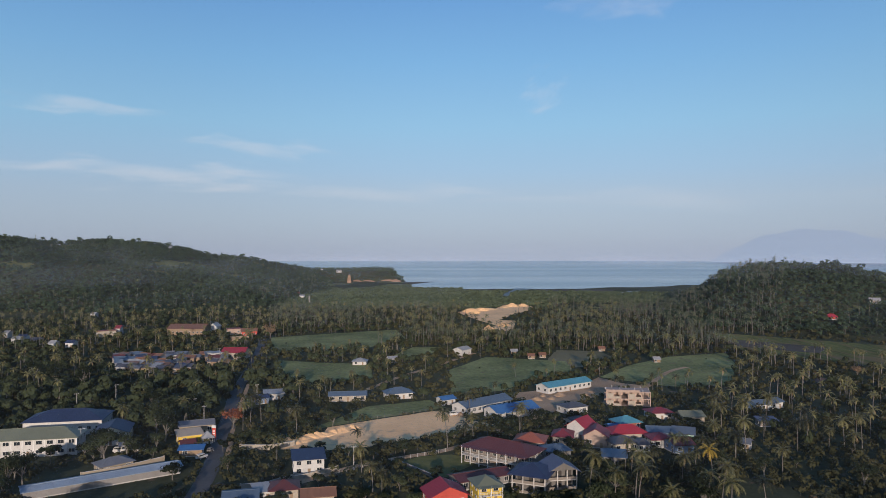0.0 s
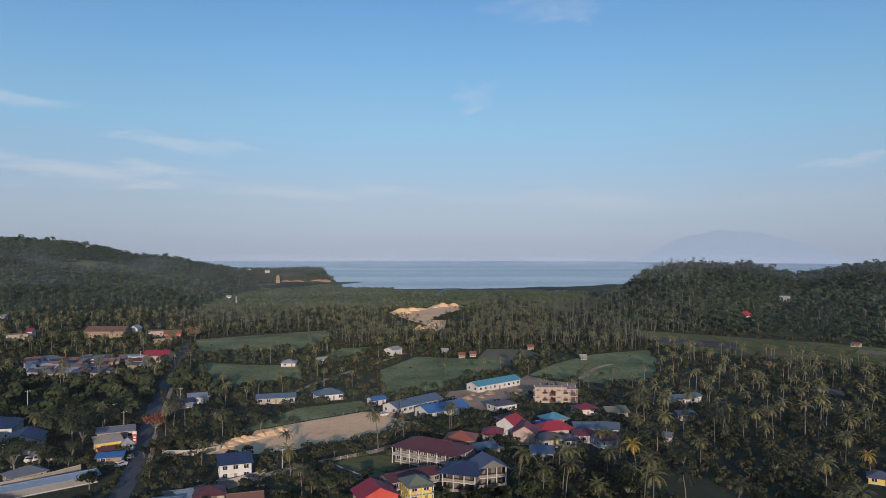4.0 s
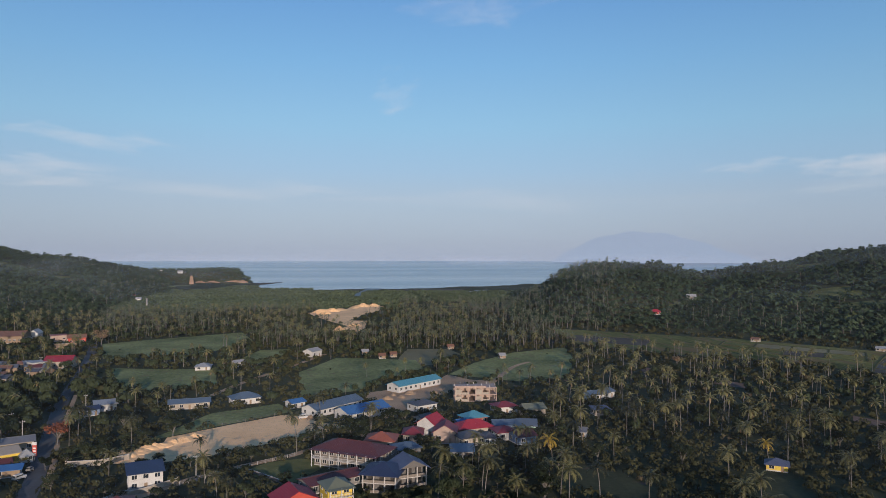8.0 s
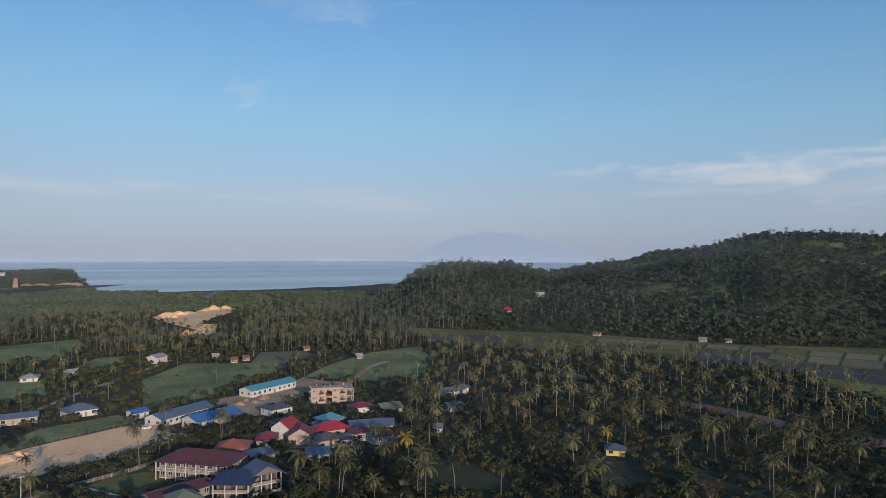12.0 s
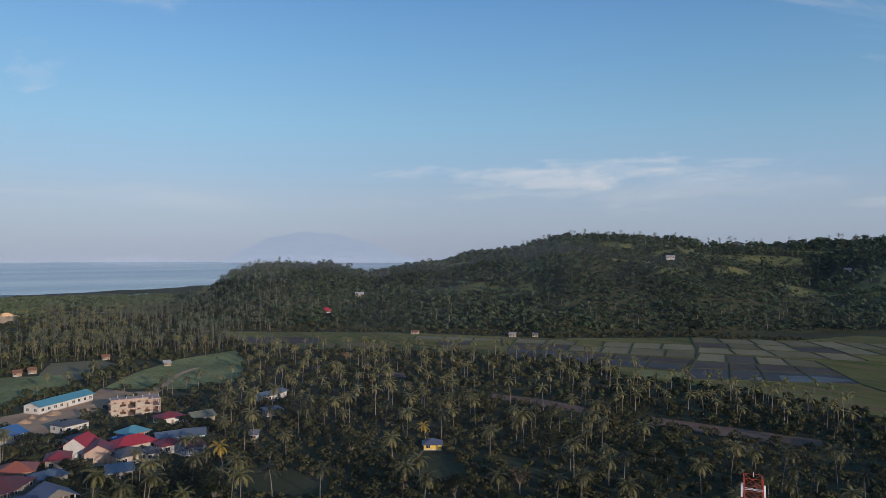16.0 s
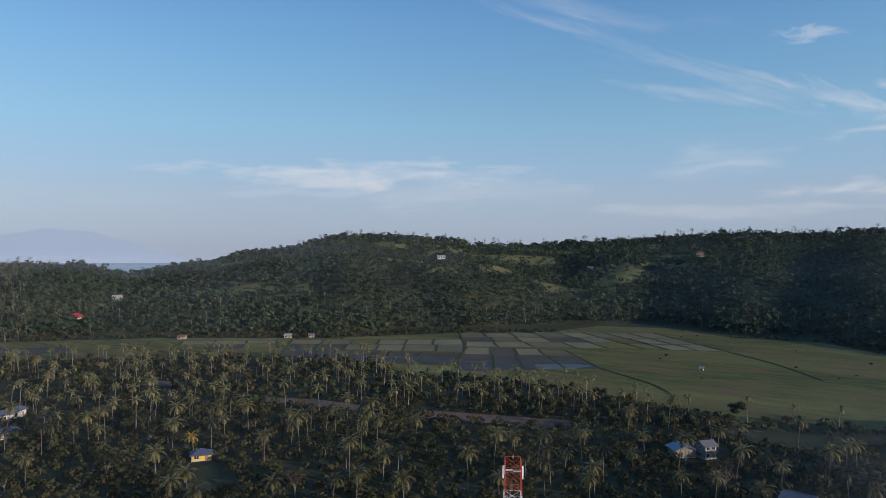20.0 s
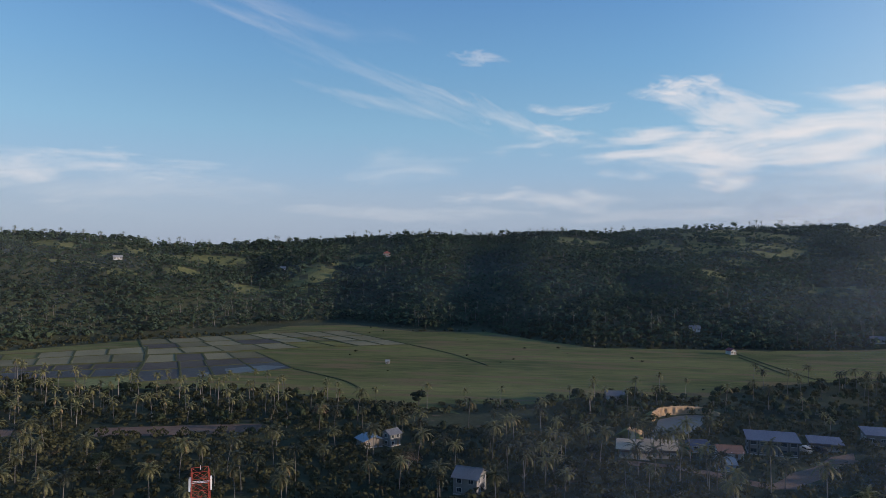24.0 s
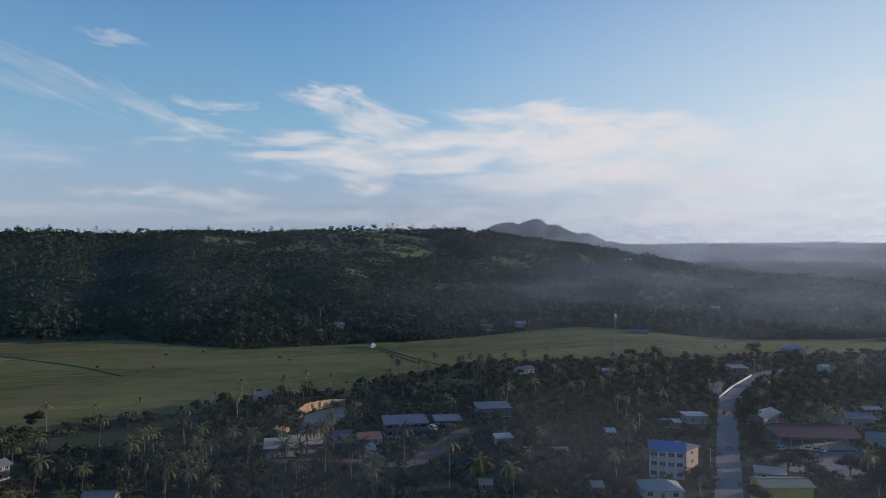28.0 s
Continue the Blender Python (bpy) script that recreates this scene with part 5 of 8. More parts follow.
small_house('small crowded house with a rust metal roof', -196.2, 441.3, 1.9, 6.2, 8.6, 3.0, 'shed', 1.3, 'grey_wall', 'rust_roof', name='market_house', group='crowded houses of the market')
small_house('small crowded house with a dark metal roof', -188.9, 483.8, -0.6, 6.6, 8.6, 3.3, 'gable', 1.3, 'white_wall', 'dark_roof', name='market_house', group='crowded houses of the market')
small_house('small crowded house with a navy metal roof', -178.7, 442.9, -8.7, 5.8, 7.0, 2.9, 'shed', 1.3, 'beige_wall', 'navy_roof', name='market_house', group='crowded houses of the market')
small_house('small crowded house with a rust metal roof', -178.6, 441.9, 14.8, 4.3, 8.6, 3.1, 'gable', 1.3, 'white_wall', 'rust_roof', name='market_house', group='crowded houses of the market')
small_house('small crowded house with a dark metal roof', -172.3, 429.9, -17.5, 5.9, 8.6, 3.0, 'gable', 1.3, 'beige_wall', 'dark_roof', name='market_house', group='crowded houses of the market')
small_house('small crowded house with a rust metal roof', -172.9, 438.5, -16.6, 4.9, 6.4, 3.2, 'gable', 1.3, 'grey_wall', 'rust_roof', name='market_house', group='crowded houses of the market')
small_house('small crowded house with a navy metal roof', -163.3, 435.6, 6.1, 5.8, 6.4, 2.9, 'shed', 1.3, 'beige_wall', 'navy_roof', name='market_house', group='crowded houses of the market')
small_house('small crowded house with a dark metal roof', -170.5, 453.4, -7.0, 5.4, 8.3, 3.6, 'shed', 1.3, 'white_wall', 'dark_roof', name='market_house', group='crowded houses of the market')
small_house('small crowded house with a white metal roof', -177.6, 432.3, -8.5, 5.5, 8.6, 3.4, 'shed', 1.3, 'beige_wall', 'white_roof', name='market_house', group='crowded houses of the market')
small_house('small crowded house with a grey metal roof', -188.3, 472.7, -15.0, 7.0, 6.2, 2.9, 'shed', 1.3, 'wood_wall', 'grey_roof', name='market_house', group='crowded houses of the market')
small_house('small crowded house with a grey metal roof', -182.7, 435.0, 10.6, 3.9, 8.6, 2.9, 'shed', 1.3, 'wood_wall', 'grey_roof', name='market_house', group='crowded houses of the market')
small_house('small crowded house with a navy metal roof', -191.3, 463.8, 6.7, 4.2, 7.6, 3.4, 'gable', 1.3, 'grey_wall', 'navy_roof', name='market_house', group='crowded houses of the market')
small_house('small crowded house with a white metal roof', -199.4, 450.1, 26.7, 4.9, 6.2, 3.5, 'gable', 1.3, 'wood_wall', 'white_roof', name='market_house', group='crowded houses of the market')
small_house('small crowded house with a maroon metal roof', -153.3, 469.6, 15.6, 6.9, 6.7, 3.2, 'gable', 1.3, 'grey_wall', 'maroon_roof', name='market_house', group='crowded houses of the market')
small_house('small crowded house with a pale blue metal roof', -181.2, 444.5, 25.2, 5.1, 8.7, 3.1, 'gable', 1.3, 'grey_wall', 'pale_blue_roof', name='market_house', group='crowded houses of the market')
small_house('small crowded house with a rust metal roof', -196.4, 462.4, 32.4, 3.5, 7.4, 3.2, 'gable', 1.3, 'beige_wall', 'rust_roof', name='market_house', group='crowded houses of the market')
small_house('small crowded house with a grey metal roof', -213.4, 486.8, 4.1, 7.5, 6.9, 2.9, 'gable', 1.3, 'beige_wall', 'grey_roof', name='market_house', group='crowded houses of the market')
small_house('small crowded house with a dark metal roof', -184.0, 432.5, -11.5, 7.3, 6.7, 3.0, 'gable', 1.3, 'wood_wall', 'dark_roof', name='market_house', group='crowded houses of the market')
small_house('small crowded house with a pale blue metal roof', -179.9, 453.4, -9.7, 6.4, 7.6, 2.9, 'gable', 1.3, 'wood_wall', 'pale_blue_roof', name='market_house', group='crowded houses of the market')
small_house('small crowded house with a navy metal roof', -218.4, 468.5, 28.7, 3.8, 7.9, 3.3, 'shed', 1.3, 'wood_wall', 'navy_roof', name='market_house', group='crowded houses of the market')
small_house('small crowded house with a dark metal roof', -171.5, 457.9, -1.1, 4.3, 6.2, 2.9, 'gable', 1.3, 'beige_wall', 'dark_roof', name='market_house', group='crowded houses of the market')
small_house('small crowded house with a rust metal roof', -176.8, 471.2, -5.8, 5.5, 7.3, 2.8, 'shed', 1.3, 'white_wall', 'rust_roof', name='market_house', group='crowded houses of the market')
small_house('small crowded house with a dark metal roof', -185.8, 442.5, 25.0, 3.5, 8.5, 3.0, 'shed', 1.3, 'white_wall', 'dark_roof', name='market_house', group='crowded houses of the market')
small_house('small crowded house with a dark metal roof', -173.6, 443.0, 32.7, 4.0, 8.1, 3.5, 'shed', 1.3, 'beige_wall', 'dark_roof', name='market_house', group='crowded houses of the market')
small_house('small crowded house with a rust metal roof', -193.0, 474.5, -16.6, 6.9, 7.9, 3.5, 'gable', 1.3, 'beige_wall', 'rust_roof', name='market_house', group='crowded houses of the market')
small_house('small crowded house with a dark metal roof', -177.5, 486.8, 3.7, 6.2, 8.4, 3.3, 'gable', 1.3, 'grey_wall', 'dark_roof', name='market_house', group='crowded houses of the market')
small_house('small crowded house with a grey metal roof', -161.8, 483.3, 25.6, 4.6, 8.0, 3.4, 'shed', 1.3, 'grey_wall', 'grey_roof', name='market_house', group='crowded houses of the market')
small_house('small crowded house with a dark metal roof', -161.1, 428.0, -14.4, 5.3, 6.1, 3.2, 'shed', 1.3, 'wood_wall', 'dark_roof', name='market_house', group='crowded houses of the market')
small_house('small crowded house with a white metal roof', -208.3, 449.5, 24.5, 4.4, 8.1, 2.9, 'shed', 1.3, 'white_wall', 'white_roof', name='market_house', group='crowded houses of the market')
small_house('small crowded house with a navy metal roof', -219.2, 478.0, 26.2, 4.4, 8.9, 2.8, 'shed', 1.3, 'wood_wall', 'navy_roof', name='market_house', group='crowded houses of the market')
small_house('small crowded house with a grey metal roof', -204.2, 473.6, 14.7, 6.1, 6.9, 3.1, 'shed', 1.3, 'beige_wall', 'grey_roof', name='market_house', group='crowded houses of the market')
small_house('small crowded house with a pale blue metal roof', -212.6, 461.9, 14.7, 6.7, 6.9, 3.4, 'gable', 1.3, 'beige_wall', 'pale_blue_roof', name='market_house', group='crowded houses of the market')
small_house('small crowded house with a maroon metal roof', -196.8, 474.0, 24.5, 5.2, 6.8, 3.4, 'gable', 1.3, 'beige_wall', 'maroon_roof', name='market_house', group='crowded houses of the market')
small_house('small crowded house with a pale blue metal roof', -183.8, 448.2, -19.3, 5.6, 7.2, 3.3, 'shed', 1.3, 'wood_wall', 'pale_blue_roof', name='market_house', group='crowded houses of the market')
small_house('small crowded house with a rust metal roof', -168.7, 466.9, 4.7, 7.0, 8.1, 3.5, 'gable', 1.3, 'wood_wall', 'rust_roof', name='market_house', group='crowded houses of the market')
small_house('small crowded house with a grey metal roof', -143.5, 457.2, -25.3, 5.3, 7.7, 3.0, 'gable', 1.3, 'wood_wall', 'grey_roof', name='market_house', group='crowded houses of the market')
small_house('small crowded house with a grey metal roof', -181.1, 481.4, -8.2, 7.4, 7.7, 3.3, 'shed', 1.3, 'white_wall', 'grey_roof', name='market_house', group='crowded houses of the market')
small_house('small crowded house with a grey metal roof', -166.2, 470.8, 11.6, 5.7, 8.3, 3.5, 'gable', 1.3, 'wood_wall', 'grey_roof', name='market_house', group='crowded houses of the market')
small_house('small crowded house with a rust metal roof', -167.5, 489.2, 14.2, 3.9, 8.9, 2.8, 'gable', 1.3, 'beige_wall', 'rust_roof', name='market_house', group='crowded houses of the market')
small_house('small crowded house with a dark metal roof', -215.0, 477.0, 7.0, 4.1, 7.5, 3.1, 'gable', 1.3, 'beige_wall', 'dark_roof', name='market_house', group='crowded houses of the market')
small_house('small crowded house with a rust metal roof', -218.7, 476.8, -7.9, 5.0, 8.6, 3.6, 'shed', 1.3, 'grey_wall', 'rust_roof', name='market_house', group='crowded houses of the market')
small_house('small crowded house with a rust metal roof', -180.9, 451.4, -17.1, 4.8, 7.0, 3.6, 'gable', 1.3, 'white_wall', 'rust_roof', name='market_house', group='crowded houses of the market')
small_house('small crowded house with a grey metal roof', -222.1, 479.7, 20.3, 6.4, 7.5, 2.8, 'gable', 1.3, 'beige_wall', 'grey_roof', name='market_house', group='crowded houses of the market')
small_house('small crowded house with a grey metal roof', -188.0, 430.5, -5.8, 5.9, 7.3, 2.9, 'gable', 1.3, 'beige_wall', 'grey_roof', name='market_house', group='crowded houses of the market')
small_house('small crowded house with a navy metal roof', -201.5, 465.7, 20.3, 5.5, 7.4, 3.6, 'shed', 1.3, 'white_wall', 'navy_roof', name='market_house', group='crowded houses of the market')
small_house('small crowded house with a white metal roof', -194.3, 449.8, -17.8, 7.0, 8.0, 3.1, 'gable', 1.3, 'wood_wall', 'white_roof', name='market_house', group='crowded houses of the market')
house('large building with a bright red roof near the road', -143.7, 485.4, -0.1, 15.5, 14.0, 5.0, 'gable', 2.4, 'cream_wall', 'bright_red_roof')
house('white flat-roofed building beside the red roof', -155.8, 479.3, 40.9, 8.0, 9.0, 5.0, 'flat', 0.3, 'white_wall', 'white_roof')
house('white arched shed at the village edge', -210.9, 647.2, -0.1, 6.7, 12.0, 5.0, 'gable_front', 2.6, 'white_wall', 'white_roof')
house('long warehouse with a rust-red roof', -226.0, 623.9, -0.1, 31.7, 20.0, 6.0, 'gable', 3.0, 'wood_wall', 'rust_roof', name='warehouse', category='warehouse')
house('cream and orange building on the village edge', -293.0, 609.2, 36.0, 14.3, 9.0, 5.0, 'flat', 0.3, 'cream_wall', 'orange_roof')
house('small white house with a red roof', -287.6, 622.0, -0.1, 4.0, 7.0, 6.0, 'gable', 2.0, 'white_wall', 'red_roof')
house('orange flat-roofed building near the road', -186.9, 624.7, 23.4, 11.1, 9.0, 5.0, 'flat', 0.3, 'pink_wall', 'orange_roof')
house('rust-roofed building by the road', -168.4, 608.0, 19.2, 12.7, 10.0, 5.0, 'gable', 2.0, 'red_wall', 'rust_roof')
perimeter_wall("tall weathered board fence", [(-173.8, 572.7), (-160.0, 576.2)], 4.0, "wood_wall")
small_house('small house half hidden by trees below the hill', -341.6, 563.6, -0.1, 7.2, 8.0, 4.0, 'gable', 1.6, 'white_wall', 'white_roof', z=0)
small_house('small house half hidden by trees below the hill', -344.1, 574.5, -0.1, 6.5, 8.0, 4.0, 'gable', 1.6, 'white_wall', 'navy_roof', z=0)
small_house('small house half hidden by trees below the hill', -323.4, 556.6, -0.1, 8.0, 8.0, 4.0, 'gable', 1.6, 'white_wall', 'dark_roof', z=0)
small_house('small house half hidden by trees below the hill', -298.3, 536.5, -0.1, 4.3, 8.0, 4.0, 'gable', 1.6, 'white_wall', 'white_roof', z=0)
small_house('small house half hidden by trees below the hill', -286.3, 539.7, -0.1, 6.1, 8.0, 4.0, 'gable', 1.6, 'white_wall', 'navy_roof', z=0)
small_house('small house half hidden by trees below the hill', -374.0, 601.7, -0.1, 3.9, 8.0, 4.0, 'gable', 1.6, 'white_wall', 'white_roof', z=0)
small_house('small house half hidden by trees below the hill', -237.1, 1142.2, -0.2, 11.0, 8.0, 4.0, 'gable', 1.6, 'white_wall', 'orange_roof', z=0)
small_house('small house half hidden by trees below the hill', -218.4, 1086.2, -0.2, 7.0, 8.0, 4.0, 'gable', 1.6, 'white_wall', 'white_roof', z=0)
small_house('small house half hidden by trees below the hill', -291.8, 1204.5, -0.2, 9.7, 8.0, 4.0, 'gable', 1.6, 'white_wall', 'white_roof', z=0)
small_house('small house half hidden by trees below the hill', -388.9, 781.0, -0.1, 5.0, 8.0, 4.0, 'gable', 1.6, 'white_wall', 'white_roof', z=0)
house('slim grey water tower above the palms', -183.5, 961.7, -0.2, 1.9, 3.0, 12.0, 'flat', 0.3, 'grey_wall', 'grey_roof', name='water_tower', category='water tower', door=False)

# ---- the lots round the sand ----
house('white modern house with a dark navy roof', -45.8, 237.9, 14.5, 10.0, 9.0, 5.2, 'shed', 1.0, 'white_wall', 'navy_roof', floors=2)
house('house with a dark red hip roof by the lane', -48.5, 213.5, 13.8, 8.3, 8.0, 3.4, 'hip', 1.6, 'cream_wall', 'maroon_roof')
house('cream house with a rusty brown roof', -37.1, 207.8, 11.7, 9.3, 7.0, 3.2, 'gable', 1.2, 'cream_wall', 'rust_roof')
house('low house with pale blue sheet roof', -59.6, 206.2, 14.1, 9.4, 8.0, 3.2, 'gable', 0.9, 'white_wall', 'pale_blue_roof')
house('small lean-to with a white roof', -54.7, 211.5, 27.7, 4.2, 6.0, 3.0, 'shed', 0.6, 'white_wall', 'white_roof')
house('long low cream house with a blue-grey roof', -47.7, 350.2, 8.5, 18.0, 7.0, 3.0, 'gable', 1.2, 'cream_wall', 'pale_blue_roof')
house('house with a blue-grey hip roof among palms', -22.8, 356.1, 18.4, 13.2, 9.0, 3.2, 'hip', 2.0, 'white_wall', 'pale_blue_roof')
house('white round-roofed house in the meadow', -54.5, 460.4, -0.1, 8.8, 9.0, 2.4, 'hip', 1.8, 'white_wall', 'white_roof')
small_house('small white shelter in the meadow', -33.8, 467.8, 22.5, 6.3, 6.0, 3.0, 'gable', 1.0, 'white_wall', 'white_roof')
small_house('white house among the coconut rows', 13.8, 502.7, 51.6, 10.9, 8.0, 4.0, 'gable', 1.6, 'white_wall', 'white_roof')
small_house('small hut among the palms', 51.3, 505.3, -0.1, 4.5, 5.0, 2.2, 'gable', 1.2, 'wood_wall', 'white_roof', name='hut')
small_house('small hut among the palms', 60.8, 483.8, -0.1, 4.3, 5.0, 2.2, 'gable', 1.2, 'wood_wall', 'rust_roof', name='hut')
small_house('small hut among the palms', 69.3, 489.0, -0.1, 4.3, 5.0, 2.2, 'gable', 1.2, 'wood_wall', 'rust_roof', name='hut')
small_house('small hut among the palms', 117.5, 519.6, -0.1, 4.6, 5.0, 2.2, 'gable', 1.2, 'wood_wall', 'rust_roof', name='hut')
small_house('small hut among the palms', 142.8, 468.8, -0.1, 4.1, 5.0, 2.2, 'gable', 1.2, 'wood_wall', 'white_roof', name='hut')
house('long white school shed with a pale blue roof', 18.5, 331.0, 41.0, 29.3, 10.0, 3.4, 'gable', 1.8, 'white_wall', 'pale_blue_roof', name='classroom_block', category='school')
house('long white school shed with a bright blue roof', 30.8, 318.2, 32.4, 22.8, 10.0, 3.6, 'gable', 1.8, 'white_wall', 'blue_roof', name='classroom_block', category='school', porch=1.8)
house('small blue-roofed house behind the sand', 1.4, 341.6, 32.4, 7.2, 6.0, 2.8, 'gable', 1.0, 'white_wall', 'blue_roof')
house('long white classroom block with a teal roof', 65.1, 376.5, 35.6, 32.3, 9.0, 3.6, 'gable', 1.6, 'white_wall', 'teal_roof', name='classroom_block', category='school', wins=9)
# the cream facade's shade is put into its darker taupe colour
house('long two-storey cream house with a maroon hip roof and balcony', 21.4, 245.7, -35.9, 25.5, 12.0, 6.2, 'hip', 2.2, 'shade_taupe_wall', 'maroon_roof', floors=2, wins=9, porch=2.0)
house('house with an orange-red hip roof', 33.4, 266.3, -16.3, 11.0, 10.0, 3.6, 'hip', 2.0, 'pink_wall', 'orange_roof')
house('cream house with a dark red hip roof', 46.6, 272.2, -13.0, 7.3, 9.0, 3.8, 'hip', 1.8, 'cream_wall', 'red_roof')
house('white house with a steep red gable', 55.6, 281.1, -39.9, 8.3, 9.0, 5.0, 'gable_front', 2.8, 'white_wall', 'bright_red_roof')
house('pink house with a red gable', 59.0, 269.5, -16.0, 8.8, 9.0, 4.6, 'gable_front', 2.6, 'pink_wall', 'red_roof')
house('low house with a blue-grey roof', 40.8, 253.9, 14.7, 8.3, 8.0, 3.4, 'hip', 1.4, 'grey_wall', 'pale_blue_roof')
shell_house('two-storey unfinished house with a navy blue roof', 28.4, 220.2, -23.7, 10.8, 11.0, 6.0, 2, 'hip', 2.2, 'navy_roof')
shell_house('two-storey unfinished wing with a pale blue-grey gable roof', 36.6, 223.2, 10.7, 9.8, 8.4, 6.0, 2, 'gable_front', 2.6, 'dusk_roof')
house('bright yellow two-storey house with a dark green roof', 12.8, 211.0, 15.5, 7.4, 8.0, 5.4, 'hip', 1.8, 'yellow_wall', 'olive_roof', floors=2, porch=1.4)
house('house with a bright red gable roof', 0.5, 207.8, 16.7, 11.3, 9.0, 3.6, 'gable_front', 2.6, 'red_wall', 'bright_red_roof')
house('long low shed with a dark maroon roof', 11.9, 225.1, 26.4, 18.5, 8.0, 3.0, 'gable', 1.0, 'grey_wall', 'maroon_roof')
house('white house with a dark hip roof by the yard', 59.7, 323.9, 24.9, 10.9, 9.0, 3.4, 'hip', 1.2, 'white_wall', 'dark_roof')
house('small white house between red roofs', 55.7, 297.6, 35.3, 6.8, 6.0, 3.2, 'gable', 1.0, 'white_wall', 'dark_roof')
house('small house with a bright turquoise roof', 76.9, 294.8, 16.8, 9.9, 8.0, 3.4, 'hip', 1.8, 'orange_roof', 'teal_roof')
house('house with a broad crimson hip roof', 72.2, 277.6, 10.0, 14.6, 9.0, 3.6, 'hip', 2.2, 'cream_wall', 'bright_red_roof')
house('white house with a red-brown roof', 96.1, 312.1, 5.9, 10.3, 8.0, 3.4, 'hip', 1.4, 'white_wall', 'red_roof')
house('cream house with a dark gable roof', 107.4, 304.8, 6.0, 9.6, 8.0, 3.4, 'gable', 1.6, 'cream_wall', 'olive_roof')
house('low house with a blue-grey roof', 86.2, 280.3, -5.4, 9.1, 8.0, 3.2, 'gable', 1.2, 'blue_wall', 'pale_blue_roof')
house('mint green house with a pale grey roof', 94.5, 275.2, -19.1, 7.7, 8.0, 3.6, 'shed', 0.9, 'mint_wall', 'grey_roof')
house('cream house with a dark hip roof', 67.1, 263.4, 13.6, 9.7, 8.0, 3.6, 'hip', 1.6, 'cream_wall', 'dark_roof')
house('small white house with a dark roof', 74.4, 262.1, -0.0, 4.2, 6.0, 3.2, 'hip', 1.4, 'white_wall', 'dark_roof')
house('white house with a crimson roof', 82.9, 268.9, 5.5, 8.2, 8.0, 3.4, 'hip', 1.6, 'white_wall', 'red_roof')
house('house with a dark red roof and blue wall', 88.1, 261.5, 11.4, 7.5, 8.0, 3.4, 'gable', 1.4, 'blue_wall', 'maroon_roof')
house('low shack with a blue-grey sheet roof', 60.5, 247.6, -10.0, 7.7, 7.0, 2.8, 'shed', 0.7, 'grey_wall', 'pale_blue_roof')
house('tiny house with a bright blue roof', 69.3, 286.6, 14.7, 3.6, 5.0, 3.0, 'gable', 0.9, 'blue_wall', 'blue_roof')
house('house with a pale blue roof under palms', 148.6, 329.4, 9.1, 7.5, 7.0, 3.2, 'gable', 1.2, 'white_wall', 'pale_blue_roof')
house('white house with a pale roof under palms', 155.7, 333.1, 30.8, 9.5, 7.0, 3.2, 'gable', 1.2, 'white_wall', 'pale_blue_roof')
house('low shed with a blue roof in the grove', 138.1, 299.1, -0.1, 7.2, 5.0, 2.6, 'shed', 0.7, 'shade_taupe_wall', 'dusk_roof')
house('small hut with a pale roof in the grove', 114.5, 264.1, -33.8, 2.8, 5.0, 2.8, 'gable', 1.0, 'white_wall', 'grey_roof')

# ---- grove, hill and field buildings ----
house('bright yellow hut with a blue-grey roof among coconut palms', 163.0, 211.2, -37.2, 6.7, 5.5, 2.4, 'hip', 1.3, 'yellow_wall', 'dusk_roof')
SPOTS.append((158.3, 205.0, 5.0))
SPOTS.append((153.2, 198.7, 8.0))
SPOTS.append((143.7, 186.3, 8.0))
small_house('small pale hut at the foot of the wooded hill', 433.7, 446.5, -53.9, 5.8, 6.0, 2.2, 'gable', 1.1, 'beige_wall', 'white_roof', name='hut', z=0)
small_house('small pale hut at the foot of the wooded hill', 448.5, 433.1, -53.9, 4.4, 6.0, 2.2, 'gable', 1.1, 'beige_wall', 'grey_roof', name='hut', z=0)
small_house('small pale hut at the foot of the wooded hill', 375.4, 512.9, -54.0, 6.1, 6.0, 2.2, 'gable', 1.1, 'beige_wall', 'rust_roof', name='hut', z=0)
small_house('small pale hut at the foot of the wooded hill', 758.2, 257.9, -53.3, 10.1, 6.0, 2.2, 'gable', 1.1, 'beige_wall', 'white_roof', name='hut', z=0)
small_house('small pale hut at the foot of the wooded hill', 625.4, 365.2, -53.5, 4.1, 6.0, 2.2, 'gable', 1.1, 'beige_wall', 'grey_roof', name='hut', z=0)
small_house('tiny white shelter standing in the field', 466.0, 108.3, -86.5, 2.1, 3.0, 1.6, 'gable', 1.0, 'white_wall', 'white_roof', name='hut')
house('small house in the trees with a pale blue-grey roof and shade-toned walls', 266.2, 68.9, -50.1, 7.8, 7.0, 3.0, 'gable_front', 1.4, 'shade_taupe_wall', 'frost_roof')
house('narrow two-storey hut in the trees', 268.6, 60.7, -38.1, 5.0, 5.0, 5.0, 'gable', 1.2, 'grey_wall', 'grey_roof', floors=2)
house('two-storey house with a dull grey gable roof and lit end wall', 220.4, 24.4, -103.6, 7.8, 9.0, 5.6, 'gable', 2.0, 'grey_wall', 'grey_roof', floors=2)
house('white field shed with a pale roof', 373.0, -34.1, -86.7, 8.3, 7.0, 2.8, 'gable', 1.6, 'white_wall', 'grey_roof', name='field_shed', category='shed')
small_house('white and red house across the field', 558.6, -136.9, -65.9, 4.9, 6.0, 3.0, 'gable_front', 1.5, 'white_wall', 'red_roof')

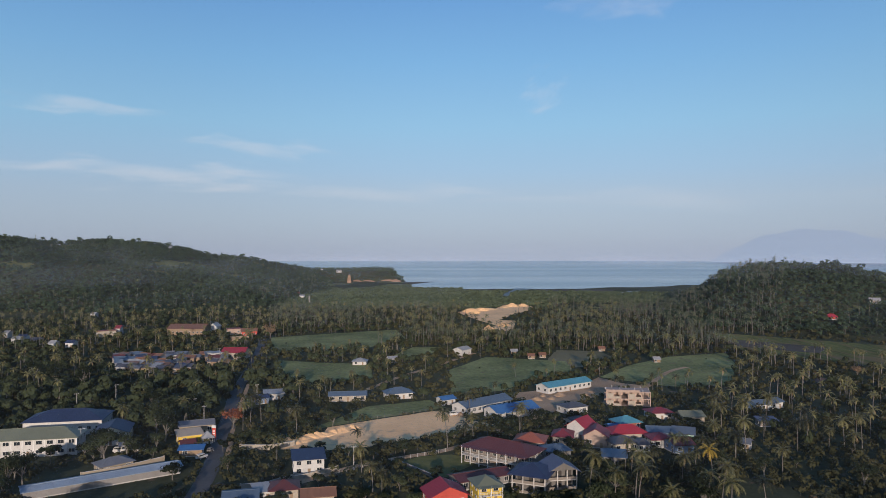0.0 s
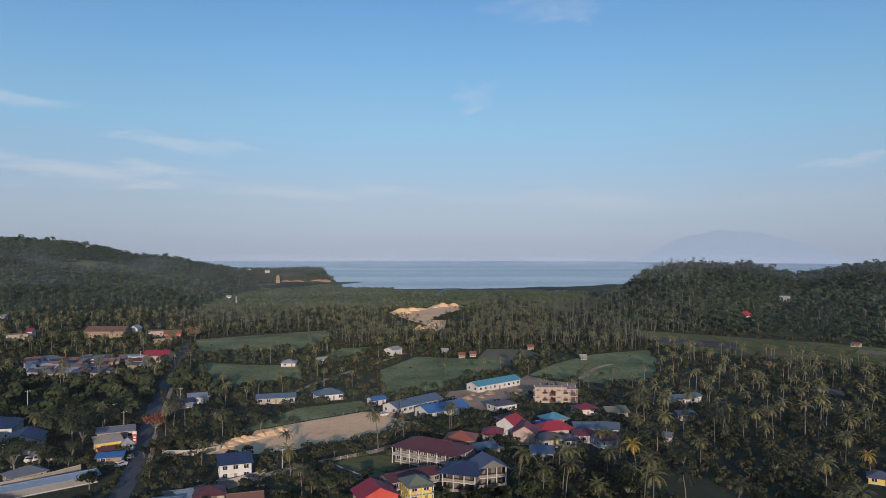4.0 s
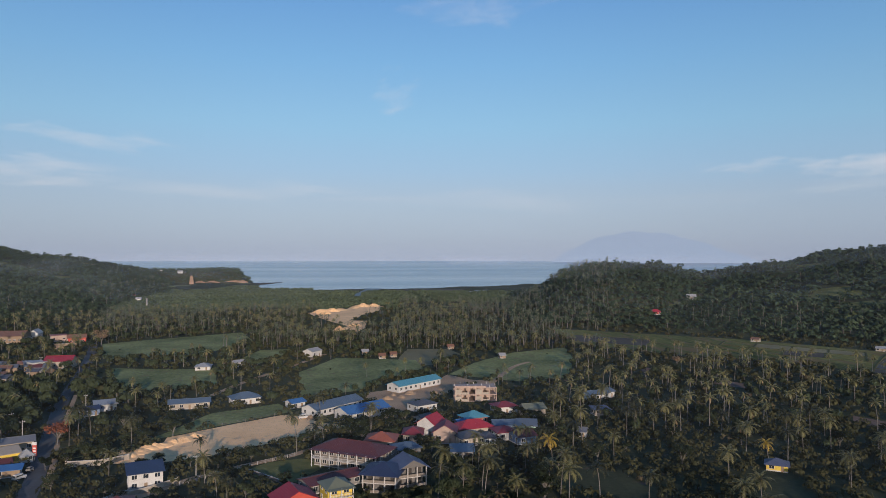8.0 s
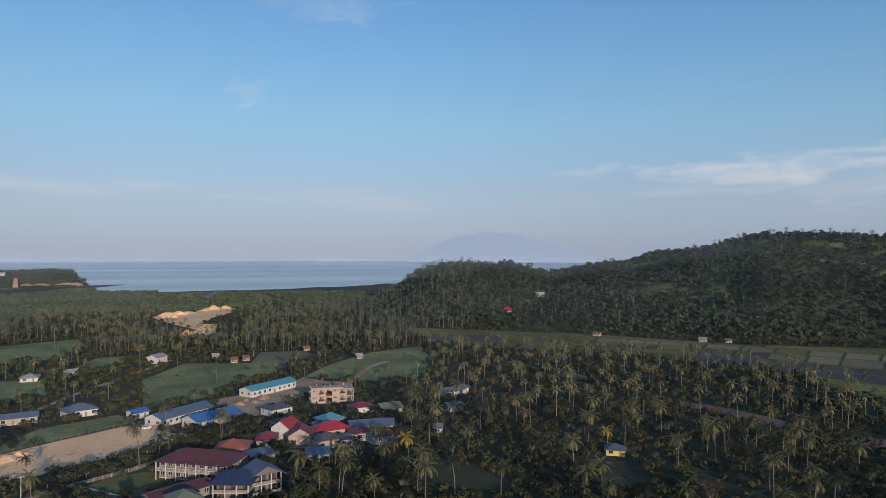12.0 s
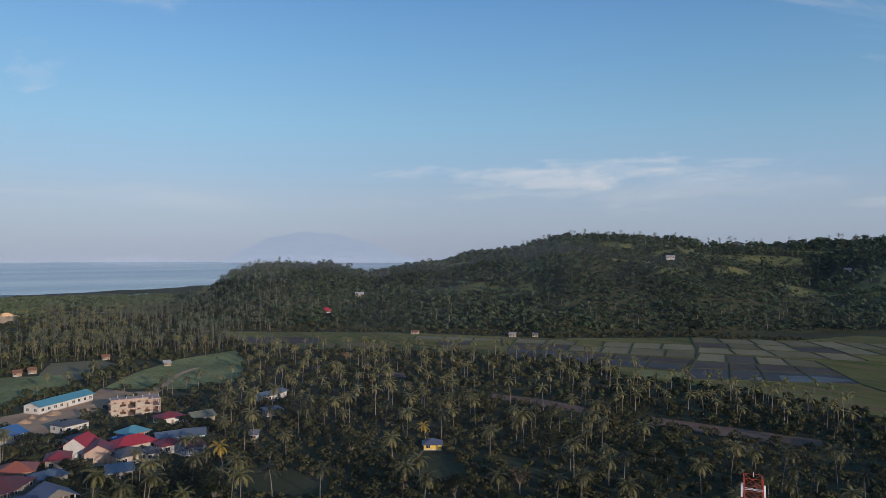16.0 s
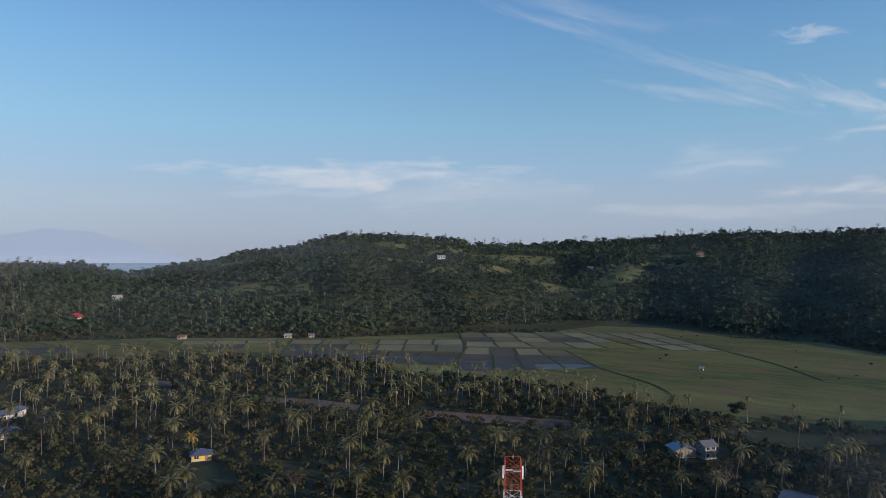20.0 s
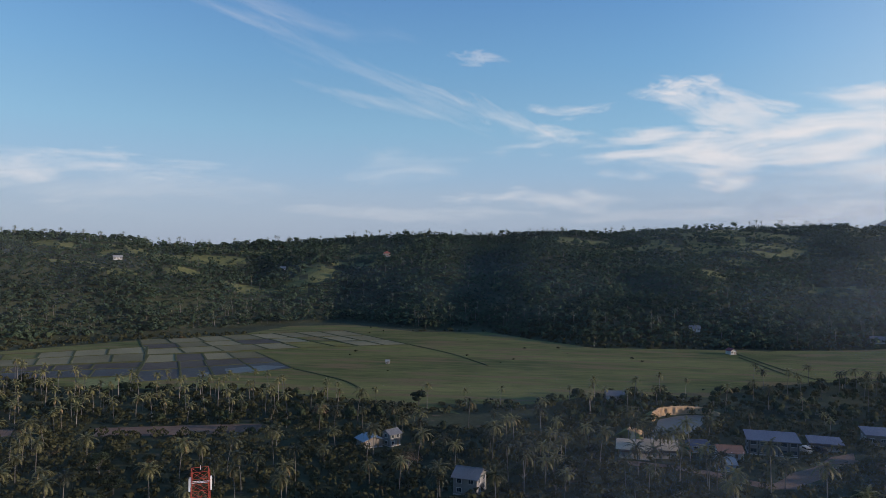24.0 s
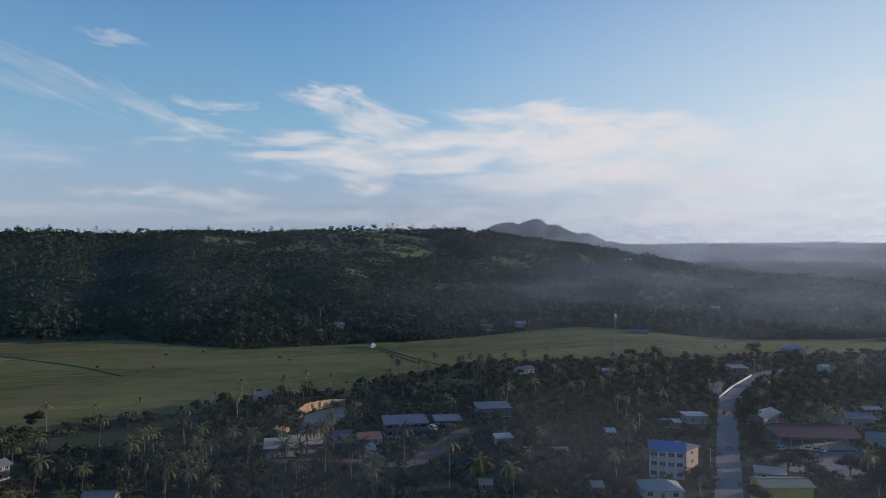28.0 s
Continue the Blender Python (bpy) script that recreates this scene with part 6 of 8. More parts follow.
# ---- the yards and the road south ----
open_shed('open workshop under a broad tan sheet roof', 269.3, -31.8, -97.1, 11.6, 9.0, 3.6, 1.2, 'tan_roof', 'shed', 3, 'shade_taupe_wall', 'workshop', 'wood_wall')
open_shed('open workshop under a pale tan sheet roof', 271.6, -42.3, -90.4, 11.0, 9.0, 3.4, 1.2, 'tan_roof', 'shed', 3, 'shade_taupe_wall', 'workshop', 'wood_wall')
house('low stall with a bright blue sheet roof', 258.0, -61.4, -94.7, 6.3, 6.0, 2.6, 'shed', 0.8, 'blue_wall', 'pale_blue_roof', name='stall', category='stall')
house('small white house with columns and a brown roof', 273.6, -66.3, -90.1, 8.2, 7.0, 3.2, 'gable', 1.2, 'white_wall', 'rust_roof', porch=1.5)
house('low hut with a dark blue roof', 281.0, -56.5, -76.5, 6.7, 6.0, 3.0, 'gable', 1.0, 'blue_wall', 'navy_roof')
house('long two-storey dark building with a blue-grey sheet roof', 282.9, -84.1, -97.7, 17.4, 10.0, 5.6, 'shed', 1.2, 'shade_slate_wall', 'dusk_roof', floors=2, pane_w=1.9, trim='dark_frame', piers=True)
open_shed('low open garage with a blue-grey sheet roof', 291.8, -106.3, -99.7, 10.7, 8.0, 3.0, 0.7, 'dusk_roof', 'shed', 3, 'shade_slate_wall', 'garage', 'wood_wall')
house('barn with a pale blue sheet roof', 303.8, -133.3, -99.1, 15.2, 10.0, 4.2, 'shed', 0.9, 'shade_slate_wall', 'dusk_roof')
house('small blue kiosk with a white roof', 255.0, -116.6, -100.2, 6.0, 5.0, 3.2, 'shed', 0.5, 'blue_wall', 'white_roof', name='kiosk', category='kiosk')
house('house with a pale blue roof by the field', 406.4, -200.3, -83.1, 10.7, 7.0, 3.2, 'gable', 1.2, 'white_wall', 'pale_blue_roof')
house('three-storey white block with a blue gable roof', 201.7, -153.9, -125.5, 11.2, 9.0, 9.6, 'gable', 1.8, 'white_wall', 'blue_roof', floors=3, wins=4, pane_w=1.9, piers=True, name='apartment_block', category='building')
house('unfinished pink stair tower beside the white block', 202.4, -160.6, -65.1, 9.2, 8.0, 9.0, 'flat', 0.2, 'pink_wall', 'grey_roof', floors=3, wins=1, name='stair_tower', category='building', door=False)
house('flat-roofed pink house by the road', 261.8, -214.7, -108.3, 8.9, 8.0, 3.6, 'flat', 0.3, 'pink_wall', 'white_roof')
house('low house with a pale hip roof', 185.2, -138.8, -113.8, 11.6, 9.0, 3.2, 'hip', 1.8, 'white_wall', 'white_roof')
open_shed('long open hall with a maroon roof on concrete columns', 215.7, -233.9, -113.2, 30.6, 15.0, 5.0, 3.0, 'maroon_roof', bays=7, name='long_hall')
house('yellow building with a dark green roof at the road', 167.1, -169.5, -108.7, 15.0, 9.0, 6.5, 'gable', 1.0, 'yellow_wall', 'olive_roof', floors=2, wins=-1)
house('low building with a tan roof', 186.5, -183.8, -124.9, 8.6, 8.0, 3.2, 'gable', 1.0, 'beige_wall', 'tan_roof')
house('house with a pale steel roof beside the hall', 249.8, -242.7, -67.1, 16.9, 8.0, 4.5, 'gable', 1.5, 'grey_wall', 'pale_blue_roof')
house('house with a grey roof behind the hall', 232.6, -278.2, -118.4, 12.2, 9.0, 4.5, 'gable', 1.6, 'pink_wall', 'grey_roof')
house('white house with a pale roof', 202.7, -257.8, -130.1, 11.4, 9.0, 4.5, 'gable', 1.4, 'white_wall', 'grey_roof')
house('house with a vivid blue hip roof near the field', 423.6, -441.9, -107.3, 14.3, 9.0, 4.2, 'hip', 2.2, 'blue_wall', 'blue_roof')
house('low building beside the bridge', 363.0, -331.6, -107.7, 10.6, 9.0, 4.0, 'shed', 0.8, 'wood_wall', 'grey_roof')
small_house('small house with a white roof', 348.5, -388.9, -107.7, 5.2, 7.0, 4.0, 'gable', 1.2, 'white_wall', 'white_roof')
small_house('low house with a pale sheet roof in the trees', 388.8, -251.3, -107.7, 7.3, 6.0, 2.3, 'gable', 0.9, 'shade_taupe_wall', 'frost_roof', name='house', group='scattered low houses')
small_house('low house with a pale sheet roof in the trees', 259.2, -199.6, -108.3, 7.5, 6.0, 2.3, 'gable', 0.9, 'shade_taupe_wall', 'frost_roof', name='house', group='scattered low houses')
small_house('low house with a pale sheet roof in the trees', 253.2, -164.6, -108.4, 3.3, 6.0, 2.3, 'gable', 0.9, 'shade_taupe_wall', 'frost_roof', name='house', group='scattered low houses')
small_house('low house with a pale sheet roof in the trees', 233.7, -130.6, -108.5, 4.2, 6.0, 2.3, 'gable', 0.9, 'shade_slate_wall', 'grey_roof', name='house', group='scattered low houses')
small_house('low house with a pale sheet roof in the trees', 250.6, -308.7, -108.2, 8.3, 6.0, 2.3, 'gable', 0.9, 'shade_slate_wall', 'grey_roof', name='house', group='scattered low houses')
small_house('low house with a pale sheet roof in the trees', 208.4, -89.1, -108.7, 3.6, 6.0, 2.3, 'gable', 0.9, 'shade_slate_wall', 'grey_roof', name='house', group='scattered low houses')
small_house('low house with a pale sheet roof in the trees', 195.0, -121.9, -108.7, 3.2, 6.0, 2.3, 'gable', 0.9, 'shade_slate_wall', 'grey_roof', name='house', group='scattered low houses')
lattice_tower("red and white steel radio mast with panel antennas", 136.2, 71.2, -58, 30.0, 4.6, 3.4, 12, True, 0.075)
lattice_tower("tall grey lattice mast beyond the trees", 404.9, -267.6, 10, 38.0, 2.2, 0.9, 16, False, 0.05, "grey_wall")
perimeter_wall("white concrete parapet of the bridge", [(302.0, -264.0), (323.2, -291.3), (351.6, -332.4)], 1.1, "white_trim", 0.3, False, "bridge_parapet")
vehicle('white van parked before the hall', 209.6, -226.5, -70, 'white_wall')
vehicle('white pickup parked before the hall', 207.4, -228.1, -70, 'white_wall')
vehicle('white car parked before the hall', 205.3, -229.5, -70, 'white_wall')
vehicle('white car parked under a tree', 213.0, -216.4, -70, 'white_wall')
vehicle("dark jeep driving on the concrete road", 269.6, -239.7, -70, "dark_frame")
vehicle("grey tricycle on the concrete road", 219.5, -196.8, -70, "grey_wall", 2.6, 1.5, 1.6, "motor_tricycle", "tricycle")
utility_pole(-101.6, 297.6, 30, 9.0, False)
utility_pole(-110.8, 312.6, 30, 9.0, False)
utility_pole(-161.3, 345.2, 30, 9.0, True)
utility_pole(-169.3, 323.6, 30, 9.0, False)
utility_pole(-134.6, 260.2, 30, 9.0, True)
utility_pole(-91.7, 345.1, 30, 9.0, False)
utility_pole(-150.6, 471.1, 30, 9.0, False)
utility_pole(-30.2, 236.9, 30, 9.0, False)
utility_pole(361.3, -343.9, 30, 9.0, True)
utility_pole(372.4, -369.4, 30, 9.0, True)
utility_pole(250.4, -177.5, 30, 9.0, False)
utility_pole(197.1, -168.7, 30, 9.0, False)
utility_pole(309.8, -264.4, 30, 9.0, False)

# ---- ground kept free of tall trees ----
LOW.append([(-75.4, 260.1), (13.3, 294.7), (26.1, 267.5), (7.4, 256.5), (-4.4, 228.2), (-14.4, 211.5), (-38.3, 211.6), (-61.9, 216.5)])
LOW.append([(302.1, -22.1), (357.0, -50.8), (383.7, -88.8), (300.0, -125.6), (243.7, -117.3), (216.9, -73.0), (250.4, -20.3)])
LOW.append([(456.6, -105.6), (448.1, -230.9), (352.4, -185.2), (361.0, -83.6)])
LOW.append([(74.7, 213.9), (96.5, 233.8), (110.8, 213.1), (108.4, 183.7)])
LOW.append([(69.2, 335.0), (120.6, 334.9), (97.8, 260.0), (51.5, 239.9), (20.3, 217.5), (20.1, 260.0)])
LOW.append([(221.3, -209.3), (206.2, -254.6), (173.6, -219.4), (171.7, -189.8), (182.5, -174.9)])
LOW.append([(-135.2, 260.2), (-104.1, 284.0), (-84.8, 260.1), (-79.8, 222.7), (-120.1, 217.6)])

LOW.append([(10.0, 640.0), (16.0, 850.0), (128.0, 860.0), (90.0, 640.0)])
LOW.append([(8.0, 290.0), (30.0, 345.0), (60.0, 345.0), (95.0, 400.0), (110.0, 380.0), (70.0, 310.0), (40.0, 280.0)])
LOW.append([(200.0, 262.0), (240.0, 275.0), (262.0, 216.0), (222.0, 196.0)])
LOW.append([(225.0, 184.0), (268.0, 192.0), (288.0, 120.0), (240.0, 104.0)])

# ---- heaps of sand ----
sand_heap(-57.3, 272.4, 3.5, 1.2, 0)
sand_heap(-56.9, 276.7, 7.0, 0.8, 1)
sand_heap(-54.7, 277.2, 4.8, 1.0, 2)
sand_heap(-53.7, 277.1, 3.4, 0.8, 3)
sand_heap(-53.0, 280.9, 4.6, 1.3, 4)
sand_heap(-51.3, 283.0, 4.0, 1.4, 5)
sand_heap(-50.1, 282.3, 4.5, 1.1, 6)
sand_heap(-48.3, 283.4, 5.0, 1.1, 7)
sand_heap(-46.2, 285.4, 3.6, 0.7, 8)
sand_heap(-44.8, 287.3, 3.8, 1.4, 9)
sand_heap(-43.8, 287.7, 6.5, 0.8, 10)
sand_heap(-42.6, 288.6, 3.5, 1.2, 11)
sand_heap(-41.7, 291.0, 5.8, 1.4, 12)
sand_heap(-39.3, 293.4, 3.8, 0.7, 13)
sand_heap(-38.3, 295.0, 3.3, 1.3, 14)
sand_heap(-36.8, 295.6, 3.9, 0.8, 15)
sand_heap(50.9, 358.2, 2.5, 1.1, 40, "gravel")
sand_heap(54.4, 352.8, 3.3, 1.1, 41, "gravel")
sand_heap(46.9, 350.2, 3.6, 1.5, 42, "gravel")
sand_heap(80.8, 369.6, 5.2, 0.9, 43, "gravel")
sand_heap(85.2, 375.6, 3.7, 0.9, 44, "gravel")
sand_heap(60.0, 361.0, 4.5, 1.6, 45, "gravel")
sand_heap(7.9, 316.8, 3.1, 1.4, 46, "gravel")
sand_heap(74.6, 361.0, 3.4, 0.8, 47, "gravel")
sand_heap(60.3, 693.2, 9.5, 2.6, 70)
sand_heap(62.4, 688.3, 6.6, 2.2, 71)
sand_heap(46.7, 868.3, 12.1, 3.3, 72)
sand_heap(91.3, 925.6, 11.7, 4.5, 73)
sand_heap(48.5, 860.3, 8.7, 3.6, 74)
sand_heap(57.3, 878.5, 13.7, 2.0, 75)
sand_heap(42.4, 655.0, 6.3, 4.4, 76)
sand_heap(80.4, 908.8, 9.5, 2.2, 77)
sand_heap(105.4, 926.7, 7.2, 2.3, 78)
sand_heap(47.2, 657.9, 10.1, 2.2, 79)
sand_heap(46.2, 656.1, 9.6, 2.1, 80)
sand_heap(34.4, 854.1, 11.8, 3.8, 81)
sand_heap(36.3, 832.1, 10.2, 4.4, 82)
sand_heap(106.1, 932.3, 9.1, 3.3, 83)

# ---- signs, fences and cloth ----
sign_pylon(-89.3, 273.1, -10)
tarpaulin("blue tarpaulin hung beside the maroon house", 16.4, 247.6, -20, 5, 2.6, "blue_roof")
tarpaulin("red cloth hung out to dry", 19.5, 246.3, -20, 3, 1.8, "bright_red_roof")
tarpaulin("dark green tarpaulin roof beside the pond", 275.8, -51.5, 20, 9, 3.0, "tarp_green")
post_fence("row of thin posts along the top of the sand lot", [(-32.2, 309.4), (-16.4, 317.9), (-3.7, 326.8)], 3.5, 1.4)
post_fence("row of thin posts along the meadow", [(66.9, 412.3), (88.3, 427.4), (113.5, 452.4), (131.4, 470.7)], 4.0, 1.4)
post_fence("wooden fence along the dirt road", [(257.3, -26.7), (253.5, -42.2), (247.0, -57.4), (237.9, -71.6)], 3.0, 1.2)
post_fence("pale fence posts beside the lane", [(-34.9, 235.1), (-16.9, 248.9), (1.2, 260.1)], 3.0, 1.4, "concrete")
vehicle("white car parked by the road", -86.8, 251.7, 60, "white_wall")
vehicle("dark car parked by the stalls", -90.7, 260.1, 70, "dark_frame")
vehicle("white truck in the dusty yard", 285.1, -97.1, 10, "white_wall", 6.0, 2.1, 2.4, "truck", "truck")
vehicle("dark truck in the dusty yard", 285.5, -102.3, 20, "dark_frame", 6.0, 2.1, 2.4, "truck", "truck")
vehicle("white car parked before the kiosk", 243.0, -119.4, 30, "white_wall")

# ---- houses on the slopes ----
house('red-roofed house among trees on the hillside', 361.6, 651.9, -21.0, 10.5, 6.8, 2.7, 'hip', 2.2, 'red_wall', 'bright_red_roof', 1, 3)
house('pale house on a bare ledge of the hill', 441.1, 715.5, -23.7, 9.0, 6.8, 3.4, 'gable', 2.2, 'cream_wall', 'white_roof', 1, 3)
house('white house high on the hilltop', 780.1, 517.2, -48.5, 9.8, 6.0, 3.0, 'gable', 1.8, 'white_wall', 'white_roof', 1, 3)
house('pink house on the slope above the field', 956.0, 224.1, -68.8, 9.8, 7.5, 4.5, 'hip', 2.2, 'pink_wall', 'orange_roof', 1, 3)
house('small white hut on the slope', 909.8, 358.3, -60.5, 6.8, 5.2, 2.6, 'gable', 1.6, 'white_wall', 'white_roof', 1, 3)
house('white house on the hill spur', 1001.3, -686.4, -116.4, 9.0, 6.8, 3.0, 'gable', 2.0, 'white_wall', 'white_roof', 1, 3)
house('pale house on the misty slope', 616.0, -532.3, -122.8, 9.0, 6.8, 3.0, 'gable', 2.0, 'grey_wall', 'white_roof', 1, 3)
house('grey house at the foot of the dark hill', 609.0, -261.4, -105.2, 9.8, 6.8, 3.0, 'gable', 2.0, 'grey_wall', 'grey_roof', 1, 3)
house('pale house at the foot of the dark hill', 612.6, -297.3, -107.9, 9.0, 6.8, 3.0, 'gable', 2.0, 'grey_wall', 'white_roof', 1, 3)
house('long pale shed at the edge of the field', 547.7, -386.6, -117.2, 16.5, 6.8, 3.0, 'gable', 2.0, 'grey_wall', 'grey_roof', 1, 3)
house('small house among trees at the hill foot', 634.6, -125.5, -93.2, 8.2, 6.0, 3.0, 'gable', 2.0, 'white_wall', 'grey_roof', 1, 3)
house('white house near the hilltop', -517.6, 1324.4, 29.3, 7.5, 6.0, 3.0, 'gable', 2.0, 'white_wall', 'white_roof', 1, 3)
house('long white building on the headland', -294.8, 1722.3, 17.7, 19.5, 9.0, 4.5, 'flat', 0.3, 'white_wall', 'white_roof', 1, 3)
house('white house on the headland', -246.2, 1657.1, 16.5, 10.5, 7.5, 3.8, 'gable', 2.0, 'white_wall', 'white_roof', 1, 3)

# ---- headland, shore and pit ----
ruin_tower(-214.2, 1597.7)
cliff(-173.3, 1625.8, 0, 30.0, 6.5, "reddish bare cliff face of the headland", 3, "rock", 0)
cliff(-126.4, 1630.1, 0, 45.0, 6.5, "reddish bare cliff face of the headland", 3, "rock", 0)
cliff(-110.6, 1631.3, 0, 24.0, 6.5, "reddish bare cliff face of the headland", 3, "rock", 0)
cliff(-199.2, 1622.8, 0, 21.0, 6.5, "reddish bare cliff face of the headland", 3, "rock", 0)
patch("tidal_flat", [(-249.8, 1380.9), (-186.9, 1607.5), (-92.8, 1664.7), (-19.2, 1694.7), (-51.1, 1620.9), (-102.8, 1515.4), (-147.2, 1360.3), (-183.6, 1321.8)], M["mud"], "dark mud bared by the low tide", "mud flat", 0, "structure", -1.7)
patch("tidal_flat", [(311.0, 1301.3), (401.3, 1358.1), (458.5, 1398.8), (519.3, 1442.1), (492.6, 1338.2), (364.0, 1232.0)], M["mud"], "dark mud bared along the shore", "mud flat", 0, "structure", -1.7)
patch("tidal_flat", [(16.8, 1302.5), (103.1, 1330.1), (187.6, 1320.3), (223.8, 1283.7), (117.0, 1249.5)], M["mud"], "grey mud along the mangrove edge", "mud flat", 0, "structure", -1.75)
patch('creek', [(91.0, 1115.7), (108.0, 1214.7), (126.0, 1290.0), (139.8, 1360.5), (175.2, 1352.8), (150.0, 1290.0), (129.6, 1251.7), (101.2, 1115.7)], M['pond'], 'pale creek winding to the sea', 'creek', 0.35)
patch('creek', [(298.5, 1200.4), (333.1, 1265.8), (363.6, 1283.1), (329.9, 1216.0), (296.6, 1170.1)], M['pond'], 'pale tidal pool near the shore', 'creek', 0.35)
patch('shore_mud', [(40.0, 1285.0), (45.9, 1340.0), (128.0, 1338.0), (118.0, 1262.0)], M['mud'], 'grey mud bared along the shore', 'mud flat', 0.25)
patch('shore_mud', [(152.0, 1262.0), (176.0, 1330.0), (240.0, 1330.0), (330.0, 1325.0), (300.0, 1255.0), (215.0, 1240.0)], M['mud'], 'grey mud bared along the shore', 'mud flat', 0.25)
earth_cut("ochre earth bank cut round the pond", [(326.0, -46.5), (333.0, -48.5), (338.6, -52.5), (342.0, -58.0), (345.0, -65.0), (346.5, -73.0), (342.5, -79.0)], (1.2, 2.8, 3.6, 3.8, 3.5, 2.8, 1.0), 11)
earth_cut("ochre earth bank cut beside the pond", [(288.0, -33.5), (293.7, -33.0), (299.5, -35.0), (304.0, -40.0)], (1.2, 3.8, 3.6, 1.0), 12)
frame_building(89.0, 336.2, -8.0)

# ---- trees ----


def palm_parts(rng, fine=True, h=11.0, far=False):
    """Trunk and crown of a coconut palm: points, triangles and material index (0 leaf, 1 dry, 2 bark)."""
    lean, turn = rng.uniform(0.02, 0.16), rng.uniform(0, math.tau)
    bend = lambda f: Vector((math.cos(turn), math.sin(turn), 0)) * (lean * h * f * f) + Vector((0, 0, h * f))
    tv, tf = [], []
    segs, sides = (7, 6) if fine else (1 if far else 2, 3)
    for i in range(segs + 1):
        f = i / segs
        r = (0.26 if i == 0 else 0.17 - 0.06 * f) * (1 if fine else 1.25 if far else 1.2)
        c = bend(f)
        for k in range(sides):
            a = k * math.tau / sides
            tv.append((c.x + r * math.cos(a), c.y + r * math.sin(a), c.z - (0.5 if i == 0 else 0)))
    for i in range(segs):
        for k in range(sides):
            a, b = i * sides + k, i * sides + (k + 1) % sides
            tf += [(a, b, b + sides), (a, b + sides, a + sides)]
    top = bend(1)
    cv, cf, ci = [], [], []

    def tri(a, b, c, m):
        n = len(cv)
        cv.extend((tuple(a), tuple(b), tuple(c)))
        cf.append((n, n + 1, n + 2))
        ci.append(m)

    count = rng.randint(19, 24) if fine else 9 if far else rng.randint(11, 13)
    for i in range(count):
        az = i * 2.39996 + rng.uniform(-0.25, 0.25)
        q = i / (count - 1)
        up = 1.25 - 1.75 * q + rng.uniform(-0.12, 0.12)
        L = (4.3 + rng.uniform(-0.5, 0.5)) * (0.82 + 0.25 * math.sin(q * math.pi))
        dead = q > 0.90 and rng.random() < 0.4
        out = Vector((math.cos(az), math.sin(az), 0))
        side = Vector((-math.sin(az), math.cos(az), 0))
        pts = []
        steps = 6 if fine else 2 if far else 3
        p, ang = top.copy(), up
        for k in range(steps + 1):
            pts.append(p.copy())
            p = p + (out * math.cos(ang) + Vector((0, 0, math.sin(ang)))) * (L / steps)
            ang -= (0.21 if fine else 0.75 if far else 0.5) * (1.1 if not dead else 0.7) + 0.10 * q
        m = 1 if dead else 0
        for k in range(steps):
            a, b = pts[k], pts[k + 1]
            w = (0.84 if fine else 0.95) * math.sin(0.35 + 2.5 * (k + 0.5) / steps) * (0.55 if dead else 1)
            if fine:
                tri(a - side * 0.045, a + side * 0.045, b, m)
                for s in (-1, 1):
                    for j in range(3):
                        c = a.lerp(b, j / 3)
                        e = a.lerp(b, (j + 1.0) / 3)
                        tip = c.lerp(e, 0.9) + side * (s * w * rng.uniform(0.8, 1.1)) + (b - a) * 0.42 + Vector((0, 0, -0.42 * w * rng.uniform(0.6, 1.3)))
                        tri(c, e, tip, m)
            else:
                w2 = 0.95 * math.sin(0.35 + 2.5 * min(1, (k + 1.5) / steps)) * 0.8 if k < steps - 1 else 0.05
                for s in (-1, 1):
                    ea, eb = a + side * (s * w * 0.72) - Vector((0, 0, 0.3 * w)), b + side * (s * w2 * 0.72) - Vector((0, 0, 0.3 * w2))
                    tri(a, b, eb, m)
                    if k:
                        tri(a, eb, ea, m)
    if fine:
        for k in range(7):
            a = rng.uniform(0, math.tau)
            c = top + Vector((0.3 * math.cos(a), 0.3 * math.sin(a), -0.35 + rng.uniform(-0.2, 0.1)))
            for s in range(4):
                b0, b1 = s * math.tau / 4, (s + 1) * math.tau / 4
                tri(c + Vector((0.16 * math.cos(b0), 0.16 * math.sin(b0), 0)), c + Vector((0.16 * math.cos(b1), 0.16 * math.sin(b1), 0)), c + Vector((0, 0, 0.2)), 1)
                tri(c + Vector((0.16 * math.cos(b1), 0.16 * math.sin(b1), 0)), c + Vector((0.16 * math.cos(b0), 0.16 * math.sin(b0), 0)), c - Vector((0, 0, 0.2)), 1)
    return (tv, tf), (cv, cf, ci)


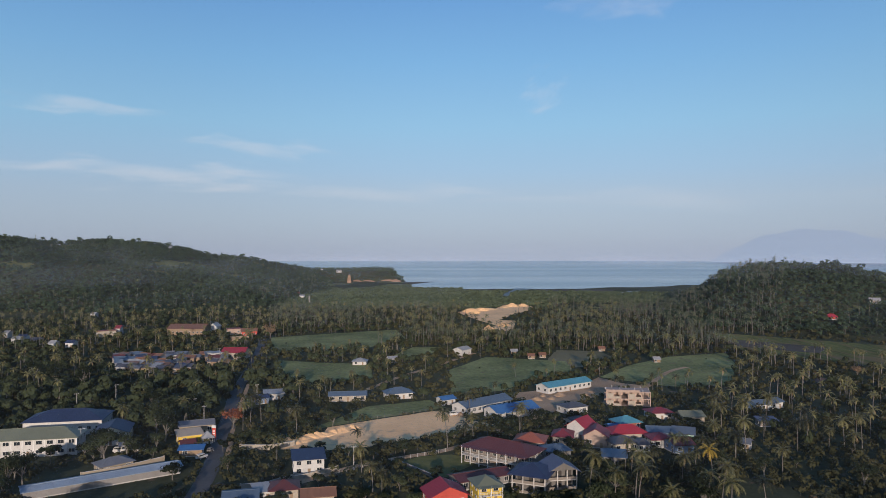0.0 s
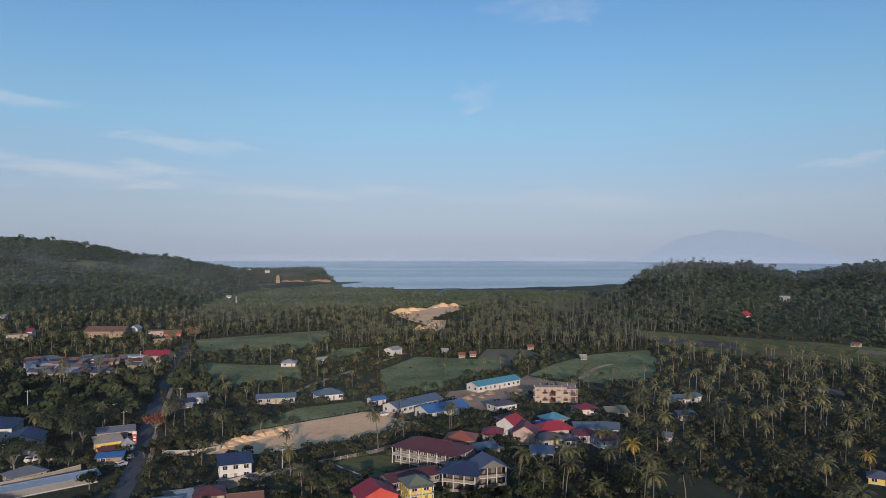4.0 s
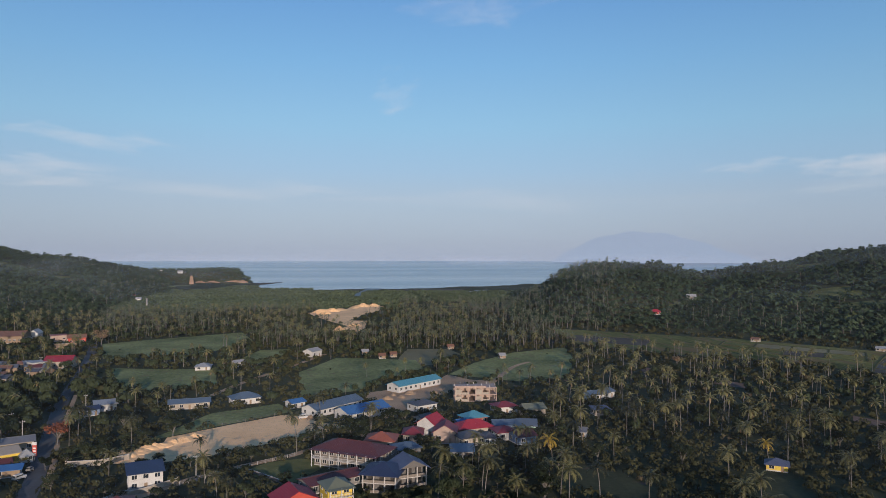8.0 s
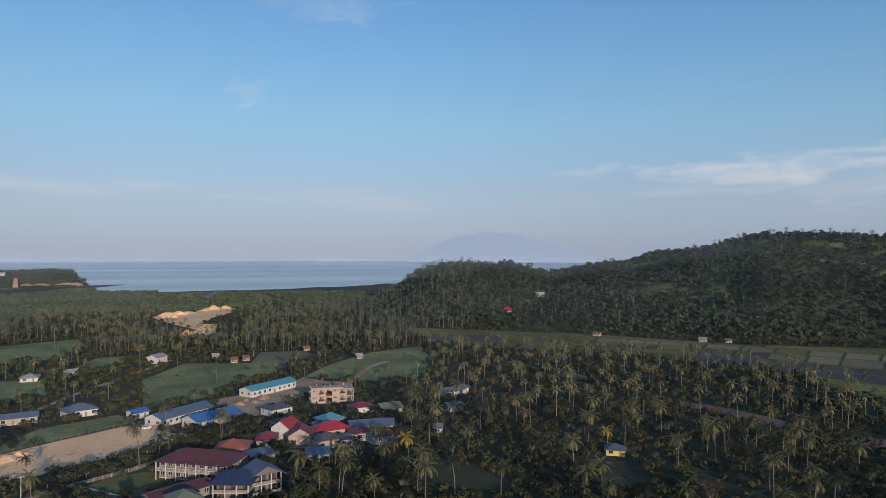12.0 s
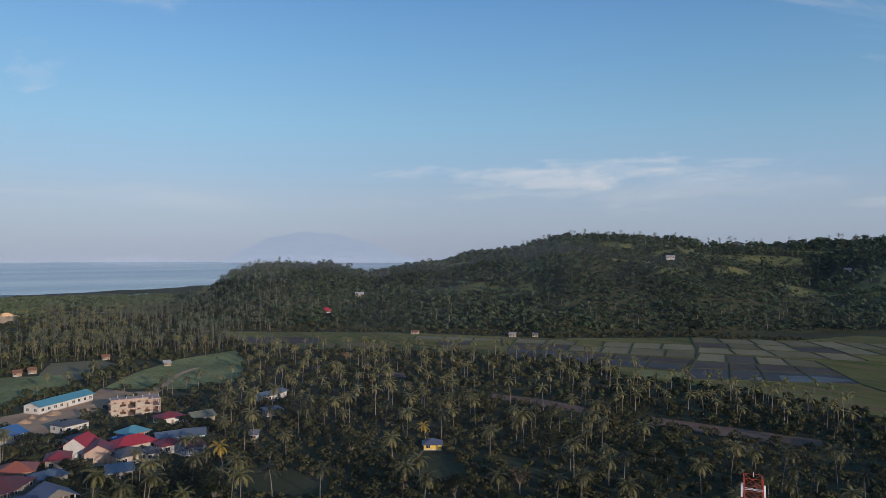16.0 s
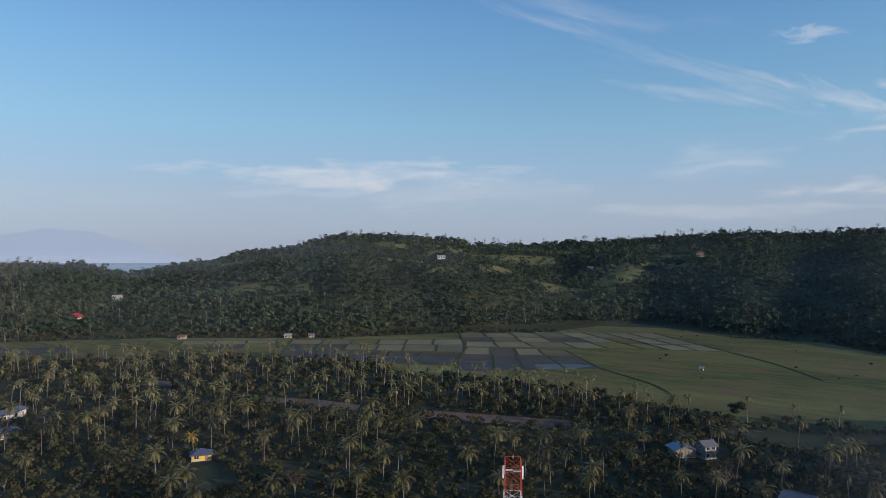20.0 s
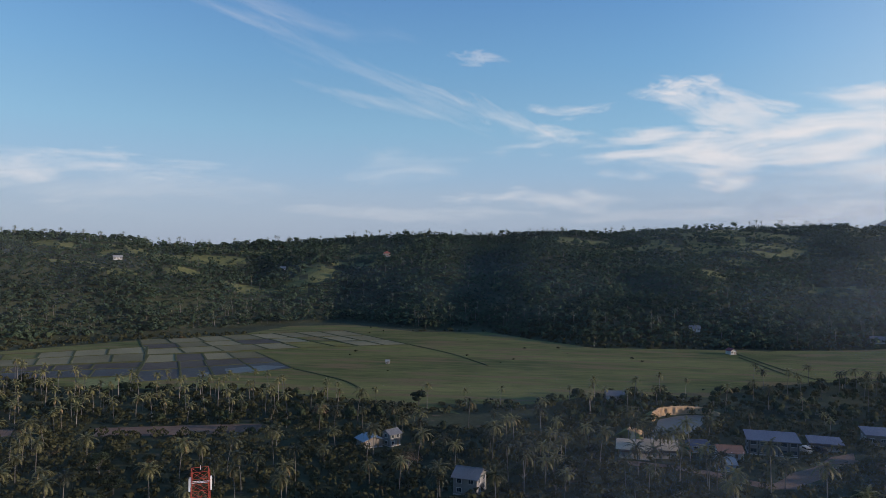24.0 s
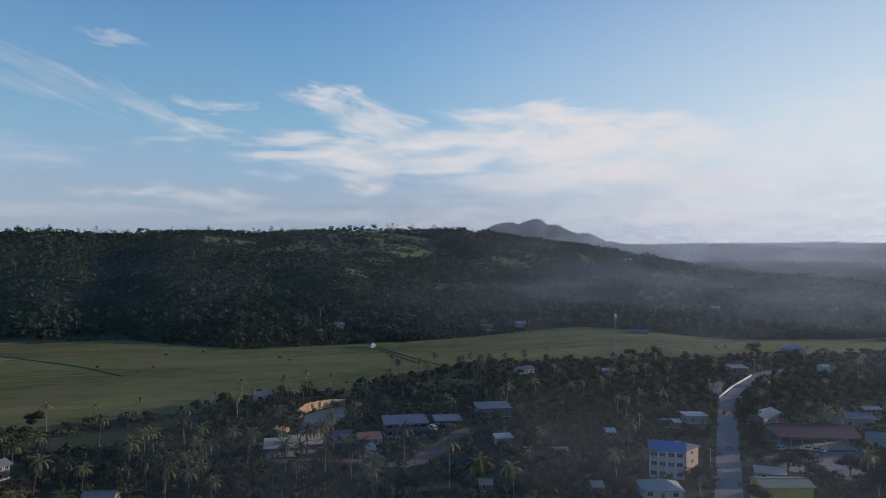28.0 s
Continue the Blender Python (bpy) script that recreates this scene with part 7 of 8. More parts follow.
def clump_parts(rng, leaves, h, spread, size, low):
    """A tree or bush seen from afar: a slim stem and single leaf clumps on two or three lobes."""
    r = 0.03 * h
    tv = [(r, 0, -0.5), (-r * 0.5, r * 0.87, -0.5), (-r * 0.5, -r * 0.87, -0.5), (0, 0, h * 0.6)]
    tf = [(0, 1, 3), (1, 2, 3), (2, 0, 3)]
    lobes = [(Vector((rng.uniform(-0.35, 0.35) * spread, rng.uniform(-0.35, 0.35) * spread, h * rng.uniform(low + 0.3, 0.72))), spread * rng.uniform(0.5, 0.72)) for k in range(3)]
    cv, cf = [], []
    for i in range(leaves):
        c, rad = lobes[i % 3]
        v = Vector((rng.gauss(0, 1), rng.gauss(0, 1), abs(rng.gauss(0, 1)) - 0.35)).normalized()
        p = c + Vector((v.x * rad, v.y * rad, v.z * rad * 0.75)) * rng.uniform(0.75, 1.1)
        nrm = (v + Vector((rng.uniform(-0.3, 0.3), rng.uniform(-0.3, 0.3), rng.uniform(-0.1, 0.35)))).normalized()
        u = nrm.orthogonal().normalized()
        u.rotate(Matrix.Rotation(rng.uniform(0, math.tau), 3, nrm))
        w = nrm.cross(u)
        s = size * rng.uniform(0.7, 1.35)
        k = len(cv)
        cv += [tuple(p - u * s - w * s * 0.5), tuple(p + u * s - w * s * 0.6), tuple(p + w * s)]
        cf.append((k, k + 1, k + 2))
    return (tv, tf), (cv, cf, [0] * len(cf))


def canopy_parts(rng, leaves, h, spread, size, stem=False):
    """A crown of the closed hill woods: leaf clumps over a low uneven dome, with a pale stem where one shows."""
    tv, tf = [], []
    if stem:
        tv = [(0.22, 0, -0.5), (-0.11, 0.19, -0.5), (-0.11, -0.19, -0.5), (0, 0, h * 0.8)]
        tf = [(0, 1, 3), (1, 2, 3), (2, 0, 3)]
    lobes = [(Vector((rng.uniform(-0.45, 0.45) * spread, rng.uniform(-0.45, 0.45) * spread, h * rng.uniform(0.35, 0.62))), spread * rng.uniform(0.45, 0.75)) for k in range(4)]
    cv, cf = [], []
    for i in range(leaves):
        c, rad = lobes[i % 4]
        v = Vector((rng.gauss(0, 1), rng.gauss(0, 1), abs(rng.gauss(0, 1)) + 0.05)).normalized()
        p = c + Vector((v.x * rad, v.y * rad, v.z * min(rad, h * 0.42))) * rng.uniform(0.7, 1.12)
        nrm = (v * 0.9 + Vector((rng.uniform(-0.5, 0.5), rng.uniform(-0.5, 0.5), rng.uniform(0.0, 0.7)))).normalized()
        u = nrm.orthogonal().normalized()
        u.rotate(Matrix.Rotation(rng.uniform(0, math.tau), 3, nrm))
        w = nrm.cross(u)
        sz = size * rng.uniform(0.6, 1.4)
        k = len(cv)
        cv += [tuple(p - u * sz - w * sz * 0.5), tuple(p + u * sz - w * sz * 0.6), tuple(p + w * sz)]
        cf.append((k, k + 1, k + 2))
    return (tv, tf), (cv, cf, [0] * len(cf))


def broad_parts(rng, leaves, h, spread, size, low=0.28, bare=False, sides=5):
    """Trunk with limbs, and a crown of many small leaf clumps in uneven lobes."""
    if sides == 3:
        return clump_parts(rng, leaves, h, spread, size, low)
    bm = bmesh.new()
    fork = Vector((rng.uniform(-0.4, 0.4), rng.uniform(-0.4, 0.4), h * low))
    bar(bm, (0, 0, -0.4), fork, 0.035 * h, sides, 0.024 * h)
    lobes = []
    n = rng.randint(6, 9) if sides > 3 else rng.randint(3, 5)
    for i in range(n):
        a = i * 2.4 + rng.uniform(-0.4, 0.4)
        d = spread * rng.uniform(0.25, 0.72) * (0.5 if i == 0 else 1)
        c = Vector((math.cos(a) * d, math.sin(a) * d, h * rng.uniform(low + 0.22, 0.86)))
        lobes.append((c, spread * rng.uniform(0.34, 0.56)))
        bar(bm, fork, c, 0.017 * h, 4 if sides > 3 else 3, 0.005 * h)
    bm.verts.ensure_lookup_table()
    bmesh.ops.triangulate(bm, faces=bm.faces[:])
    bm.verts.index_update()
    tv, tf = [tuple(v.co) for v in bm.verts], [tuple(v.index for v in f.verts) for f in bm.faces]
    bm.free()
    cv, cf = [], []
    for i in range(leaves):
        c, r = lobes[i % len(lobes)]
        v = Vector((rng.gauss(0, 1), rng.gauss(0, 1), rng.gauss(0, 1))).normalized()
        if v.z < -0.2:
            v.z *= 0.5
        p = c + Vector((v.x * r, v.y * r, v.z * r * 0.72)) * rng.uniform(0.55, 1.12)
        s = size * rng.uniform(0.6, 1.3)
        nrm = (v + Vector((rng.uniform(-0.45, 0.45), rng.uniform(-0.45, 0.45), rng.uniform(-0.2, 0.6)))).normalized()
        u = nrm.orthogonal().normalized()
        u.rotate(Matrix.Rotation(rng.uniform(0, math.tau), 3, nrm))
        w = nrm.cross(u)
        k = len(cv)
        if bare:
            cv += [tuple(p - u * s), tuple(p + u * s), tuple(p + u * s * 0.9 + w * 0.05)]
            cf.append((k, k + 1, k + 2))
        else:
            cv += [tuple(p - u * s), tuple(p + w * s * 0.62 + nrm * s * 0.15), tuple(p + u * s), tuple(p - w * s * 0.55 + nrm * s * 0.1)]
            cf += [(k, k + 1, k + 2), (k, k + 2, k + 3)]
    return (tv, tf), (cv, cf, [0] * len(cf))


def as_mesh(name, verts, faces, mats, index=None):
    me = bpy.data.meshes.new(name)
    me.from_pydata([tuple(v) for v in verts], [], faces)
    for m in mats:
        me.materials.append(m)
    if index is not None:
        me.polygons.foreach_set("material_index", np.asarray(index, np.int32))
    me.update()
    return me


def tree_thing(name, label, category, group, trunk, crown, leaf_mats):
    """A tree standing at the origin, to be copied."""
    ob = tagged(new(name), label, category, group)
    share("trunk", as_mesh("trunk", trunk[0], trunk[1], [M["bark"]]), ob)
    share("crown", as_mesh("crown", crown[0], crown[1], leaf_mats, crown[2]), ob)
    return ob


def bulk(name, label, category, makers, spots, mats):
    """Many trees in one mesh. makers: list of (trunk, crown); spots: arrays x, y, z, turn, scale, kind."""
    V, Fc, I = [], [], []
    base = 0
    for k, (trunk, crown) in enumerate(makers):
        sel = spots[:, 5] == k
        if not sel.any():
            continue
        s = spots[sel]
        tv = np.array(list(trunk[0]) + list(crown[0]), np.float32)
        tf = np.array(list(trunk[1]) + [tuple(np.array(f) + len(trunk[0])) for f in crown[1]], np.int32)
        ti = np.array([len(mats) - 1] * len(trunk[1]) + list(crown[2]), np.int32)
        c, sn = np.cos(s[:, 3])[:, None], np.sin(s[:, 3])[:, None]
        sc = s[:, 4][:, None]
        v = np.stack((s[:, 0][:, None] + sc * (tv[None, :, 0] * c - tv[None, :, 1] * sn), s[:, 1][:, None] + sc * (tv[None, :, 0] * sn + tv[None, :, 1] * c), s[:, 2][:, None] + sc * tv[None, :, 2]), 2)
        f = tf[None] + (np.arange(len(s)) * len(tv))[:, None, None] + base
        V.append(v.reshape(-1, 3))
        Fc.append(f.reshape(-1, 3))
        I.append(np.tile(ti, len(s)))
        base += len(s) * len(tv)
    return tagged(link_mesh(name, np.concatenate(V), np.concatenate(Fc), mats, index=np.concatenate(I), kind="stuff"), label, category)


def in_poly(poly, x, y):
    inside = np.zeros(len(x), bool)
    for (x0, y0), (x1, y1) in zip(poly, poly[1:] + poly[:1]):
        cross = ((y0 > y) != (y1 > y)) & (x < (x1 - x0) * (y - y0) / (y1 - y0 + 1e-9) + x0)
        inside ^= cross
    return inside


def scatter(a0, a1, r0, r1, gap, seed, margin=1.5, clear=True):
    """Jittered places gap metres apart between two bearings and two distances, clear of fields, roads and buildings."""
    rng = np.random.default_rng(seed)
    R = r1
    n = int(2 * R / gap)
    g = (np.arange(n) - n / 2) * gap
    x, y = (a.ravel() for a in np.meshgrid(g, g))
    r, az = np.hypot(x, y), np.degrees(np.arctan2(x, y))
    az = np.where(az < -75, az + 360, az)
    k = (r > r0) & (r < r1) & (az > a0) & (az < a1)
    x, y = x[k], y[k]
    x, y = x + rng.uniform(-0.55, 0.55, len(x)) * gap, y + rng.uniform(-0.55, 0.55, len(x)) * gap
    ok = np.ones(len(x), bool)
    if clear:
        for p in CLEAR:
            ok &= ~in_poly(p, x, y)
        for cx, cy, rad in ROADS + SPOTS:
            ok &= (x - cx) ** 2 + (y - cy) ** 2 > (rad + margin) ** 2
    return x[ok], y[ok], rng


def spots_for(x, y, rng, kinds, smin, smax, sink=0.0):
    z = land(x, y) - sink
    ok = z > -1.5
    x, y, z = x[ok], y[ok], z[ok]
    n = len(x)
    return np.stack((x, y, z, rng.uniform(0, math.tau, n), rng.uniform(smin, smax, n), rng.integers(0, kinds, n)), 1)


rt = random.Random(11)
FINE_PALMS = [palm_parts(rt, True, h) for h in (9.0, 10.5, 11.5, 12.5, 13.5, 10.0)]
MID_PALMS = [palm_parts(rt, False, h) for h in (9.5, 11.0, 12.5, 13.5)]
FAR_PALMS = [palm_parts(rt, False, h, True) for h in (9.5, 11.0, 12.5, 13.0)]
FINE_BROAD = [broad_parts(rt, 1150, h, s, 0.39) for h, s in ((9, 4.6), (11, 5.4), (8, 5.0), (12, 5.2), (7, 3.6))]
MID_BROAD = [broad_parts(rt, 112, h, s, 0.86, low=0.0, sides=3) for h, s in ((9, 4.2), (11, 4.8), (7.5, 4.0), (10, 4.0))]
FAR_BROAD = [canopy_parts(rt, n, h, sp, z, st) for n, h, sp, z, st in ((26, 6.0, 4.4, 1.32, False), (28, 7.5, 4.8, 1.38, False), (20, 4.5, 3.8, 1.18, False), (23, 10.5, 3.2, 1.1, True), (15, 3.0, 3.4, 1.2, False))]
SHRUBS = [broad_parts(rt, 20, h, s, 0.80, low=0.05, sides=3) for h, s in ((2.4, 2.6), (3.2, 2.8), (1.8, 2.2))]
FINE_SHRUBS = [broad_parts(rt, 30, h, sp, 0.54, low=0.05, sides=3) for h, sp in ((2.4, 2.6), (3.2, 2.8), (1.8, 2.2))]
LOW_SHRUBS = [broad_parts(rt, 12, h, s, 1.2, low=0.05, sides=3) for h, s in ((2.6, 3.2), (3.2, 3.4), (2.2, 3.0))]
LEAF3 = [M["palm_leaf"], M["dry_leaf"], M["bark"]]

PALMS = "coconut palms of the grove"
palm_models = [tree_thing("coconut_palm", "tall coconut palm with a ragged green crown", "palm tree", PALMS, t, c, LEAF3[:2]) for t, c in FINE_PALMS]
broad_models = [tree_thing("broadleaf_tree", "dense dark green broadleaf tree among houses and palms", "tree", "broadleaf trees of the town", t, c, [M["shaded_mango_leaf"]]) for t, c in FINE_BROAD]
used = set()


def stand(src, x, y, s=1.0, turn=None, tilt=0.0):
    """Set a tree model, or a copy of it, on the ground."""
    m = pose(float(x), float(y), float(land(x, y)), tilt, 0, rt.uniform(0, 360) if turn is None else turn)
    if src.name not in used:
        used.add(src.name)
        ob = src
        ob.matrix_basis = m
    else:
        ob = copy_thing(src, m)
    ob.scale = (s, s, s * rt.uniform(0.92, 1.08))
    return ob


def plant_palm(x, y, s=1.0, tilt=0.0, turn=None):
    SPOTS.append((x, y, 3.0))
    return stand(palm_models[rt.randrange(len(palm_models))], x, y, s, turn, tilt)


def plant_tree(x, y, s=1.0, k=None):
    SPOTS.append((x, y, 3.0 * s))
    return stand(broad_models[rt.randrange(len(broad_models)) if k is None else k], x, y, s)


def plant_special(name, label, x, y, leaf, s=1.0, bare=False, palm=False):
    """A tree of its own colour."""
    SPOTS.append((x, y, 3.5 * s))
    t, c = palm_parts(rt, True, 11.0) if palm else broad_parts(rt, 650, 10, 5.0, 0.55 if bare else 0.45, bare=bare)
    ob = tree_thing(name, label, "palm tree" if palm else "tree", "", t, c, [M[leaf], M["dry_leaf"]])
    ob.matrix_basis = pose(x, y, float(land(x, y)), 0, 0, rt.uniform(0, 360))
    ob.scale = (s, s, s)
    return ob


def in_sight(x, y, past=70):
    """Ground on the camera's side of the crests."""
    az = np.degrees(np.arctan2(x, y))
    az = np.where(az < -75, az + 360, az)
    return np.hypot(x, y) < np.interp(az, RIDGES[:, 0], RIDGES[:, 2]) + past



def seen_by_camera(x, y, z, top=7.0):
    """Slopes in the camera's view; hollows and far sides hidden from it get fewer trees."""
    bearings, reach = np.arange(-40.0, 150.0, 0.25), np.arange(300.0, 1760.0, 15.0)
    A, R = np.meshgrid(np.radians(bearings), reach, indexing="ij")
    rise = np.maximum.accumulate((land(R * np.sin(A), R * np.cos(A)) + 2.0 - EYE[2]) / R, axis=1)
    az = np.degrees(np.arctan2(x, y))
    az = np.where(az < -75, az + 360, az)
    i = np.clip(((az + 40) / 0.25).astype(int), 0, len(bearings) - 1)
    r = np.hypot(x, y)
    j = np.clip(((r - 340) / 15.0).astype(int), 0, len(reach) - 1)
    return (z + top - EYE[2]) / r > rise[i, j] - 0.001


# trees that stand out
plant_palm(-27.5, 236.3, 0.90)
plant_palm(1.7, 263.0, 0.95)
plant_palm(8.2, 267.5, 0.90)
plant_palm(11.6, 267.5, 0.80)
plant_palm(-82.7, 300.5, 0.95)
plant_palm(-79.9, 307.4, 1.00)
plant_palm(-83.2, 291.1, 0.80)
plant_palm(58.2, 211.5, 1.00)
plant_palm(44.7, 212.5, 0.90)
plant_palm(82.4, 251.6, 0.80)
plant_palm(85.8, 249.5, 0.85)
plant_palm(-21.7, 216.5, 0.85)
plant_palm(-18.5, 212.5, 0.80)
plant_palm(-58.5, 246.3, 0.80)
plant_palm(26.8, 361.1, 0.70)
plant_palm(42.6, 412.3, 0.60)
plant_palm(112.5, 375.6, 0.70)
plant_palm(125.6, 378.6, 0.70)
plant_palm(92.8, 375.6, 0.70)
plant_palm(-58.0, 361.1, 0.80)
plant_palm(-59.9, 358.4, 0.80)
plant_palm(-47.9, 375.7, 0.80)
plant_palm(425.3, -116.5, 0.95)
plant_palm(417.8, -119.9, 0.95)
plant_palm(404.6, -128.5, 0.95)
plant_palm(410.5, -135.9, 0.95)
plant_palm(389.0, -140.3, 0.95)
plant_palm(417.5, -168.7, 0.95)
plant_palm(400.9, -165.8, 0.95)
plant_palm(418.9, -193.2, 0.95)
plant_palm(411.5, -201.9, 0.95)
plant_palm(441.7, -152.1, 0.95)
plant_palm(410.8, -175.7, 0.95)
plant_palm(416.0, -159.2, 0.95)
plant_palm(272.0, -32.8, 1.05)
plant_palm(271.7, -38.3, 1.05)
plant_palm(264.5, -40.9, 1.05)
plant_palm(268.1, -44.2, 1.05)
plant_palm(284.3, -31.2, 1.05)
plant_palm(283.3, -36.8, 1.05)
plant_palm(268.7, -47.6, 1.05)
plant_palm(265.8, -51.2, 1.05)
plant_palm(243.8, -30.1, 1.05)
plant_palm(238.9, -35.1, 1.05)
plant_palm(240.8, -43.1, 1.05)
plant_palm(238.0, -51.3, 1.05)
plant_palm(234.7, -53.4, 1.05)
plant_palm(229.0, -55.1, 1.05)
plant_palm(232.0, -69.0, 1.05)
plant_palm(235.7, -74.2, 1.05)
plant_palm(210.7, -77.6, 1.05)
plant_palm(378.9, -103.8, 1.05)
plant_palm(363.2, -151.9, 1.05)
plant_palm(361.5, -106.0, 1.05)
plant_tree(-14.1, 255.8, 0.70, 2)
plant_tree(-81.7, 260.1, 0.60, 4)
plant_tree(-114.6, 312.6, 1.00, 1)
plant_tree(-131.9, 318.0, 1.00, 3)
plant_tree(-125.1, 307.5, 0.90, 1)
plant_tree(-207.6, 375.9, 1.20, 3)
plant_tree(-229.0, 391.8, 1.20, 1)
plant_tree(-230.3, 375.9, 1.10, 0)
plant_tree(-192.4, 375.9, 1.10, 3)
plant_tree(-119.5, 247.0, 1.05, 1)
plant_tree(-126.0, 258.5, 1.20, 0)
plant_tree(-138.0, 246.0, 0.95, 4)
plant_tree(-109.0, 274.5, 1.05, 3)
plant_tree(-116.0, 284.0, 1.10, 1)
plant_tree(-123.4, 253.1, 0.90, 1)
plant_tree(-128.8, 251.7, 0.80, 0)
plant_tree(-88.2, 228.2, 0.80, 0)
plant_tree(-133.8, 222.8, 0.90, 1)
plant_tree(-135.0, 217.6, 1.00, 3)
plant_tree(-49.8, 317.9, 0.70, 2)
plant_tree(-42.3, 323.4, 0.50, 2)
plant_tree(187.5, -193.3, 1.10, 0)
plant_tree(187.6, -200.9, 1.00, 2)
plant_tree(205.3, -196.8, 1.00, 1)
plant_tree(235.8, -221.4, 1.10, 3)
plant_tree(255.3, -243.0, 1.00, 1)
plant_tree(179.2, -212.1, 1.00, 0)
plant_tree(174.8, -215.8, 1.00, 2)
plant_tree(175.9, -194.4, 0.90, 2)
plant_tree(179.6, -149.9, 1.00, 1)
plant_tree(382.9, -352.3, 1.10, 0)
plant_tree(400.5, -381.2, 1.20, 3)
plant_tree(422.3, -312.5, 1.00, 1)
plant_tree(427.8, -294.9, 1.20, 0)
plant_tree(339.1, 63.0, 1.10, 4)
plant_tree(371.0, -350.7, 1.20, 0)
plant_special("flame_tree", "russet-leaved tree beside the road", -88.0, 292.9, "red_leaf", 0.95)
plant_special("bare_tree", "brown half-bare spreading tree near the road bend", -146.0, 590.8, "bare_leaf", 1.3)
plant_special("bare_tree", "pale leafless tree in the grove", 153.9, 155.1, "bare_leaf", 0.9, True)
plant_special("bare_tree", "reddish half-bare tree in the grove", 300.3, 100.6, "bare_leaf", 0.8)
plant_special("bare_tree", "grey-brown leafless tree near the field", 233.9, 46.8, "bare_leaf", 0.9, True)
plant_special("bare_tree", "reddish half-bare tree at the edge of the field", 242.6, 410.4, "bare_leaf", 0.8)
plant_special("coconut_palm", "leaning coconut palm with yellowed fronds", 87.5, 227.0, "gold_leaf", 0.95, False, True)
plant_special("coconut_palm", "coconut palm with golden fronds beside the yellow hut", 161.7, 213.8, "gold_leaf", 0.75, False, True)


# ---- trees of town and grove, each on its own ----


def patchy(x, y, size, seed, lo, hi):
    """A share from 0 to 1 that makes clumps and gaps."""
    return smooth((lattice(x, y, size, seed) - lo) / (hi - lo))


def near_set(a0, a1, r0, r1, gap, seed, share_of, size=40, lo=0.1, hi=0.7, margin=1.5, tall=True):
    x, y, rg = scatter(a0, a1, r0, r1, gap, seed, margin)
    if tall:
        for p in LOW:
            k = ~in_poly(p, x, y) | (rg.random(len(x)) < 0.22)
            x, y = x[k], y[k]
    k = rg.random(len(x)) < share_of * (0.25 + 0.75 * patchy(x, y, size, seed, lo, hi))
    return x[k], y[k], rg


palms = [near_set(14, 62, 200, 318, 11.4, 5, 0.88, 45), near_set(62, 92, 200, 318, 13.0, 55, 0.72, 45), near_set(-14, 14, 200, 340, 17, 6, 0.5), near_set(-36, -14, 200, 340, 22, 16, 0.4), near_set(92, 146, 200, 330, 19, 8, 0.42), near_set(88, 110, 203, 285, 13, 9, 0.75)]
for xs, ys, rg in palms:
    for x, y in zip(xs, ys):
        stand(palm_models[rt.randrange(6)], x, y, rt.uniform(0.74, 1.08))
yards = [near_set(4, 23, 205, 335, 6.5, 28, 0.75, 40, 0.1, 0.6, 0.2, False), near_set(-34, 3, 205, 300, 9.0, 29, 0.6, 40, 0.1, 0.6, 0.2, False)]
for xs, ys, rg in yards:
    for x, y in zip(xs, ys):
        stand(broad_models[4], x, y, rt.uniform(0.40, 0.70))
trees = [near_set(-36, 14, 200, 318, 9.0, 21, 0.62), near_set(14, 92, 200, 300, 14, 22, 0.35), near_set(92, 106, 200, 290, 13, 23, 0.35), near_set(106, 146, 200, 305, 9.4, 24, 0.72)]
for xs, ys, rg in trees:
    for x, y in zip(xs, ys):
        stand(broad_models[rt.randrange(5)], x, y, rt.uniform(0.42, 0.92))

# ---- groves farther off, the woods of the hills, undergrowth ----
groups = []
for a0, a1, r0, r1, gap, seed, f in ((-36, -13, 430, 880, 12, 31, 0.6), (-13, 14, 340, 880, 12, 37, 0.6), (-36, -13, 340, 430, 17, 38, 0.35), (14, 100, 318, 560, 11, 32, 0.85), (92, 146, 330, 600, 16, 34, 0.5)):
    x, y, rg = near_set(a0, a1, r0, r1, gap, seed, f, 60)
    groups.append(spots_for(x, y, rg, 4, 0.62, 1.0))
bulk("palm_grove", "coconut palms crowded over the plain", "palm grove", MID_PALMS, np.concatenate(groups), LEAF3)
x, y, rg = near_set(-14, 26, 540, 1010, 8.2, 33, 0.95, 60)
k = (np.hypot(x, y) < 885) | (np.degrees(np.arctan2(x, y)) > 8.5)
groups = [spots_for(x[k], y[k], rg, 4, 0.62, 1.0)]
x, y, rg = scatter(-36, 146, 623, 1500, 17, 35)
z = land(x, y)
k = (z > 1.5) & in_sight(x, y, 10) & (rg.random(len(x)) < 0.10 + 0.8 * (z < 16))
groups.append(spots_for(x[k], y[k], rg, 4, 0.6, 0.95))
x, y, rg = scatter(36, 110, 800, 1500, 13, 36)
az = np.degrees(np.arctan2(x, y))
rel = np.hypot(x, y) - np.interp(az, RIDGES[:, 0], RIDGES[:, 2])
k = (np.abs(rel) < 22) & (rg.random(len(x)) < 0.62 * patchy(x, y, 60, 4, 0.25, 0.6))
groups.append(spots_for(x[k], y[k], rg, 4, 0.75, 1.15, 0.5))
bulk("far_palm_grove", "distant coconut palms on plain and lower slopes", "palm grove", FAR_PALMS, np.concatenate(groups), [M["lit_palm_leaf"], M["dry_leaf"], M["bark"]])

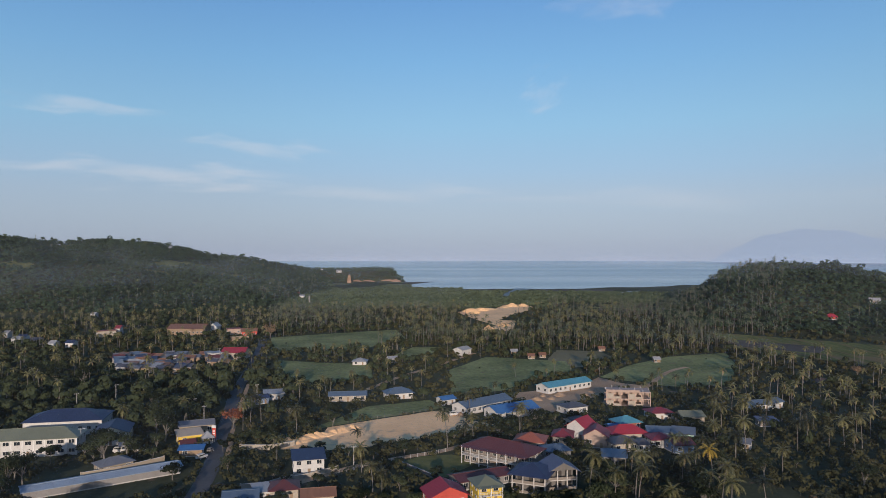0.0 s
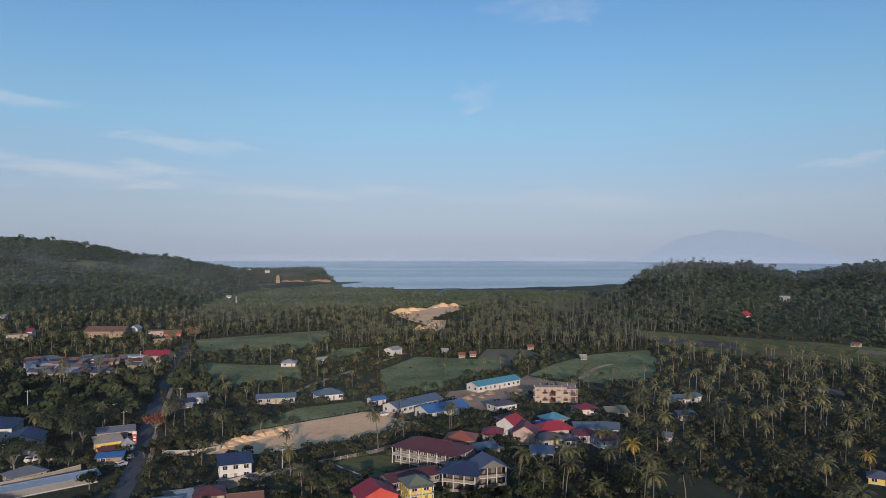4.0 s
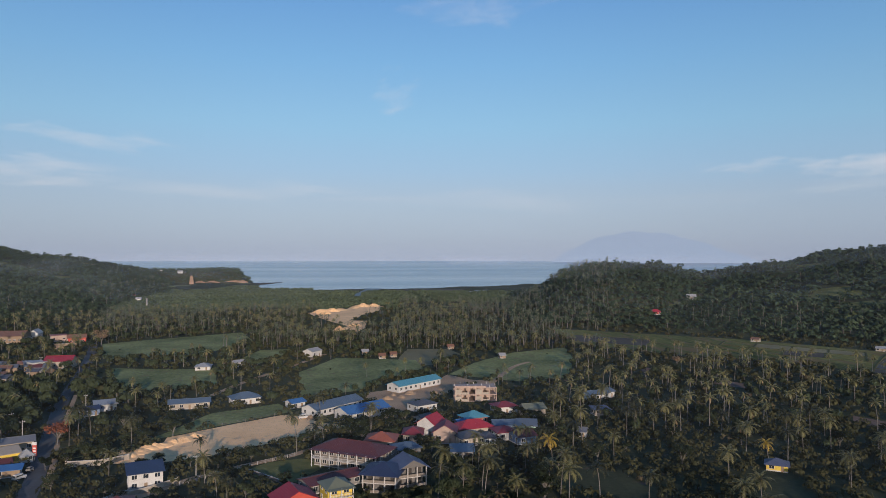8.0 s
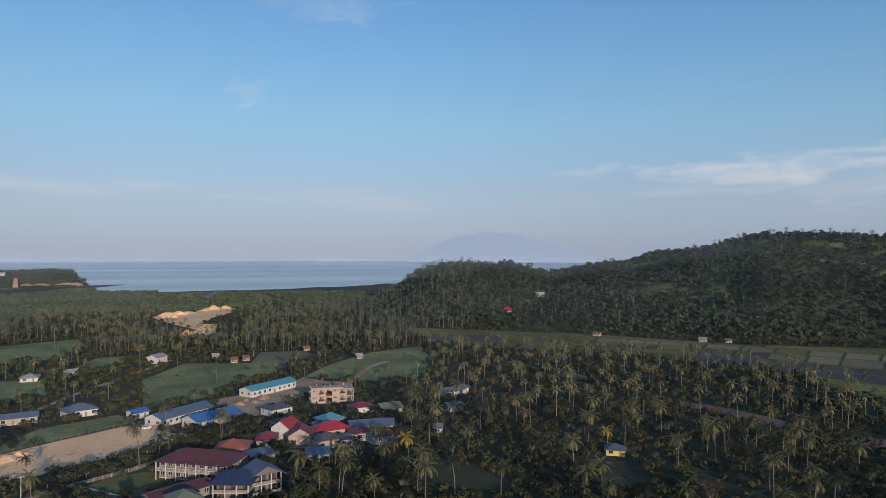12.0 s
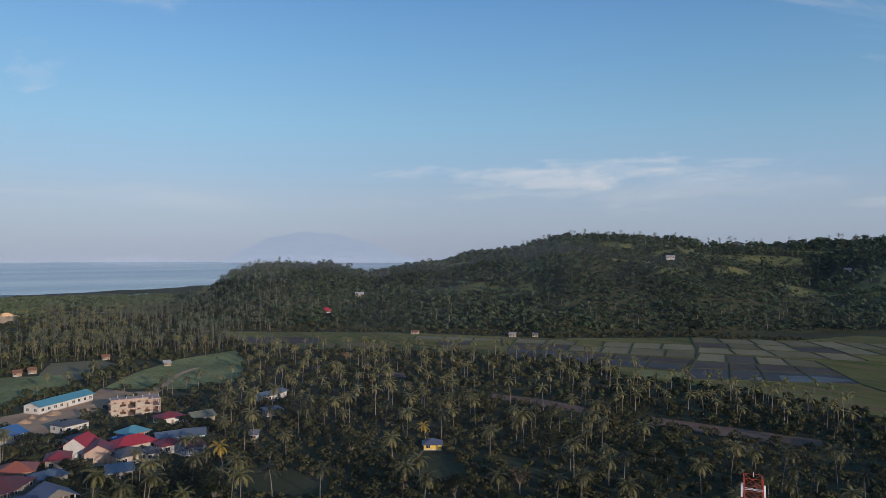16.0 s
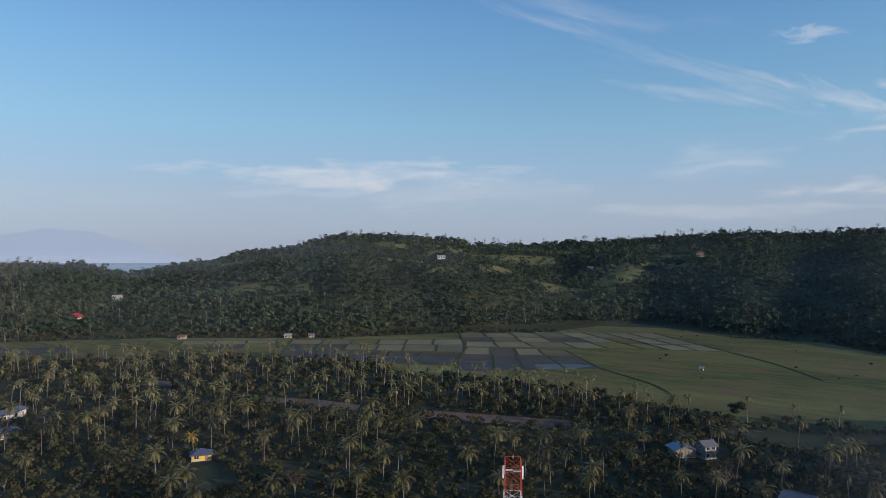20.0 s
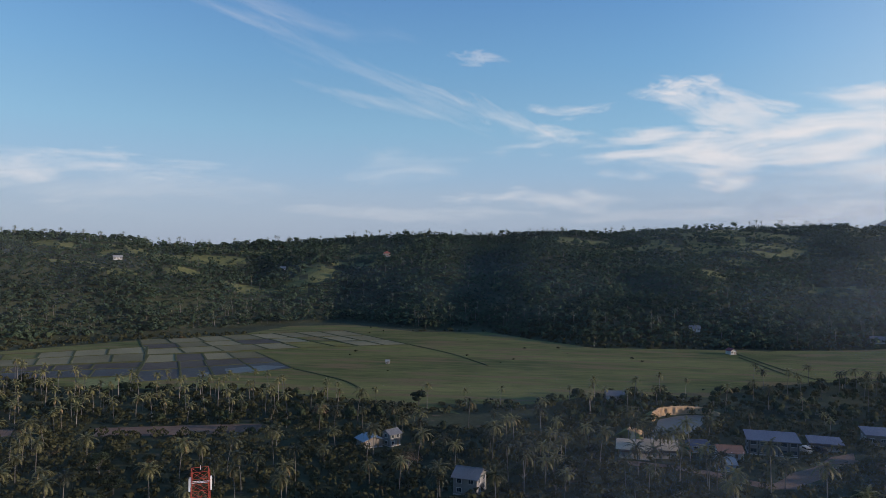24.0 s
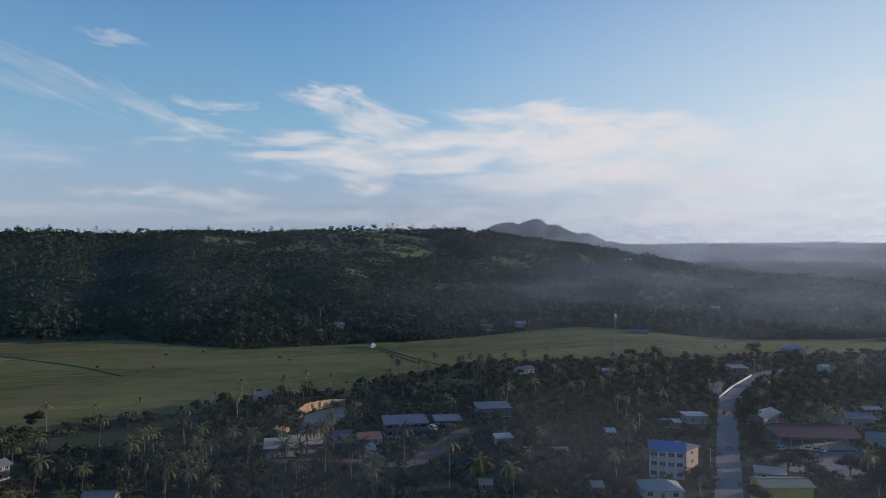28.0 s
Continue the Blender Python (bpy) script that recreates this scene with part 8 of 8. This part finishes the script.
groups = []
for a0, a1, r0, r1, gap, seed, f in ((-36, 14, 318, 880, 9.0, 41, 0.85), (14, 92, 300, 560, 11, 42, 0.55), (92, 146, 305, 640, 9.0, 43, 0.85)):
    x, y, rg = near_set(a0, a1, r0, r1, gap, seed, f, 60)
    groups.append(spots_for(x, y, rg, 4, 0.45, 0.9))
x, y, rg = near_set(-36, -12, 292, 425, 9.5, 48, 0.85, 60)
groups.append(spots_for(x, y, rg, 4, 0.95, 1.45))
# unseen trees added below the view and behind the camera, to shade the foreground
for a0, a1, r0, r1, gap, seed, s0, s1 in ((-75, 285, 151, 176, 9, 45, 0.70, 0.92), (-75, 285, 45, 151, 13.0, 47, 1.35, 1.75), (150, 215, 194, 330, 14, 46, 1.0, 1.5)):
    x, y, rg = scatter(a0, a1, r0, r1, gap, seed)
    groups.append(spots_for(x, y, rg, 4, s0, s1))
bulk("woodland", "dark green broadleaf trees between houses and groves, unseen ones added for shade", "woodland", MID_BROAD, np.concatenate(groups), [M["shaded_mango_leaf"], M["bark"]])

x, y, rg = scatter(-36, 146, 600, 1731, 6.4, 51)
z = land(x, y)
k = (z > 0.3) & (in_sight(x, y) | (np.degrees(np.arctan2(x, y)) < -3) & (np.hypot(x, y) > 1600))
k &= rg.random(len(x)) > glade(x, y) * 0.88
k &= seen_by_camera(x, y, z) | (rg.random(len(x)) < 0.25)
sp = spots_for(x[k], y[k], rg, 5, 0.55, 1.15, 0.6)
sp[:, 4] *= 0.75 + 0.65 * lattice(sp[:, 0], sp[:, 1], 48, 15)
groups = [sp]
# taller trees along the crests
x, y, rg = scatter(-36, 128, 780, 1560, 9.0, 56)
az = np.degrees(np.arctan2(x, y))
rel = np.hypot(x, y) - np.interp(np.where(az < -75, az + 360, az), RIDGES[:, 0], RIDGES[:, 2])
k = (np.abs(rel) < 26) & (land(x, y) > 20) & (rg.random(len(x)) < 0.75 * patchy(x, y, 45, 57, 0.25, 0.65))
sp = spots_for(x[k], y[k], rg, 4, 0.6, 0.9, 0.3)
sp[:, 4] *= 1 + 1.1 * rg.random(len(sp)) ** 2
groups.append(sp)
x, y, rg = scatter(-36, 146, 1731, 2192, 14, 52, clear=False)
k = (land(x, y) > 12.0) & ((x < 0) | (x > 700))
groups.append(spots_for(x[k], y[k], rg, 4, 0.6, 1.0, 0.5))
x, y, rg = scatter(98, 146, 2192, 3635, 27, 53, clear=False)
groups.append(spots_for(x, y, rg, 4, 0.5, 1.0, 0.5))
bulk("hill_woods", "mixed green woods covering the hills", "forest", FAR_BROAD, np.concatenate(groups), [M["leaf"], M["bark"]])

groups = []
for a0, a1, r0, r1, gap, seed in ((-36, 146, 190, 360, 4.5, 61), (-36, 146, 360, 680, 6.6, 62), (-36, 30, 680, 890, 9.5, 63)):
    x, y, rg = near_set(a0, a1, r0, r1, gap, seed, 0.97, 30, 0.0, 0.25, 0.3, False)
    sp = spots_for(x, y, rg, 3, 0.45, 1.35, 0.1)
    sp[:, 5] += 0 if r0 == 190 else 3
    groups.append(sp)
bulk("undergrowth", "low green and brown scrub under the palms", "undergrowth", FINE_SHRUBS + SHRUBS, np.concatenate(groups), [M["shrub_leaf"], M["bark"]])

# bushes dotted over meadows and field edges
x, y, rg = scatter(-36, 146, 260, 760, 16, 65, clear=False)
k = np.zeros(len(x), bool)
for p in CLEAR:
    k |= in_poly(p, x, y)
hard = np.ones(len(x), bool)
for cx, cy, rad in ROADS + SPOTS:
    hard &= (x - cx) ** 2 + (y - cy) ** 2 > (rad + 2) ** 2
for p in PAVED:
    hard &= ~in_poly(p, x, y)
k &= hard & (rg.random(len(x)) < 0.14 * patchy(x, y, 50, 17, 0.4, 0.7))
bulk("field_bushes", "scattered low bushes and weeds on the grass", "bushes", SHRUBS, spots_for(x[k], y[k], rg, 3, 0.25, 0.7, 0.1), [M["shrub_leaf"], M["bark"]])

x, y, rg = scatter(-13, 21, 870, 1480, 7.5, 71)
k = (land(x, y) < 2) & ((np.hypot(x, y) < 1268) | (np.degrees(np.arctan2(x, y)) < 1.5)) & ((np.hypot(x, y) > 1000) | (np.degrees(np.arctan2(x, y)) < 9))
bulk("mangrove_flat", "even low mangrove thicket reaching to the shore", "mangrove", LOW_SHRUBS, spots_for(x[k], y[k], rg, 3, 1.0, 1.5, 0.3), [M["mangrove"], M["bark"]])


# ---- see-through sheets standing in for haze, glare and drifting smoke over the valley ----


def haze_material(name, thick, scale, low):
    """Thin see-through surface standing in for haze and smoke: it scatters a little light and lets the rest pass,
    thinning out upwards and at its ends.
    """
    m = bpy.data.materials.new(name)
    m.use_nodes = True
    t = m.node_tree
    t.nodes.clear()

    def calc(op, a, b):
        n = t.nodes.new("ShaderNodeMath")
        n.operation = op
        for i, v in enumerate((a, b)):
            if isinstance(v, (int, float)):
                n.inputs[i].default_value = v
            else:
                t.links.new(v, n.inputs[i])
        return n.outputs[0]

    def fade(v, lo, hi):
        n = t.nodes.new("ShaderNodeMapRange")
        n.interpolation_type = "SMOOTHSTEP"
        t.links.new(v, n.inputs[0])
        n.inputs[1].default_value, n.inputs[2].default_value = lo, hi
        return n.outputs[0]

    uv = t.nodes.new("ShaderNodeAttribute")
    uv.attribute_name = "spread"
    sp = t.nodes.new("ShaderNodeSeparateXYZ")
    t.links.new(uv.outputs["Vector"], sp.inputs[0])
    tc = t.nodes.new("ShaderNodeTexCoord")
    mp = t.nodes.new("ShaderNodeMapping")
    mp.inputs["Scale"].default_value = (1, 1, 3.5)
    t.links.new(tc.outputs["Object"], mp.inputs[0])
    nz = t.nodes.new("ShaderNodeTexNoise")
    nz.inputs["Scale"].default_value, nz.inputs["Detail"].default_value, nz.inputs["Distortion"].default_value = scale, 5, 0.6
    t.links.new(mp.outputs[0], nz.inputs["Vector"])
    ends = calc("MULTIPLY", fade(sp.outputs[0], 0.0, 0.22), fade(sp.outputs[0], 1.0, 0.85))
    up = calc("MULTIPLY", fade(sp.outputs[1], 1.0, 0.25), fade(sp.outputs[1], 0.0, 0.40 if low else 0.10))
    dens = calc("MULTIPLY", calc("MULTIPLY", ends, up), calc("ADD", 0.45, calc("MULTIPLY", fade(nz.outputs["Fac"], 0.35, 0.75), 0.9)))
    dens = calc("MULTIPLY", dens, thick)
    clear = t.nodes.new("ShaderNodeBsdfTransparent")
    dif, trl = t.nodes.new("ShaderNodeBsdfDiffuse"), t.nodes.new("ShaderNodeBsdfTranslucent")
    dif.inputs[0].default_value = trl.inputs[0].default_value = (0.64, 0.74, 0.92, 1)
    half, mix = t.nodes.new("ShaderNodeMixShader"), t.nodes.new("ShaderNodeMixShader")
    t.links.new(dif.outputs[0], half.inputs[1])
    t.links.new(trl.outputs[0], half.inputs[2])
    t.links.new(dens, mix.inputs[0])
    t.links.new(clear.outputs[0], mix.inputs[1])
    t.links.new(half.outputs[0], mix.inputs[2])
    out = t.nodes.new("ShaderNodeOutputMaterial")
    t.links.new(mix.outputs[0], out.inputs[0])
    return m


def haze_sheet(label, line, z0, z1, thick, scale=0.012, low=True):
    """An upright sheet along plan points, gently folded, standing in for haze and smoke."""
    n, m = 60, 8
    pts = np.array(line, float)
    f = np.linspace(0, len(pts) - 1, n)
    x, y = np.interp(f, range(len(pts)), pts[:, 0]), np.interp(f, range(len(pts)), pts[:, 1])
    V, S = [], []
    for i in range(n):
        for k in range(m):
            g = k / (m - 1)
            V.append((x[i] + 7 * math.sin(i * 0.3 + g * 3), y[i] + 7 * math.sin(i * 0.23 + g * 2 + 1), z0 + (z1 - z0) * g))
            S.append((i / (n - 1), g, 0))
    F = [(i * m + k, (i + 1) * m + k, (i + 1) * m + k + 1, i * m + k + 1) for i in range(n - 1) for k in range(m - 1)]
    ob = link_mesh("haze_veil", V, F, haze_material("smoke", thick, scale, low), kind="stuff", shade=True)
    at = ob.data.attributes.new("spread", "FLOAT_VECTOR", "POINT")
    at.data.foreach_set("vector", np.array(S, np.float32).ravel())
    return tagged(ob, label, "smoke")


def arc(a0, a1, r0, r1, n=12):
    return [((r0 + (r1 - r0) * i / (n - 1)) * math.sin(radians(a0 + (a1 - a0) * i / (n - 1))), (r0 + (r1 - r0) * i / (n - 1)) * math.cos(radians(a0 + (a1 - a0) * i / (n - 1)))) for i in range(n)]


# two near veils, added to lift dark tones and tint them blue
haze_sheet("thin veil standing in for sun glare and haze over the lots", arc(74, 190, 206, 200), -60, 260, 0.046, 0.008, False)
haze_sheet("thin veil standing in for bluish air over the houses and groves", arc(-75, 98, 212, 208), -60, 260, 0.012, 0.008, False)
# farther sheets: distance haze and drifting smoke imitated by pale surfaces
haze_sheet("sheet standing in for thin haze over the southern streets", arc(104, 172, 430, 410), 0, 110, 0.075)
haze_sheet("sheet standing in for bluish smoke and haze before the dark hill", arc(62, 170, 600, 545), 0, 150, 0.045)
haze_sheet("sheet standing in for faint haze before the wooded slopes", arc(6, 84, 625, 590), -10, 190, 0.026)
haze_sheet("sheet standing in for pale smoke and haze in the valley", arc(108, 172, 800, 720), -20, 170, 0.11)
haze_sheet("sheet standing in for pale haze behind the nearer ridge", arc(100, 172, 1550, 1500), -40, 330, 0.24, 0.006)
haze_sheet("sheet standing in for pale haze before the distant peaks", arc(92, 172, 2500, 2350), -60, 480, 0.32, 0.004)
haze_sheet("sheet standing in for blue smoke and haze over the market and the hill foot", arc(-50, 8, 660, 690), 0, 110, 0.030)
haze_sheet("sheet standing in for faint blue haze over the plain", arc(-50, 60, 1080, 900), 0, 150, 0.06)
haze_sheet("sheet standing in for soft haze along the sea horizon", arc(-40, 60, 4350, 4350), -30, 72, 0.22, 0.003)
